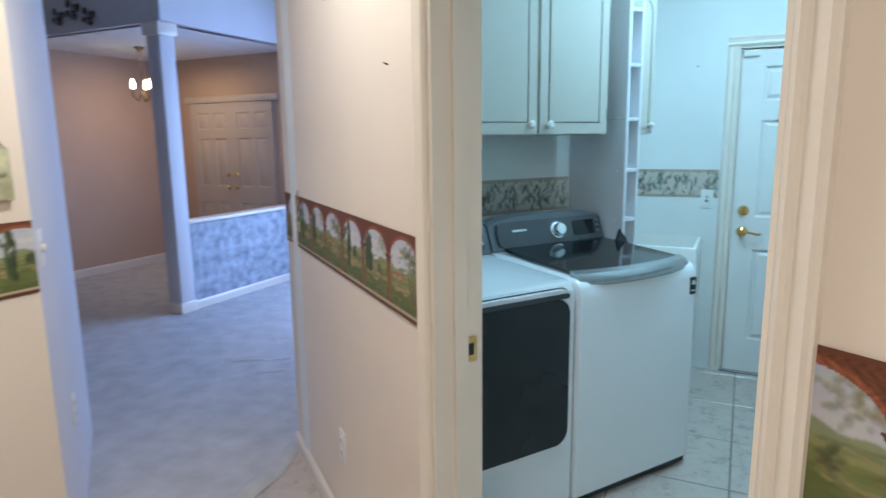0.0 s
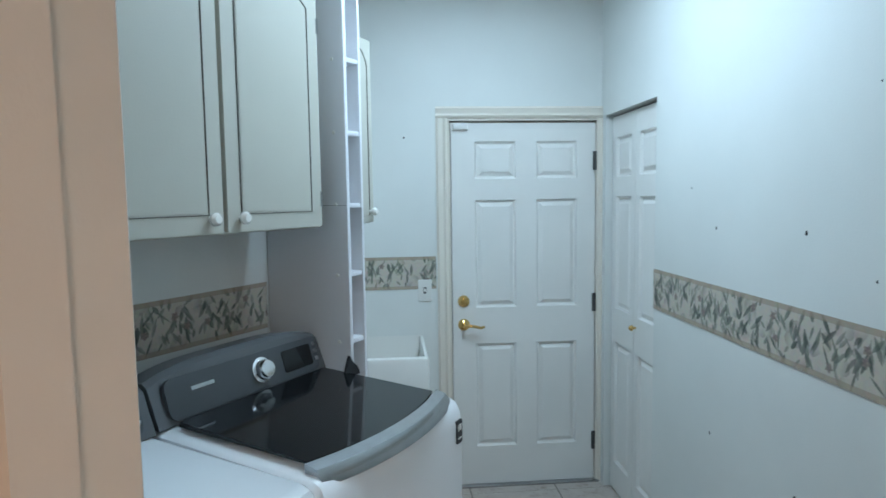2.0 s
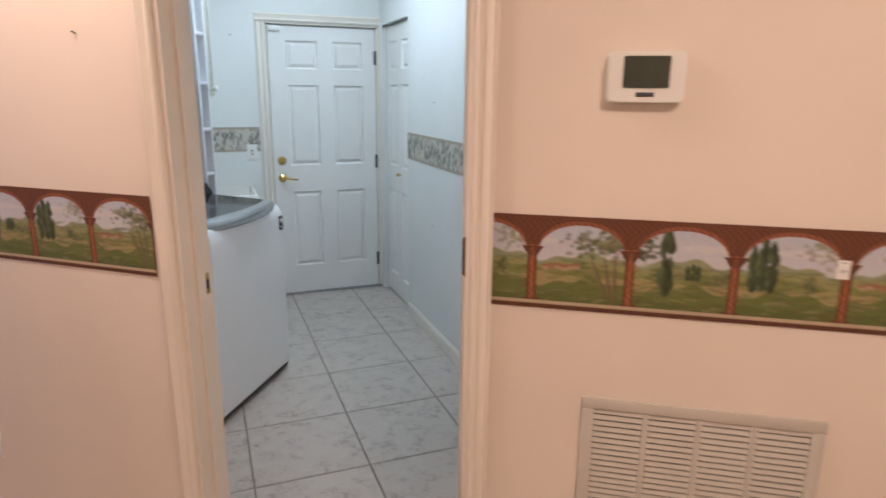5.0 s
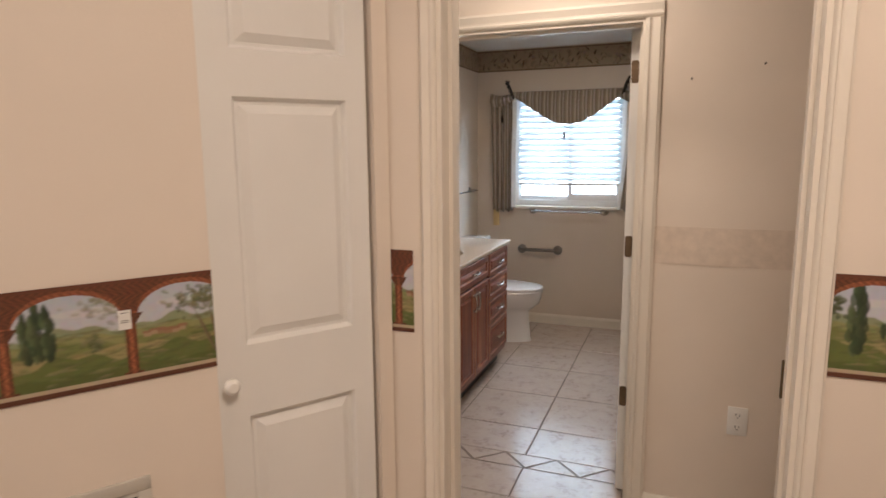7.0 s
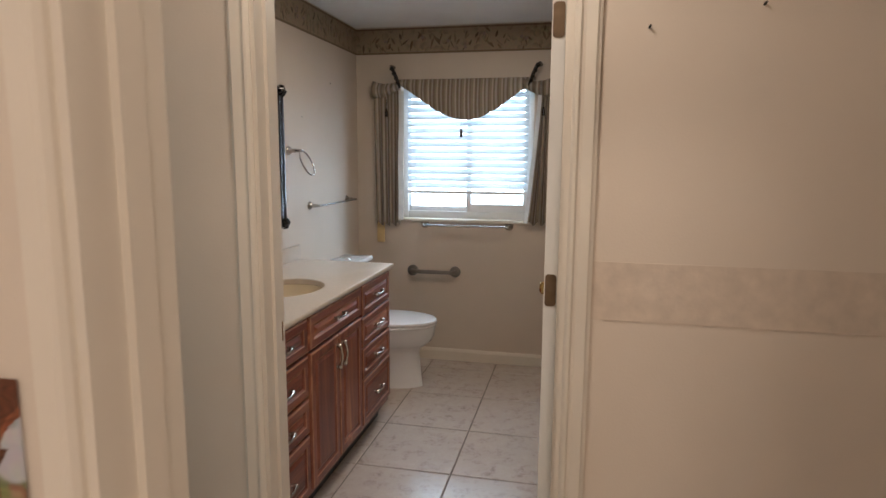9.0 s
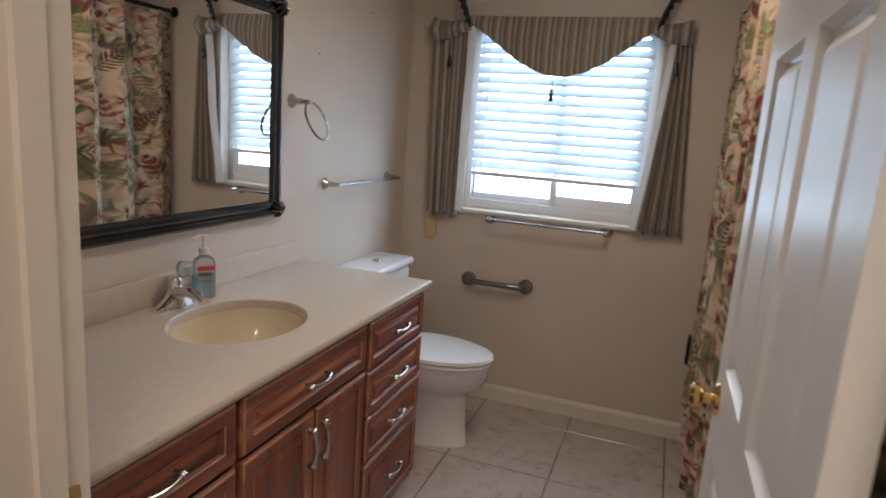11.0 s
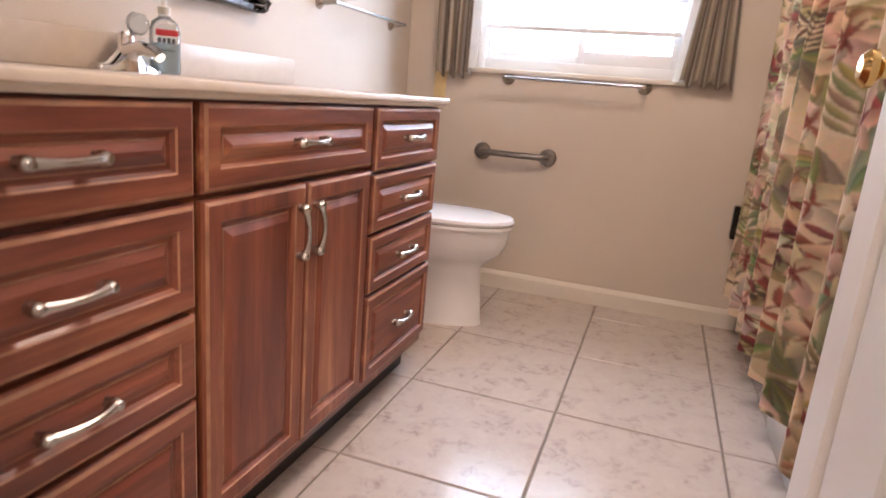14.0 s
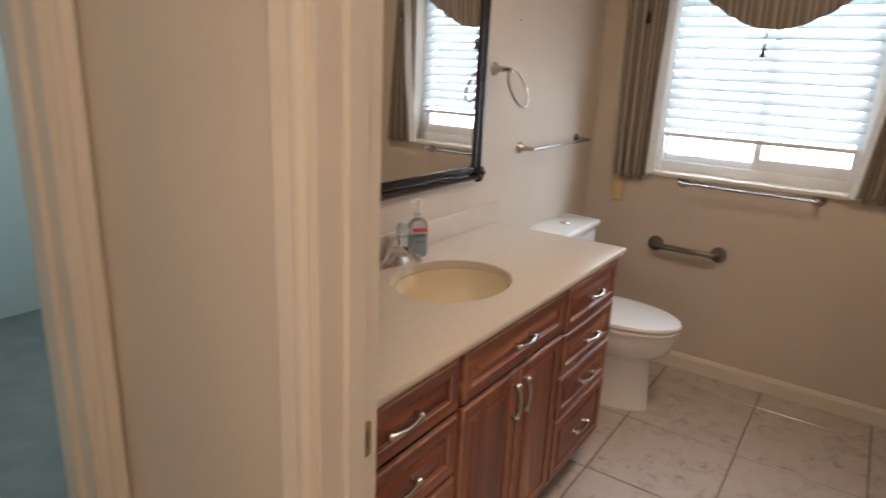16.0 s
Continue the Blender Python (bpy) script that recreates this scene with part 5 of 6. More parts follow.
part("knob", lathe(B(), [(0, 0.128), (0.015, 0.127), (0.022, 0.117), (0.024, 0.103), (0.018, 0.088), (0.010, 0.082), (0, 0.082)], Matrix.Translation((0.012, -0.006, 0)) @ Matrix.Rotation(radians(9), 4, 'Y'), 10), M_ACRYLIC, fc, "clear faceted acrylic knob")

# soap bottle
sb = thing("soap_bottle", Matrix.Translation((3.80, 1.615, 0.877)) @ Matrix.Rotation(radians(-36), 4, 'Z'), "clear hand-soap bottle with pale blue gel and a white pump", "bottle")
part("bottle", lathe(B(), [(0, 0), (0.031, 0), (0.034, 0.01), (0.034, 0.10), (0.028, 0.118), (0.013, 0.128), (0.013, 0.135), (0, 0.135)], Matrix(), 24, 1.0, 0.72), M_ACRYLIC, sb, "clear plastic bottle")
part("gel", lathe(B(), [(0, 0.003), (0.029, 0.003), (0.031, 0.01), (0.031, 0.07), (0, 0.07)], Matrix(), 24, 1.0, 0.70), M_GEL, sb, "pale blue gel")
boxpart("label", M_RED, sb, -0.024, 0.024, -0.0262, -0.0235, 0.086, 0.100, 0.001, "red label band")
bm = B()
for q in range(4):
    box(bm, -0.020 + 0.010 * q, -0.013 + 0.010 * q, -0.0262, -0.0240, 0.070, 0.081)
box(bm, -0.016, 0.016, -0.0262, -0.0240, 0.052, 0.055)
part("label_marks", bm, M_PANELGREY, sb, "dark label marks")
part("pump", lathe(B(), [(0.014, 0.133), (0.015, 0.15), (0.006, 0.153), (0.005, 0.178), (0.013, 0.180), (0.014, 0.190), (0, 0.192)], Matrix(), 16), M_PLASTICW, sb, "white pump")
part("nozzle", tube(B(), [(0, 0, 0.186), (-0.02, -0.01, 0.187), (-0.036, -0.016, 0.181)], [0.006, 0.0055, 0.004], 8), M_PLASTICW, sb)

# mirror
mir = thing("wall_mirror", Matrix.Translation((3.09, YL, 1.074)), "large wall mirror in a moulded black frame", "mirror")
mw, mh, fw = 1.158, 0.740, 0.055
boxpart("glass", M_MIRROR, mir, fw - 0.008, mw - fw + 0.008, -0.018, -0.006, fw - 0.008, mh - fw + 0.008, 0, "mirror glass")
fprof = [(0.0, 0.004), (0.0, 0.026), (0.008, 0.034), (0.018, 0.034), (0.024, 0.026), (0.034, 0.030), (0.044, 0.028), (fw, 0.019), (fw, 0.004)]
bm = B()
loops = [[bm.verts.new((x, -d, z)) for x, z in ((a, a), (mw - a, a), (mw - a, mh - a), (a, mh - a))] for a, d in fprof]
for l0, l1 in zip(loops, loops[1:] + loops[:1]):
    for i in range(4):
        bm.faces.new((l0[i], l0[(i + 1) % 4], l1[(i + 1) % 4], l1[i]))
part("frame", bm, M_EBONY, mir, "moulded black frame", smooth=0.3)
for cx, cz in ((0.012, 0.012), (mw - 0.012, 0.012), (0.012, mh - 0.012), (mw - 0.012, mh - 0.012)):
    sx_, sz_ = (1 if cx < mw / 2 else -1), (1 if cz < mh / 2 else -1)
    bm = B()
    for k in range(6):
        a = radians(45 + (k - 2.5) * 34)
        p = (cx + sx_ * (0.010 + 0.036 * math.cos(a)), -0.034, cz + sz_ * (0.010 + 0.036 * math.sin(a)))
        tube(bm, [(cx, -0.036, cz), ((cx + p[0]) / 2, -0.046, (cz + p[2]) / 2), p], [0.009, 0.008, 0.003], 8)
    lathe(bm, [(0, 0.014), (0.007, 0.011), (0.010, 0.005), (0.009, 0)], Matrix.Translation((cx, -0.034, cz)) @ Matrix.Rotation(radians(90), 4, 'X'), 12)
    part("corner_ornament", bm, M_EBONY, mir, "carved black corner leaf")


def post(parent, x, z, reach=0.06, r=0.022, mat=None, name="post", flare=True):
    prof = [(0, reach), (0.007, reach), (0.009, reach * 0.7), (0.012, reach * 0.45), (0.010, reach * 0.3), (r * 0.8, reach * 0.12), (r, reach * 0.05), (r, 0)]
    return part(name, lathe(B(), prof, Matrix.Translation((x, 0, z)) @ Matrix.Rotation(radians(90), 4, 'X'), 18), mat or M_NICKEL, parent)


tr = thing("towel_ring", Matrix.Translation((4.345, YL, 1.484)), "satin nickel towel ring on the wall", "towel ring")
post(tr, 0, 0, 0.085, 0.026)
part("ring", tube(B(), [(0.064 * math.sin(2 * math.pi * i / 32), -0.080 - 0.030 * (1 - math.cos(2 * math.pi * i / 32)), -0.066 + 0.066 * math.cos(2 * math.pi * i / 32)) for i in range(32)], 0.0045, 8, True), M_NICKEL, tr)
tb = thing("towel_bar", Matrix.Translation((4.60, YL, 1.165)), "satin nickel towel bar between flared posts", "towel bar")
for x in (0.0, 0.60):
    post(tb, x, 0, 0.075, 0.026)
part("bar", tube(B(), [(0, -0.068, 0), (0.60, -0.068, 0)], 0.007, 12), M_STEEL, tb)

bw = facing_x(XE, 0.0)
tb2 = thing("towel_bar", facing_x(XE, 1.187, 0.985), "slim chrome towel bar below the window", "towel bar")
for x in (0.0, 0.594):
    post(tb2, x, 0, 0.085, 0.030, M_NICKEL)
part("bar", tube(B(), [(0, -0.075, 0), (0.594, -0.075, 0)], 0.0065, 12), M_STEEL, tb2)
gb = thing("grab_bar", facing_x(XE, 1.277, 0.648), "short brushed steel grab bar with round flanges", "grab bar")
for x in (0.0, 0.309):
    part("flange", lathe(B(), [(0, 0.022), (0.020, 0.020), (0.036, 0.014), (0.040, 0.006), (0.040, 0)], Matrix.Translation((x, 0, 0)) @ Matrix.Rotation(radians(90), 4, 'X'), 22), M_PEWTER, gb)
part("bar", tube(B(), [(0, -0.002, 0), (0, -0.03, 0), (0.015, -0.045, 0), (0.155, -0.048, 0), (0.294, -0.045, 0), (0.309, -0.03, 0), (0.309, -0.002, 0)], 0.0145, 14), M_PEWTER, gb)

# window: frame, sashes, blind
wz0, wz1, wy0, wy1 = WIN[2], WIN[3], WIN[0], WIN[1]
ww = wy1 - wy0
win = thing("window_bath", facing_x(XE, wy1, wz0), "white sliding bath window with bright daylight behind", "window", kind="structure")
bm = B()
for a, b, c, d in ((0, 0.035, 0, 0.96), (ww - 0.035, ww, 0, 0.96), (0.035, ww - 0.035, 0, 0.05), (0.035, ww - 0.035, 0.92, 0.96)):
    box(bm, a, b, 0.075, 0.125, c, d, 0.003)
part("window_frame", bm, M_VINYL, win)
for a, b, k, y in ((0.035, ww / 2 + 0.020, 0.012, 0.104), (ww / 2 - 0.006, ww - 0.035, 0.034, 0.080)):
    bm = B()
    for p, q, c, d in ((a, a + k, 0.05, 0.92), (b - k, b, 0.05, 0.92), (a + k, b - k, 0.05, 0.072 + k), (a + k, b - k, 0.895, 0.92)):
        box(bm, p, q, y, y + 0.021, c, d, 0.002)
    s = part("sash", bm, M_VINYL, win)
    g = boxpart("pane", M_GLASS, s, a + k, b - k, y + 0.009, y + 0.013, 0.072 + k, 0.895)
    g.visible_shadow = False
boxpart("window_sill", M_TRIM, win, -0.02, ww + 0.02, -0.022, 0.074, -0.018, 0.002, 0.004)
bl = thing("window_blind", facing_x(XE, wy1, wz0), "white slatted blind lowered over most of the window", "blind")
boxpart("head_rail", M_SLAT, bl, 0.04, ww - 0.04, 0.03, 0.07, 0.915, 0.955, 0.003)
boxpart("bottom_rail", M_VINYL, bl, 0.04, ww - 0.04, 0.032, 0.062, 0.178, 0.198, 0.004)
slat0 = None
for q in range(15):
    z = 0.235 + 0.0475 * q
    if slat0 is None:
        bm = B()
        rows = [[bm.verts.new((x, 0.047 + 0.025 * math.cos(0.85) * s, 0.003 * (1 - s * s) + 0.025 * math.sin(0.85) * s + t)) for s in (-1, -0.5, 0, 0.5, 1)] for x in (0.04, ww - 0.04) for t in (0, 0.0025)]
        for a, b in ((rows[0], rows[2]), (rows[1], rows[3])):
            for k in range(4):
                bm.faces.new((a[k], a[k + 1], b[k + 1], b[k]))
        for k in (0, 4):
            bm.faces.new((rows[0][k], rows[2][k], rows[3][k], rows[1][k]))
        slat0 = part("slat", bm, M_SLAT, bl)
        o = slat0
    else:
        o = new("slat", slat0.data)
        o.parent = bl
    o.location.z = z
for x in (0.16, ww - 0.16):
    part("ladder_cord", tube(B(), [(x, 0.03, 0.19), (x, 0.03, 0.92)], 0.0012, 5), M_SLAT, bl)
part("pull_cord", tube(B(), [(0.10, 0.022, 0.92), (0.10, 0.020, 0.10)], 0.0018, 6), M_SLAT, bl)

backdrop = B()
vs = [backdrop.verts.new(p) for p in ((8.5, -4, -1.5), (8.5, 6, -1.5), (8.5, 6, 5), (8.5, -4, 5))]
backdrop.faces.new(vs)
M_GLOW = bpy.data.materials.new("bright_daylight")
M_GLOW.use_nodes = True
gb_ = M_GLOW.node_tree.nodes["Principled BSDF"]
gb_.inputs["Base Color"].default_value = (0.8, 0.85, 0.9, 1)
gb_.inputs["Emission Color"].default_value = (0.80, 0.92, 1.0, 1)
gb_.inputs["Emission Strength"].default_value = 1.7
tagged(part("backdrop", backdrop, M_GLOW), "bright hazy daylight outside the window", "backdrop", kind="structure")


# striped valance and side curtains
def stripes(V, k):
    ny, nx = V.shape[:2]
    s = np.linspace(0, 1, nx) * k
    img = np.empty((ny, nx, 3))
    cols = ((0.25, 0.20, 0.15), (0.33, 0.28, 0.215), (0.50, 0.45, 0.38), (0.25, 0.20, 0.15), (0.42, 0.39, 0.36))
    for i in range(nx):
        f = s[i] % 1.0
        img[:, i] = cols[min(4, int(f * 5))]
    return img


def curtain(name, m, fn, nx, ny, k, parent):
    S, T = np.meshgrid(np.linspace(0, 1, nx), np.linspace(0, 1, ny))
    V = np.stack(fn(S, T), -1)
    o = printed_mesh(name, V, stripes(V, k), M_CLOTH, parent)
    sol = o.modifiers.new("thickness", 'SOLIDIFY')
    sol.thickness = 0.003
    return o


val = thing("window_valance", facing_x(XE, 0.0), "taupe striped swag valance with tasselled ties over the window", "valance")


def swag(S, T):
    drop = 0.035 + 0.235 * np.sin(math.pi * S) ** 1.3
    x = -1.365 + 0.93 * S
    z = 1.972 - drop * T
    y = -0.055 - 0.006 * np.sin(S * 60 + T * 4) * T - 0.02 * np.sin(math.pi * T)
    return x, y, z


curtain("swag", None, swag, 180, 30, 15, val)
for sgn, y0 in ((1, 1.545), (-1, 0.455)):
    def ear(S, T, y0=y0, sgn=sgn):
        x = -y0 + 0.19 * S * (1 if sgn > 0 else 1) - (0.0 if sgn > 0 else 0.06)
        z = 1.965 - 0.02 * np.sin(S * math.pi) - (0.05 + 0.06 * np.abs((S if sgn < 0 else 1 - S))) * T
        y = -0.06 - 0.035 * np.sin(math.pi * T) - 0.008 * np.sin(S * 24)
        return x, y, z
    curtain("rosette", None, ear, 60, 18, 3, val)
cr = thing("window_curtain", facing_x(XE, 0.0), "taupe striped pleated side curtain", "curtain", "side curtains of the bath window")


def jabot_left(S, T):
    x = -1.545 + 0.02 * T + (0.19 - 0.025 * T) * S
    y = -0.045 - 0.020 * np.sin(S * 22) * (0.5 + 0.5 * T)
    z = 1.90 - (0.92 - 0.015 * np.sin(S * 22)) * T
    return x, y, z


curtain("cloth", None, jabot_left, 120, 60, 4, cr)
cr2 = thing("window_curtain", facing_x(XE, 0.0), "taupe striped pleated side curtain drawn outward", "curtain", "side curtains of the bath window")


def jabot_right(S, T):
    inner = -0.392 - 0.075 * T ** 1.3
    x = inner + (-0.325 + 0.072 * T - inner) * S
    y = -0.045 - 0.022 * np.sin(S * 24) * (0.4 + 0.6 * T)
    z = 1.90 - (0.89 - 0.015 * np.sin(S * 24)) * T
    return x, y, z


curtain("cloth", None, jabot_right, 120, 60, 4, cr2)
M_LINING = material("pale_curtain_lining", (0.66, 0.64, 0.60), 0.85, vary=0.06, scale=30, bump=0.1, bump_scale=300)


def lining(parent, edge, side):
    """A strip of pale lining turned out along the inner edge of a side curtain."""
    bm = B()
    rows = []
    for i in range(25):
        t = i / 24
        x, z = edge(t), 1.90 - 0.885 * t
        wv = 0.006 * math.sin(t * 9)
        rows.append([bm.verts.new((x + side * a, -0.040 - d + wv, z)) for a, d in ((-0.004, 0.030), (0.006, 0.020), (0.014, 0.012), (0.024, 0.002), (0.024, -0.001), (0.012, 0.009), (0.004, 0.017))])
    for a, b in zip(rows, rows[1:]):
        for k in range(7):
            bm.faces.new((a[k], a[(k + 1) % 7], b[(k + 1) % 7], b[k]))
    bm.faces.new(rows[0])
    bm.faces.new(rows[-1])
    part("lining", bm, M_LINING, parent, "pale turned-out lining")


lining(cr, lambda t: -1.355 - 0.005 * t, 1)
lining(cr2, lambda t: -0.392 - 0.075 * t ** 1.3, -1)
for yy, dy in ((1.415, -0.07), (0.409, 0.066)):
    tie = thing("curtain_tie", facing_x(XE, yy, 2.05), "dark carved curtain hook with a cord knot", "curtain hook", "hooks over the bath window")
    bm = B()
    tube(bm, [(0, -0.002, 0.01), (0, -0.06, 0.012), (-dy * 0.2, -0.085, 0.0), (-dy * 0.6, -0.088, -0.06), (-dy, -0.085, -0.135)], [0.016, 0.010, 0.012, 0.013, 0.008], 10)
    for k in range(4):
        lathe(bm, [(0, 0.012), (0.014, 0.004), (0.010, -0.008), (0, -0.012)], Matrix.Translation((-dy * (0.15 + 0.22 * k), -0.092, -0.01 - 0.032 * k)), 8)
    part("hook", bm, M_EBONY, tie)
for yy, zz in ((0.922, 1.63), (1.447, 1.77), (0.377, 1.77)):
    ta = thing("curtain_tassel", facing_x(XE, yy, zz), "small black tassel on the valance", "tassel", "tassels of the valance")
    part("cord", tube(B(), [(0, -0.07, 0.0), (0, -0.07, 0.07)], 0.002, 6), M_EBONY, ta)
    part("skirt", lathe(B(), [(0.012, -0.045), (0.010, -0.01), (0.005, 0.0), (0.008, 0.008), (0, 0.014)], Matrix.Translation((0, -0.07, 0)), 10), M_EBONY, ta)
sc = thing("cord_board", facing_x(XE, 1.512, 0.845), "cream cloth strip hanging under the curtain", "cloth strip")
boxpart("strip", M_SACHET, sc, -0.028, 0.028, -0.016, 0.0, 0, 0.25, 0.005)

TAN = ((0.16, 0.10, 0.05), (0.24, 0.16, 0.09), (0.11, 0.075, 0.04), (0.34, 0.26, 0.17))
flat_print("ceiling_border", facing_x(XE, YL, 2.150), YL + 0.7, 0.172, leaf_paper(YL + 0.7, 0.172, 11, (0.36, 0.28, 0.19), TAN, 60, (0.17, 0.11, 0.06)), "brown leaf wallpaper border under the bath ceiling", "wallpaper border")
flat_print("ceiling_border", Matrix.Translation((XD + 0.11, YL, 2.150)), XE - XD - 0.112, 0.172, leaf_paper(XE - XD - 0.112, 0.172, 12, (0.36, 0.28, 0.19), TAN, 60, (0.17, 0.11, 0.06)), "brown leaf wallpaper border above the mirror", "wallpaper border")

# toilet
to = thing("toilet", Matrix.Translation((4.89, 0, 0)), "white two-piece toilet with closed lid beside the vanity", "toilet")


def egg(yf, yb, hw, z, n=28):
    yc = yb - hw
    pts = []
    for i in range(n):
        a = 2 * math.pi * i / n
        c, s = math.cos(a), math.sin(a)
        pts.append((hw * s, yc - (yc - yf) * c if c > 0 else yc - (yb - yc) * c, z))
    return pts


def loft(bm, rings, cap=True):
    vr = [[bm.verts.new(p) for p in r] for r in rings]
    for a, b in zip(vr, vr[1:]):
        for i in range(len(a)):
            j = (i + 1) % len(a)
            bm.faces.new((a[i], a[j], b[j], b[i]))
    if cap:
        bm.faces.new(vr[0])
        bm.faces.new(vr[-1])
    return bm


part("bowl", loft(B(), [egg(1.065, 1.50, 0.108, 0.0), egg(1.07, 1.50, 0.105, 0.03), egg(1.082, 1.50, 0.100, 0.16), egg(1.087, 1.50, 0.100, 0.225), egg(1.078, 1.50, 0.108, 0.248), egg(1.045, 1.50, 0.138, 0.272), egg(1.012, 1.50, 0.163, 0.300), egg(0.992, 1.50, 0.177, 0.340), egg(0.985, 1.50, 0.182, 0.380), egg(0.985, 1.50, 0.182, 0.398)]), M_PORC, to)
part("seat", loft(B(), [egg(0.980, 1.46, 0.184, 0.400), egg(0.976, 1.46, 0.187, 0.408), egg(0.980, 1.46, 0.184, 0.418)]), M_PORC, to, "white seat")
part("lid", loft(B(), [egg(0.976, 1.47, 0.186, 0.421), egg(0.972, 1.47, 0.189, 0.430), egg(0.978, 1.47, 0.184, 0.441), egg(1.02, 1.44, 0.150, 0.447)]), M_PORC, to, "white closed lid")
boxpart("tank", M_PORC, to, -0.205, 0.205, 1.475, 1.668, 0.385, 0.765, 0.03, "white tank", 4)
boxpart("tank_lid", M_PORC, to, -0.215, 0.215, 1.465, 1.672, 0.765, 0.80, 0.012, "white tank lid", 3)
part("flush_button", lathe(B(), [(0, 0.808), (0.018, 0.808), (0.022, 0.804), (0.022, 0.80)], Matrix.Translation((0, 1.565, 0)), 18), M_CHROME, to, "chrome flush button")

# tub, rod, shower curtain
tub = thing("bathtub", Matrix.Translation((XD + 0.115, -0.715, 0)), "white built-in bathtub behind the curtain", "bathtub")
bm = B()
tl = XE - XD - 0.12
box(bm, 0, tl, 0, 0.78, 0.0, 0.40, 0.012)
top = [f for f in bm.faces if f.normal.z > 0.9 and f.calc_area() > 0.3]
bmesh.ops.inset_region(bm, faces=top, thickness=0.07, depth=0.0)
for f in top:
    for v in f.verts:
        v.co.z -= 0.32
part("shell", bm, M_PORC, tub)
rod = thing("curtain_rod", Matrix.Translation((XD + 0.112, 0.115, 1.985)), "dark bronze shower curtain rod", "rod")
part("tube", tube(B(), [(0, 0, 0), (XE - XD - 0.114, 0, 0)], 0.0125, 14), M_EBONY, rod)
for x in (0.0, XE - XD - 0.126):
    part("flange", lathe(B(), [(0.03, 0), (0.03, 0.004), (0.016, 0.012), (0.0125, 0.012)], Matrix.Translation((x, 0, 0)) @ Matrix.Rotation(radians(90), 4, 'Y'), 18), M_EBONY, rod)


def frond(img, X, Z, x, z, ang, length, leaf, width, tone, rng, n=11, bend=0.5):
    """A feathered palm frond: a curved stalk with leaflets on both sides."""
    for q in range(n):
        f = q / (n - 1)
        a = ang + bend * f
        px, pz = x + length * f * math.cos(ang + bend * f * 0.5), z + length * f * math.sin(ang + bend * f * 0.5)
        size = leaf * (0.55 + 0.45 * math.sin(math.pi * min(1, 0.15 + f))) * (1 - 0.35 * f)
        for sd in (-1, 1):
            blade(img, X, Z, px, pz, size, width, a + sd * (0.95 - 0.4 * f), tuple(c * rng.uniform(0.75, 1.3) for c in tone), 0.95)
        blade(img, X, Z, px, pz, length / n * 1.6, 0.0028, a, tuple(c * 0.6 for c in tone), 0.9)


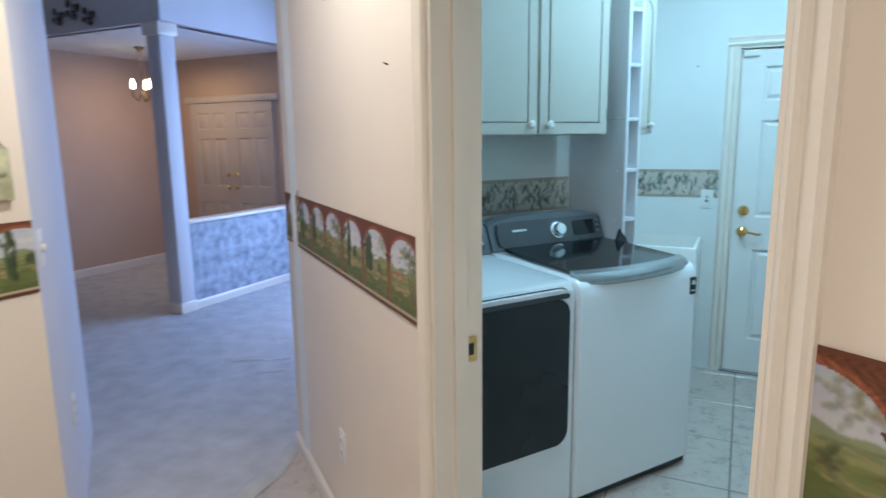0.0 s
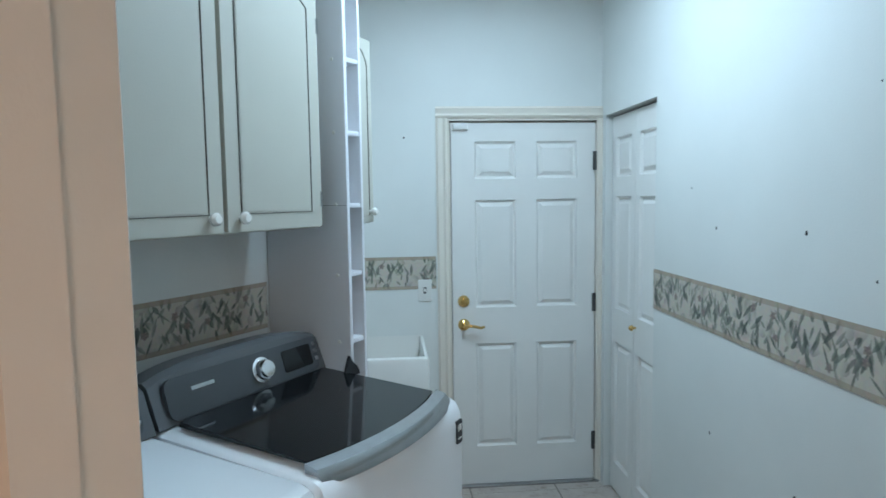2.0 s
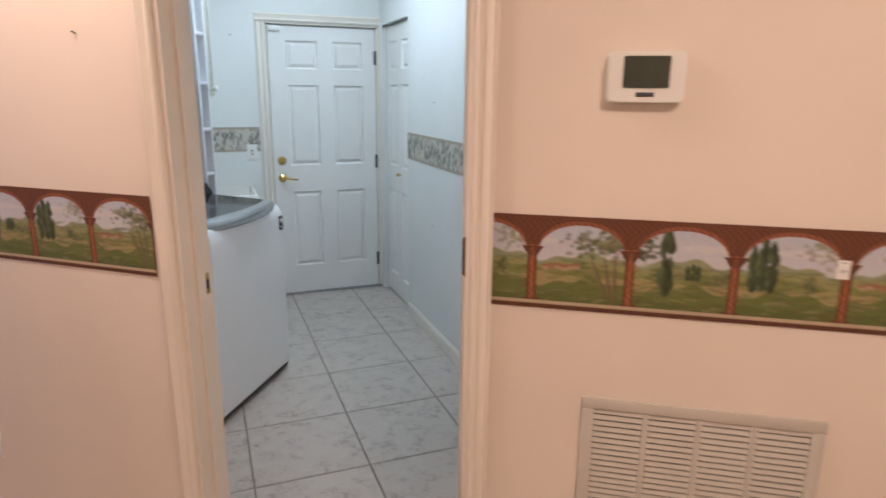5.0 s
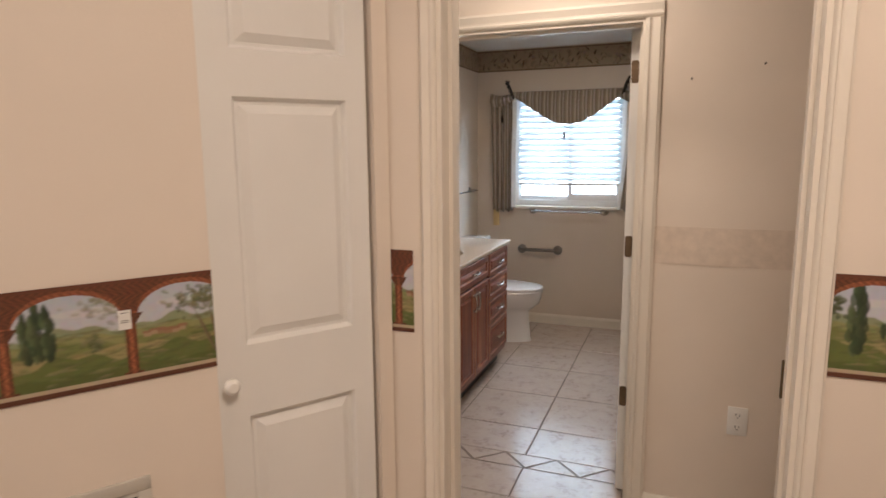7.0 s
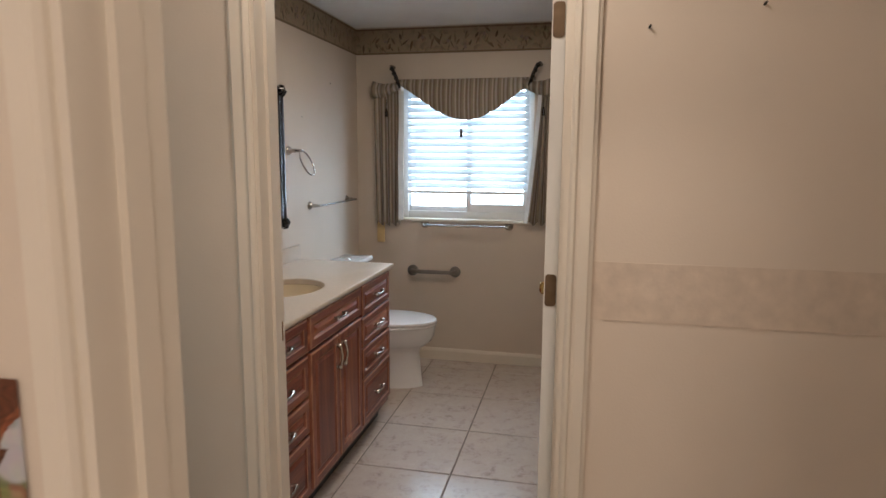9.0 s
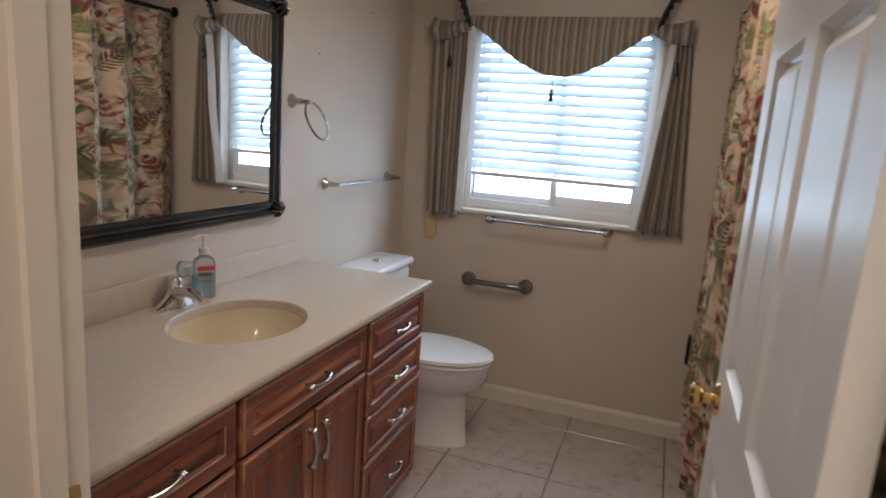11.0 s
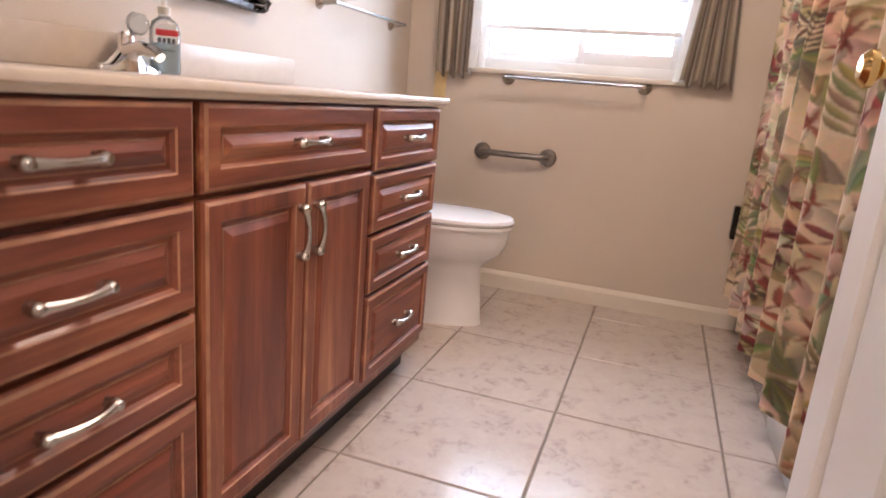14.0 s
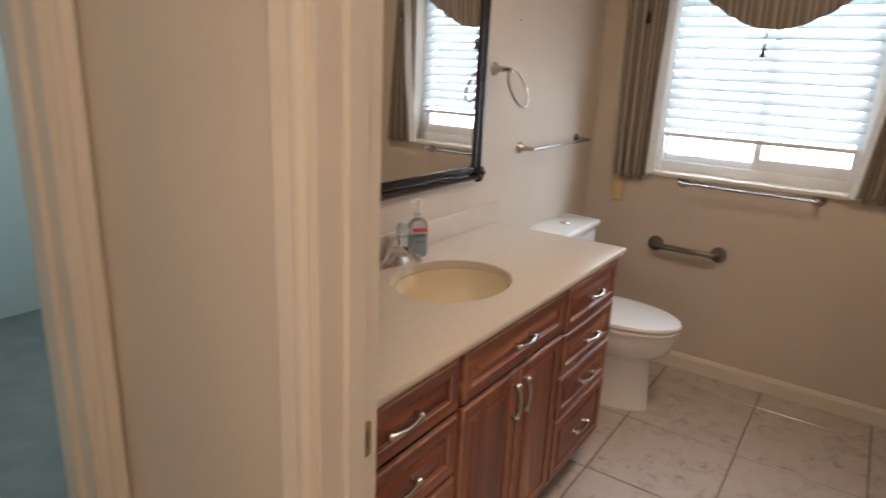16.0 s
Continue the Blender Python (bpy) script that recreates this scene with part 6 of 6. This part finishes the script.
def tropical(w, h, seed=5):
    """Cream cloth with olive leaf sprays, dark feathers and lilies with burgundy hearts."""
    rng = random.Random(seed)
    X, Z, img = canvas(w, h, 0.0030, (0.72, 0.56, 0.40))

    def spots(step):
        out = [((i + rng.uniform(0.05, 0.95)) * step, (j + rng.uniform(0.05, 0.95)) * step) for i in range(int(w / step) + 1) for j in range(int(h / step) + 1)]
        rng.shuffle(out)
        return out
    for x, z in spots(0.13):
        blade(img, X, Z, x, z, rng.uniform(0.12, 0.22), rng.uniform(0.03, 0.06), rng.uniform(0, 6.3), rng.choice(((0.66, 0.48, 0.28), (0.76, 0.66, 0.52), (0.60, 0.45, 0.24))), 0.5)
    olives = ((0.27, 0.215, 0.095), (0.33, 0.27, 0.14), (0.20, 0.165, 0.075), (0.40, 0.31, 0.155))
    greens = ((0.17, 0.165, 0.075), (0.22, 0.215, 0.11), (0.13, 0.13, 0.06), (0.28, 0.285, 0.18))
    darks = ((0.085, 0.05, 0.035), (0.11, 0.07, 0.045), (0.12, 0.03, 0.03))
    reds = ((0.25, 0.05, 0.04), (0.32, 0.085, 0.06), (0.20, 0.035, 0.035))

    def spray(x, z, n, l0, l1, w0, w1, gap, tone, alpha):
        a0 = rng.uniform(0, 6.3)
        for q in range(n):
            blade(img, X, Z, x, z, rng.uniform(l0, l1), rng.uniform(w0, w1), a0 + (q - n / 2) * gap + rng.uniform(-0.08, 0.08), tuple(c * rng.uniform(0.7, 1.4) for c in tone), alpha)
    for x, z in spots(0.20):
        spray(x, z, 7, 0.10, 0.18, 0.009, 0.018, 0.30, rng.choice(olives), 0.8)
    for x, z in spots(0.24):
        frond(img, X, Z, x, z, rng.uniform(0, 6.3), rng.uniform(0.16, 0.26), rng.uniform(0.08, 0.12), rng.uniform(0.006, 0.010), rng.choice(olives), rng, 11, rng.uniform(-0.7, 0.7))
    for x, z in spots(0.22):
        spray(x, z, 8, 0.08, 0.15, 0.008, 0.014, 0.30, rng.choice(greens), 0.9)
    for x, z in spots(0.36):
        frond(img, X, Z, x, z, rng.uniform(0, 6.3), rng.uniform(0.12, 0.18), rng.uniform(0.05, 0.08), 0.005, rng.choice(darks), rng, 9, rng.uniform(-0.6, 0.6))
    for x, z in spots(0.26):
        frond(img, X, Z, x, z, rng.uniform(0, 6.3), rng.uniform(0.09, 0.13), rng.uniform(0.07, 0.095), rng.uniform(0.009, 0.013), rng.choice(reds), rng, 4, rng.uniform(-0.4, 0.4))
    for x, z in spots(0.150):
        a0 = rng.uniform(0, 6.3)
        pale = rng.choice(((0.72, 0.52, 0.36), (0.70, 0.47, 0.31), (0.75, 0.60, 0.47), (0.73, 0.55, 0.40)))
        for q in range(6):
            blade(img, X, Z, x, z, rng.uniform(0.055, 0.095), rng.uniform(0.015, 0.023), a0 + q * 1.05 + rng.uniform(-0.15, 0.15), tuple(c * rng.uniform(0.85, 1.1) for c in pale), 0.92)
        for q in range(11):
            blade(img, X, Z, x, z, rng.uniform(0.020, 0.052), rng.uniform(0.003, 0.0055), a0 + rng.uniform(-2.4, 2.4), rng.choice(reds), 0.85)
    P = np.pad(img, ((1, 1), (1, 1), (0, 0)), mode="edge")
    img[:] = (P[:-2, 1:-1] + P[2:, 1:-1] + P[1:-1, :-2] + P[1:-1, 2:] + 3 * img) / 7
    return img


CW, CH = 3.1, 1.86
pimg = tropical(CW / 1.06, CH / 1.06)
ny, nx = pimg.shape[:2]
S, T = np.meshgrid(np.linspace(0, 1, nx), np.linspace(0, 1, ny))
arc = S * 66 + 2.0 * np.sin(S * 9)
fold = np.sin(arc + 0.5 * np.sin(arc))
free = np.clip((S - 0.34) / 0.10, 0, 1) ** 2 * (3 - 2 * np.clip((S - 0.34) / 0.10, 0, 1))
amp = 0.020 + 0.026 * free + 0.006 * (1 - T)
V = np.stack([XD + 0.125 + (XE - XD - 0.155) * S + 0.010 * np.sin(2 * arc), 0.108 + amp * fold + 0.006 * np.sin(S * 130 + T * 3), 0.185 + 1.785 * T + 0.006 * np.sin(arc) * (1 - T)], -1)
scu = thing("shower_curtain", Matrix(), "tropical print shower curtain with green fronds and burgundy flowers", "shower curtain")
printed_mesh("cloth", V, pimg, M_CLOTH, scu)
for k in range(12):
    x = XD + 0.16 + (XE - XD - 0.22) * k / 11
    part("ring", tube(B(), [(x, 0.115 + 0.02 * math.cos(2 * math.pi * q / 14), 1.979 + 0.022 * math.sin(2 * math.pi * q / 14)) for q in range(14)], 0.002, 6, True), M_STEEL, scu)
tk = thing("curtain_holdback", facing_x(XE, 0.150, 0.40), "small dark holder on the wall by the curtain", "holder")
part("cup", rounded_panel(B(), -0.012, 0.020, 0.0, 0.14, -0.040, 0.0, 0.008), M_EBONY, tk)

# bath door, open against the curtain
bdo = thing("bath_door", Matrix.Translation((2.858, 0.175, 0.012)), "white six-panel bath door standing open with a brass knob", "door")
part("leaf", leaf_mesh(0.744, 1.955, 0.035, [(a, b, c, d) for a, b in ((0.095, 0.330), (0.415, 0.650)) for c, d in ((0.22, 0.856), (1.022, 1.560), (1.665, 1.86))]), M_DOOR, bdo, "white six-panel leaf", 0)
for z in (0.39, 1.045, 1.75):
    hl = part("hinge_leaf", rounded_panel(B(), 0.002, 0.032, z, z + 0.088, -0.003, 0.0, 0.009), M_BRONZE, bdo, "dark bronze hinge leaf")
    hl.matrix_local = SWAP
for ys, y in ((1, 0.035), (-1, 0.0)):
    part("door_handle", lathe(B(), [(0, 0.053), (0.016, 0.051), (0.025, 0.043), (0.024, 0.034), (0.012, 0.026), (0.010, 0.012), (0.028, 0.007), (0.032, 0.0)], Matrix.Translation((0.686, y, 0.950)) @ Matrix.Rotation(radians(-90 if ys > 0 else 90), 4, 'X'), 22), M_BRASS, bdo, "brass knob")
for x, z in ((4.955, 1.905), (4.53, 1.675)):
    o = part("nail_hole", lathe(B(), [(0, 0.003), (0.003, 0.002), (0.004, 0)], Matrix.Translation((x, YL, z)) @ Matrix.Rotation(radians(90), 4, 'X'), 8), M_DARKHOLE)
    tagged(o, "small dark nail hole in the bath wall", "nail hole", "nail holes in the bath wall")

# ---- entry ----
M_PAPERBLUE = material("mottled_paper", (0.42, 0.45, 0.50), 0.8, vary=0.3, scale=11, second=(0.20, 0.22, 0.26))
co_ = thing("entry_column", Matrix.Translation((-3.975, 4.49, 0)), "square white column at the end of the half wall", "column")
boxpart("shaft", M_LIVING, co_, -0.075, 0.075, -0.075, 0.075, 0.0, 2.44, 0.006)
boxpart("base", M_TRIM, co_, -0.087, 0.087, -0.087, 0.087, 0.006, 0.10, 0.006)
boxpart("capital", M_TRIM, co_, -0.095, 0.095, -0.095, 0.095, 2.33, 2.44, 0.008)
wall("wall_half", (-3.93, 4.566), (-3.93, 6.3), 0.10, 0.77, M_PAPERBLUE, M_PAPERBLUE, label="half wall with mottled blue-grey paper")
cap = thing("half_wall_cap", Matrix.Translation((-3.98, 4.57, 0.772)), "pale painted cap on the half wall", "trim")
boxpart("board", M_TRIM, cap, -0.08, 0.08, 0, 1.72, 0, 0.03, 0.006)
base_board("baseboard_half_wall", (-3.93, 4.58), (-3.93, 6.3), "pale baseboard under the mottled paper", 0.08)
M_TANDOOR = material("tan_door_paint", (0.52, 0.44, 0.38), 0.45, vary=0.05, scale=4)
dd = thing("double_door", Matrix.Translation((-5.62, 6.29, 0.01)), "tan double entry door with panels and brass knobs", "door")
for k in (0, 1):
    pn = [(k * 0.625 + a * 0.8, k * 0.625 + b * 0.8, c * 0.97, d * 0.97) for a, b, c, d in SIX]
    bm = B()
    panelled(bm, k * 0.625, k * 0.625 + 0.62, 0, 1.91, -0.03, -1, pn)
    box(bm, k * 0.625, k * 0.625 + 0.62, -0.019, 0.0, 0, 1.91)
    part("leaf", bm, M_TANDOOR, dd)
    for z in (0.93, 1.08):
        knob(dd, 0.56 + k * 0.125, -0.03, z, M_BRASS, 0.026)
boxpart("frame", M_TANDOOR, dd, -0.08, 1.325, -0.035, 0.0, 1.915, 1.99, 0.004)
M_BULB = bpy.data.materials.new("lamp_glow")
M_BULB.use_nodes = True
M_BULB.node_tree.nodes["Principled BSDF"].inputs["Emission Color"].default_value = (1.0, 0.72, 0.42, 1)
M_BULB.node_tree.nodes["Principled BSDF"].inputs["Emission Strength"].default_value = 22
ch = thing("entry_pendant", Matrix.Translation((-5.25, 5.32, 0)), "small antique brass pendant lamp, lit", "lamp")
part("canopy", lathe(B(), [(0.05, 2.44), (0.05, 2.43), (0.012, 2.40), (0.006, 2.39)], Matrix(), 16), M_OLDBRASS, ch)
part("stem", tube(B(), [(0, 0, 2.40), (0, 0, 2.12)], 0.006, 8), M_OLDBRASS, ch)
for k in range(3):
    a = 2 * math.pi * k / 3
    part("arm", tube(B(), [(0, 0, 2.0), (0.05 * math.cos(a), 0.05 * math.sin(a), 1.90), (0.10 * math.cos(a), 0.10 * math.sin(a), 1.95), (0.09 * math.cos(a), 0.09 * math.sin(a), 2.02)], 0.008, 8), M_OLDBRASS, ch)
    part("bulb", lathe(B(), [(0, 2.02), (0.018, 2.03), (0.022, 2.06), (0.012, 2.10), (0, 2.125)], Matrix.Translation((0.09 * math.cos(a), 0.09 * math.sin(a), 0)), 12), M_BULB, ch, "glowing bulb")
for x, z, s in ((-5.12, 2.56, 0.11), (-4.92, 2.60, 0.13), (-4.72, 2.53, 0.11)):
    bf = B()
    for sd in (-1, 1):
        for (a, b, c) in ((0.5, 0.55, 0.30), (0.42, -0.35, 0.24)):
            pts = [(0, 0.0, 0.0)] + [(sd * s * (a + c * math.cos(radians(t)) * 0.7), -0.02, s * (b * 0.7 + c * math.sin(radians(t)))) for t in range(0, 360, 40)]
            f = [bf.verts.new((p[0], -0.012 + p[1], p[2])) for p in pts[1:]]
            g = [bf.verts.new((p[0], -0.018 + p[1], p[2])) for p in pts[1:]]
            bf.faces.new(f)
            bf.faces.new(g)
            for i in range(len(f)):
                bf.faces.new((f[i], f[(i + 1) % len(f)], g[(i + 1) % len(f)], g[i]))
    tube(bf, [(0, -0.03, -s * 0.5), (0, -0.034, 0), (0, -0.03, s * 0.5)], s * 0.07, 8)
    tube(bf, [(0, 0.0, 0), (0, -0.034, 0)], 0.01, 6)
    o = part("metal_butterfly", bf, M_EBONY)
    o.matrix_world = Matrix.Translation((x, 4.44, z)) @ Matrix.Rotation(radians(20), 4, 'Y')
    tagged(o, "dark metal butterfly ornament on the soffit", "wall ornament", "butterflies on the soffit")
M_PLAQUE = material("aged_green_plaster", (0.48, 0.47, 0.30), 0.7, vary=0.3, scale=30, bump=0.4, bump_scale=60)
pl = thing("hanging_plaque", Matrix.Translation((pe.x, 1.62, 1.315)) @ Matrix.Rotation(radians(90), 4, 'Z'), "pale green relief plaque hung on a cord", "plaque")
boxpart("tile", M_PLAQUE, pl, 0, 0.15, -0.022, -0.002, 0, 0.15, 0.006)
bm = B()
for k in range(5):
    lathe(bm, [(0, 0.012), (0.016, 0.006), (0.022, 0)], Matrix.Translation((0.03 + 0.022 * k, -0.021, 0.06 + 0.03 * math.sin(k * 2.1))) @ Matrix.Rotation(radians(90), 4, 'X'), 10)
part("relief", bm, M_PLAQUE, pl)
part("cord", tube(B(), [(0.01, -0.01, 0.15), (0.075, -0.006, 0.235), (0.14, -0.01, 0.15)], 0.003, 6), M_OLDBRASS, pl)

for k, (x0, y0, x1, y1, wd, hg) in enumerate(((-1.36, 2.30, -1.50, 3.02, 0.055, 0.032), (-2.62, 3.70, -2.15, 4.02, 0.06, 0.022), (-2.60, 3.40, -2.10, 3.75, 0.05, 0.014))):
    m, n = along((x0, y0), (x1, y1))
    bm = B()
    rows = []
    for i in range(21):
        f = i / 20
        h = hg * (0.55 + 0.45 * math.sin(f * 7 + k)) * math.sin(math.pi * min(1, f * 1.0 + 0.02)) ** 0.6 + 0.002
        rows.append([bm.verts.new((n * f, wd * q + 0.012 * math.sin(f * 9 + k), 0.004 + h * math.exp(-4.5 * q * q))) for q in (-1, -0.6, -0.3, 0, 0.3, 0.6, 1)])
    for a, b in zip(rows, rows[1:]):
        for q in range(6):
            bm.faces.new((a[q], a[q + 1], b[q + 1], b[q]))
    o = part("carpet_wrinkle", bm, M_CARPET, bpy.data.objects["floor_carpet"], smooth=2)
    o.matrix_world = m

# ---- tiled floors ----
M_TILE = bpy.data.materials.new("marbled_tile")
M_TILE.use_nodes = True
nt = M_TILE.node_tree
tbs = nt.nodes["Principled BSDF"]
tbs.inputs["Roughness"].default_value = 0.2
tco = nt.nodes.new("ShaderNodeTexCoord")
toi = nt.nodes.new("ShaderNodeObjectInfo")
tad = nt.nodes.new("ShaderNodeVectorMath")
tad.operation = 'MULTIPLY_ADD'
tad.inputs[1].default_value = (23.0, 31.0, 17.0)
nt.links.new(toi.outputs["Random"], tad.inputs[0])
nt.links.new(tco.outputs["Object"], tad.inputs[2])
tn = nt.nodes.new("ShaderNodeTexNoise")
tn.inputs["Scale"].default_value = 13.0
tn.inputs["Detail"].default_value = 4
tn.inputs["Distortion"].default_value = 0.5
nt.links.new(tad.outputs[0], tn.inputs["Vector"])
tn2 = nt.nodes.new("ShaderNodeTexNoise")
tn2.inputs["Scale"].default_value = 34.0
tn2.inputs["Detail"].default_value = 6
tn2.inputs["Distortion"].default_value = 0.8
nt.links.new(tad.outputs[0], tn2.inputs["Vector"])


def soft_mask(a, lo, hi):
    r = nt.nodes.new("ShaderNodeMapRange")
    r.interpolation_type = 'SMOOTHSTEP'
    r.inputs["From Min"].default_value = lo
    r.inputs["From Max"].default_value = hi
    nt.links.new(a, r.inputs["Value"])
    return r.outputs["Result"]


def mix_color(fac, a, b):
    m = nt.nodes.new("ShaderNodeMix")
    m.data_type = 'RGBA'
    nt.links.new(fac, m.inputs["Factor"])
    for sock, c in (("A", a), ("B", b)):
        if isinstance(c, tuple):
            m.inputs[sock].default_value = (*c, 1)
        else:
            nt.links.new(c, m.inputs[sock])
    return m.outputs["Result"]


smudge = nt.nodes.new("ShaderNodeMath")
smudge.operation = 'MULTIPLY'
nt.links.new(soft_mask(tn.outputs["Fac"], 0.40, 0.68), smudge.inputs[0])
nt.links.new(soft_mask(tn2.outputs["Fac"], 0.38, 0.72), smudge.inputs[1])
tile_base = mix_color(soft_mask(tn2.outputs["Fac"], 0.25, 0.75), (0.475, 0.41, 0.36), (0.505, 0.44, 0.39))
nt.links.new(mix_color(smudge.outputs[0], tile_base, (0.33, 0.272, 0.237)), tbs.inputs["Base Color"])
tmr = nt.nodes.new("ShaderNodeMapRange")
tmr.inputs["To Min"].default_value = 0.15
tmr.inputs["To Max"].default_value = 0.24
nt.links.new(tn.outputs["Fac"], tmr.inputs["Value"])
nt.links.new(tmr.outputs["Result"], tbs.inputs["Roughness"])

fl = slab("floor", [(-1.43, -2.3), (2.9, -2.3), (2.9, 1.62), (2.0, 1.62), (2.0, 5.0), (-1.9, 5.0), (-1.43, 3.0)], -0.06, -0.0035, M_GROUT, "beige marbled tile floor with dark grout through hall and laundry", "floor")
fb_ = slab("floor_bath", [(2.9, -0.8), (5.5, -0.8), (5.5, 1.8), (2.9, 1.8)], -0.06, -0.0035, M_GROUT, "beige marbled tile floor of the bath with a zigzag threshold row", "floor")


def tile_mesh(w, d):
    bm = B()
    box(bm, 0, w, 0, d, -0.02, 0.0)
    es = [e for e in bm.edges if all(v.co.z > -0.001 for v in e.verts)]
    bmesh.ops.bevel(bm, geom=es, offset=0.0025, segments=1, affect='EDGES')
    me = bpy.data.meshes.new("tile")
    bm.to_mesh(me)
    bm.free()
    me.materials.append(M_TILE)
    return me


G = 0.006
full = tile_mesh(0.468 - G, 0.468 - G)
for i in range(-4, 6):
    for j in range(-14, 2):
        x, y = 0.44 + 0.468 * i, 4.318 + 0.468 * j
        if (x > 1.5 and y < 1.7) or x < -1.45 or (y > 1.7 and x > 1.6) or (x < -1.0 and y > 3.2):
            continue
        o = new("tile", full)
        o.parent = fl
        o.location = (x + G / 2, y + G / 2, 0)
for w_, x, y0 in ((2.182 - 1.847, 1.847, 0.18), (0.468, 2.182, 0.412), (2.912 - 2.65, 2.65, 0.642)):
    row_t = tile_mesh(w_ - G, 0.468 - G)
    for j in range(-6, 3):
        o = new("tile", row_t)
        o.parent = fl
        o.location = (x + G / 2, y0 + 0.468 * j + G / 2, 0)
bx, by = 0.475, 0.462
fullb = tile_mesh(bx - G, by - G)
cutb = tile_mesh(3.347 - 3.040 - G, by - G)
for j in range(-3, 3):
    y = 0.66 + by * j
    for i in range(0, 5):
        o = new("tile", fullb)
        o.parent = fb_
        o.location = (3.347 + bx * i + G / 2, y + G / 2, 0)
    o = new("tile", cutb)
    o.parent = fb_
    o.location = (3.040 + G / 2, y + G / 2, 0)
# zigzag row in the doorway
g2 = 0.0045
for k in range(-6, 5):
    y0 = 0.632 + 0.257 * k
    for up in (0, 1):
        bm = B()
        a, b, c = ((3.040 - g2, y0 - 0.1285 + g2 * 3), (3.040 - g2, y0 + 0.1285 - g2 * 3), (2.912 + g2 * 2, y0)) if up else ((2.912 + g2, y0 + g2 * 3), (2.912 + g2, y0 + 0.257 - g2 * 3), (3.040 - g2 * 2, y0 + 0.1285))
        lo = [bm.verts.new((p[0], p[1], -0.02)) for p in (a, b, c)]
        hi3 = [bm.verts.new((p[0], p[1], 0.0)) for p in (a, b, c)]
        bm.faces.new(hi3)
        bm.faces.new(lo)
        for i in range(3):
            bm.faces.new((lo[i], lo[(i + 1) % 3], hi3[(i + 1) % 3], hi3[i]))
        part("tile", bm, M_TILE, fb_, smooth=0)
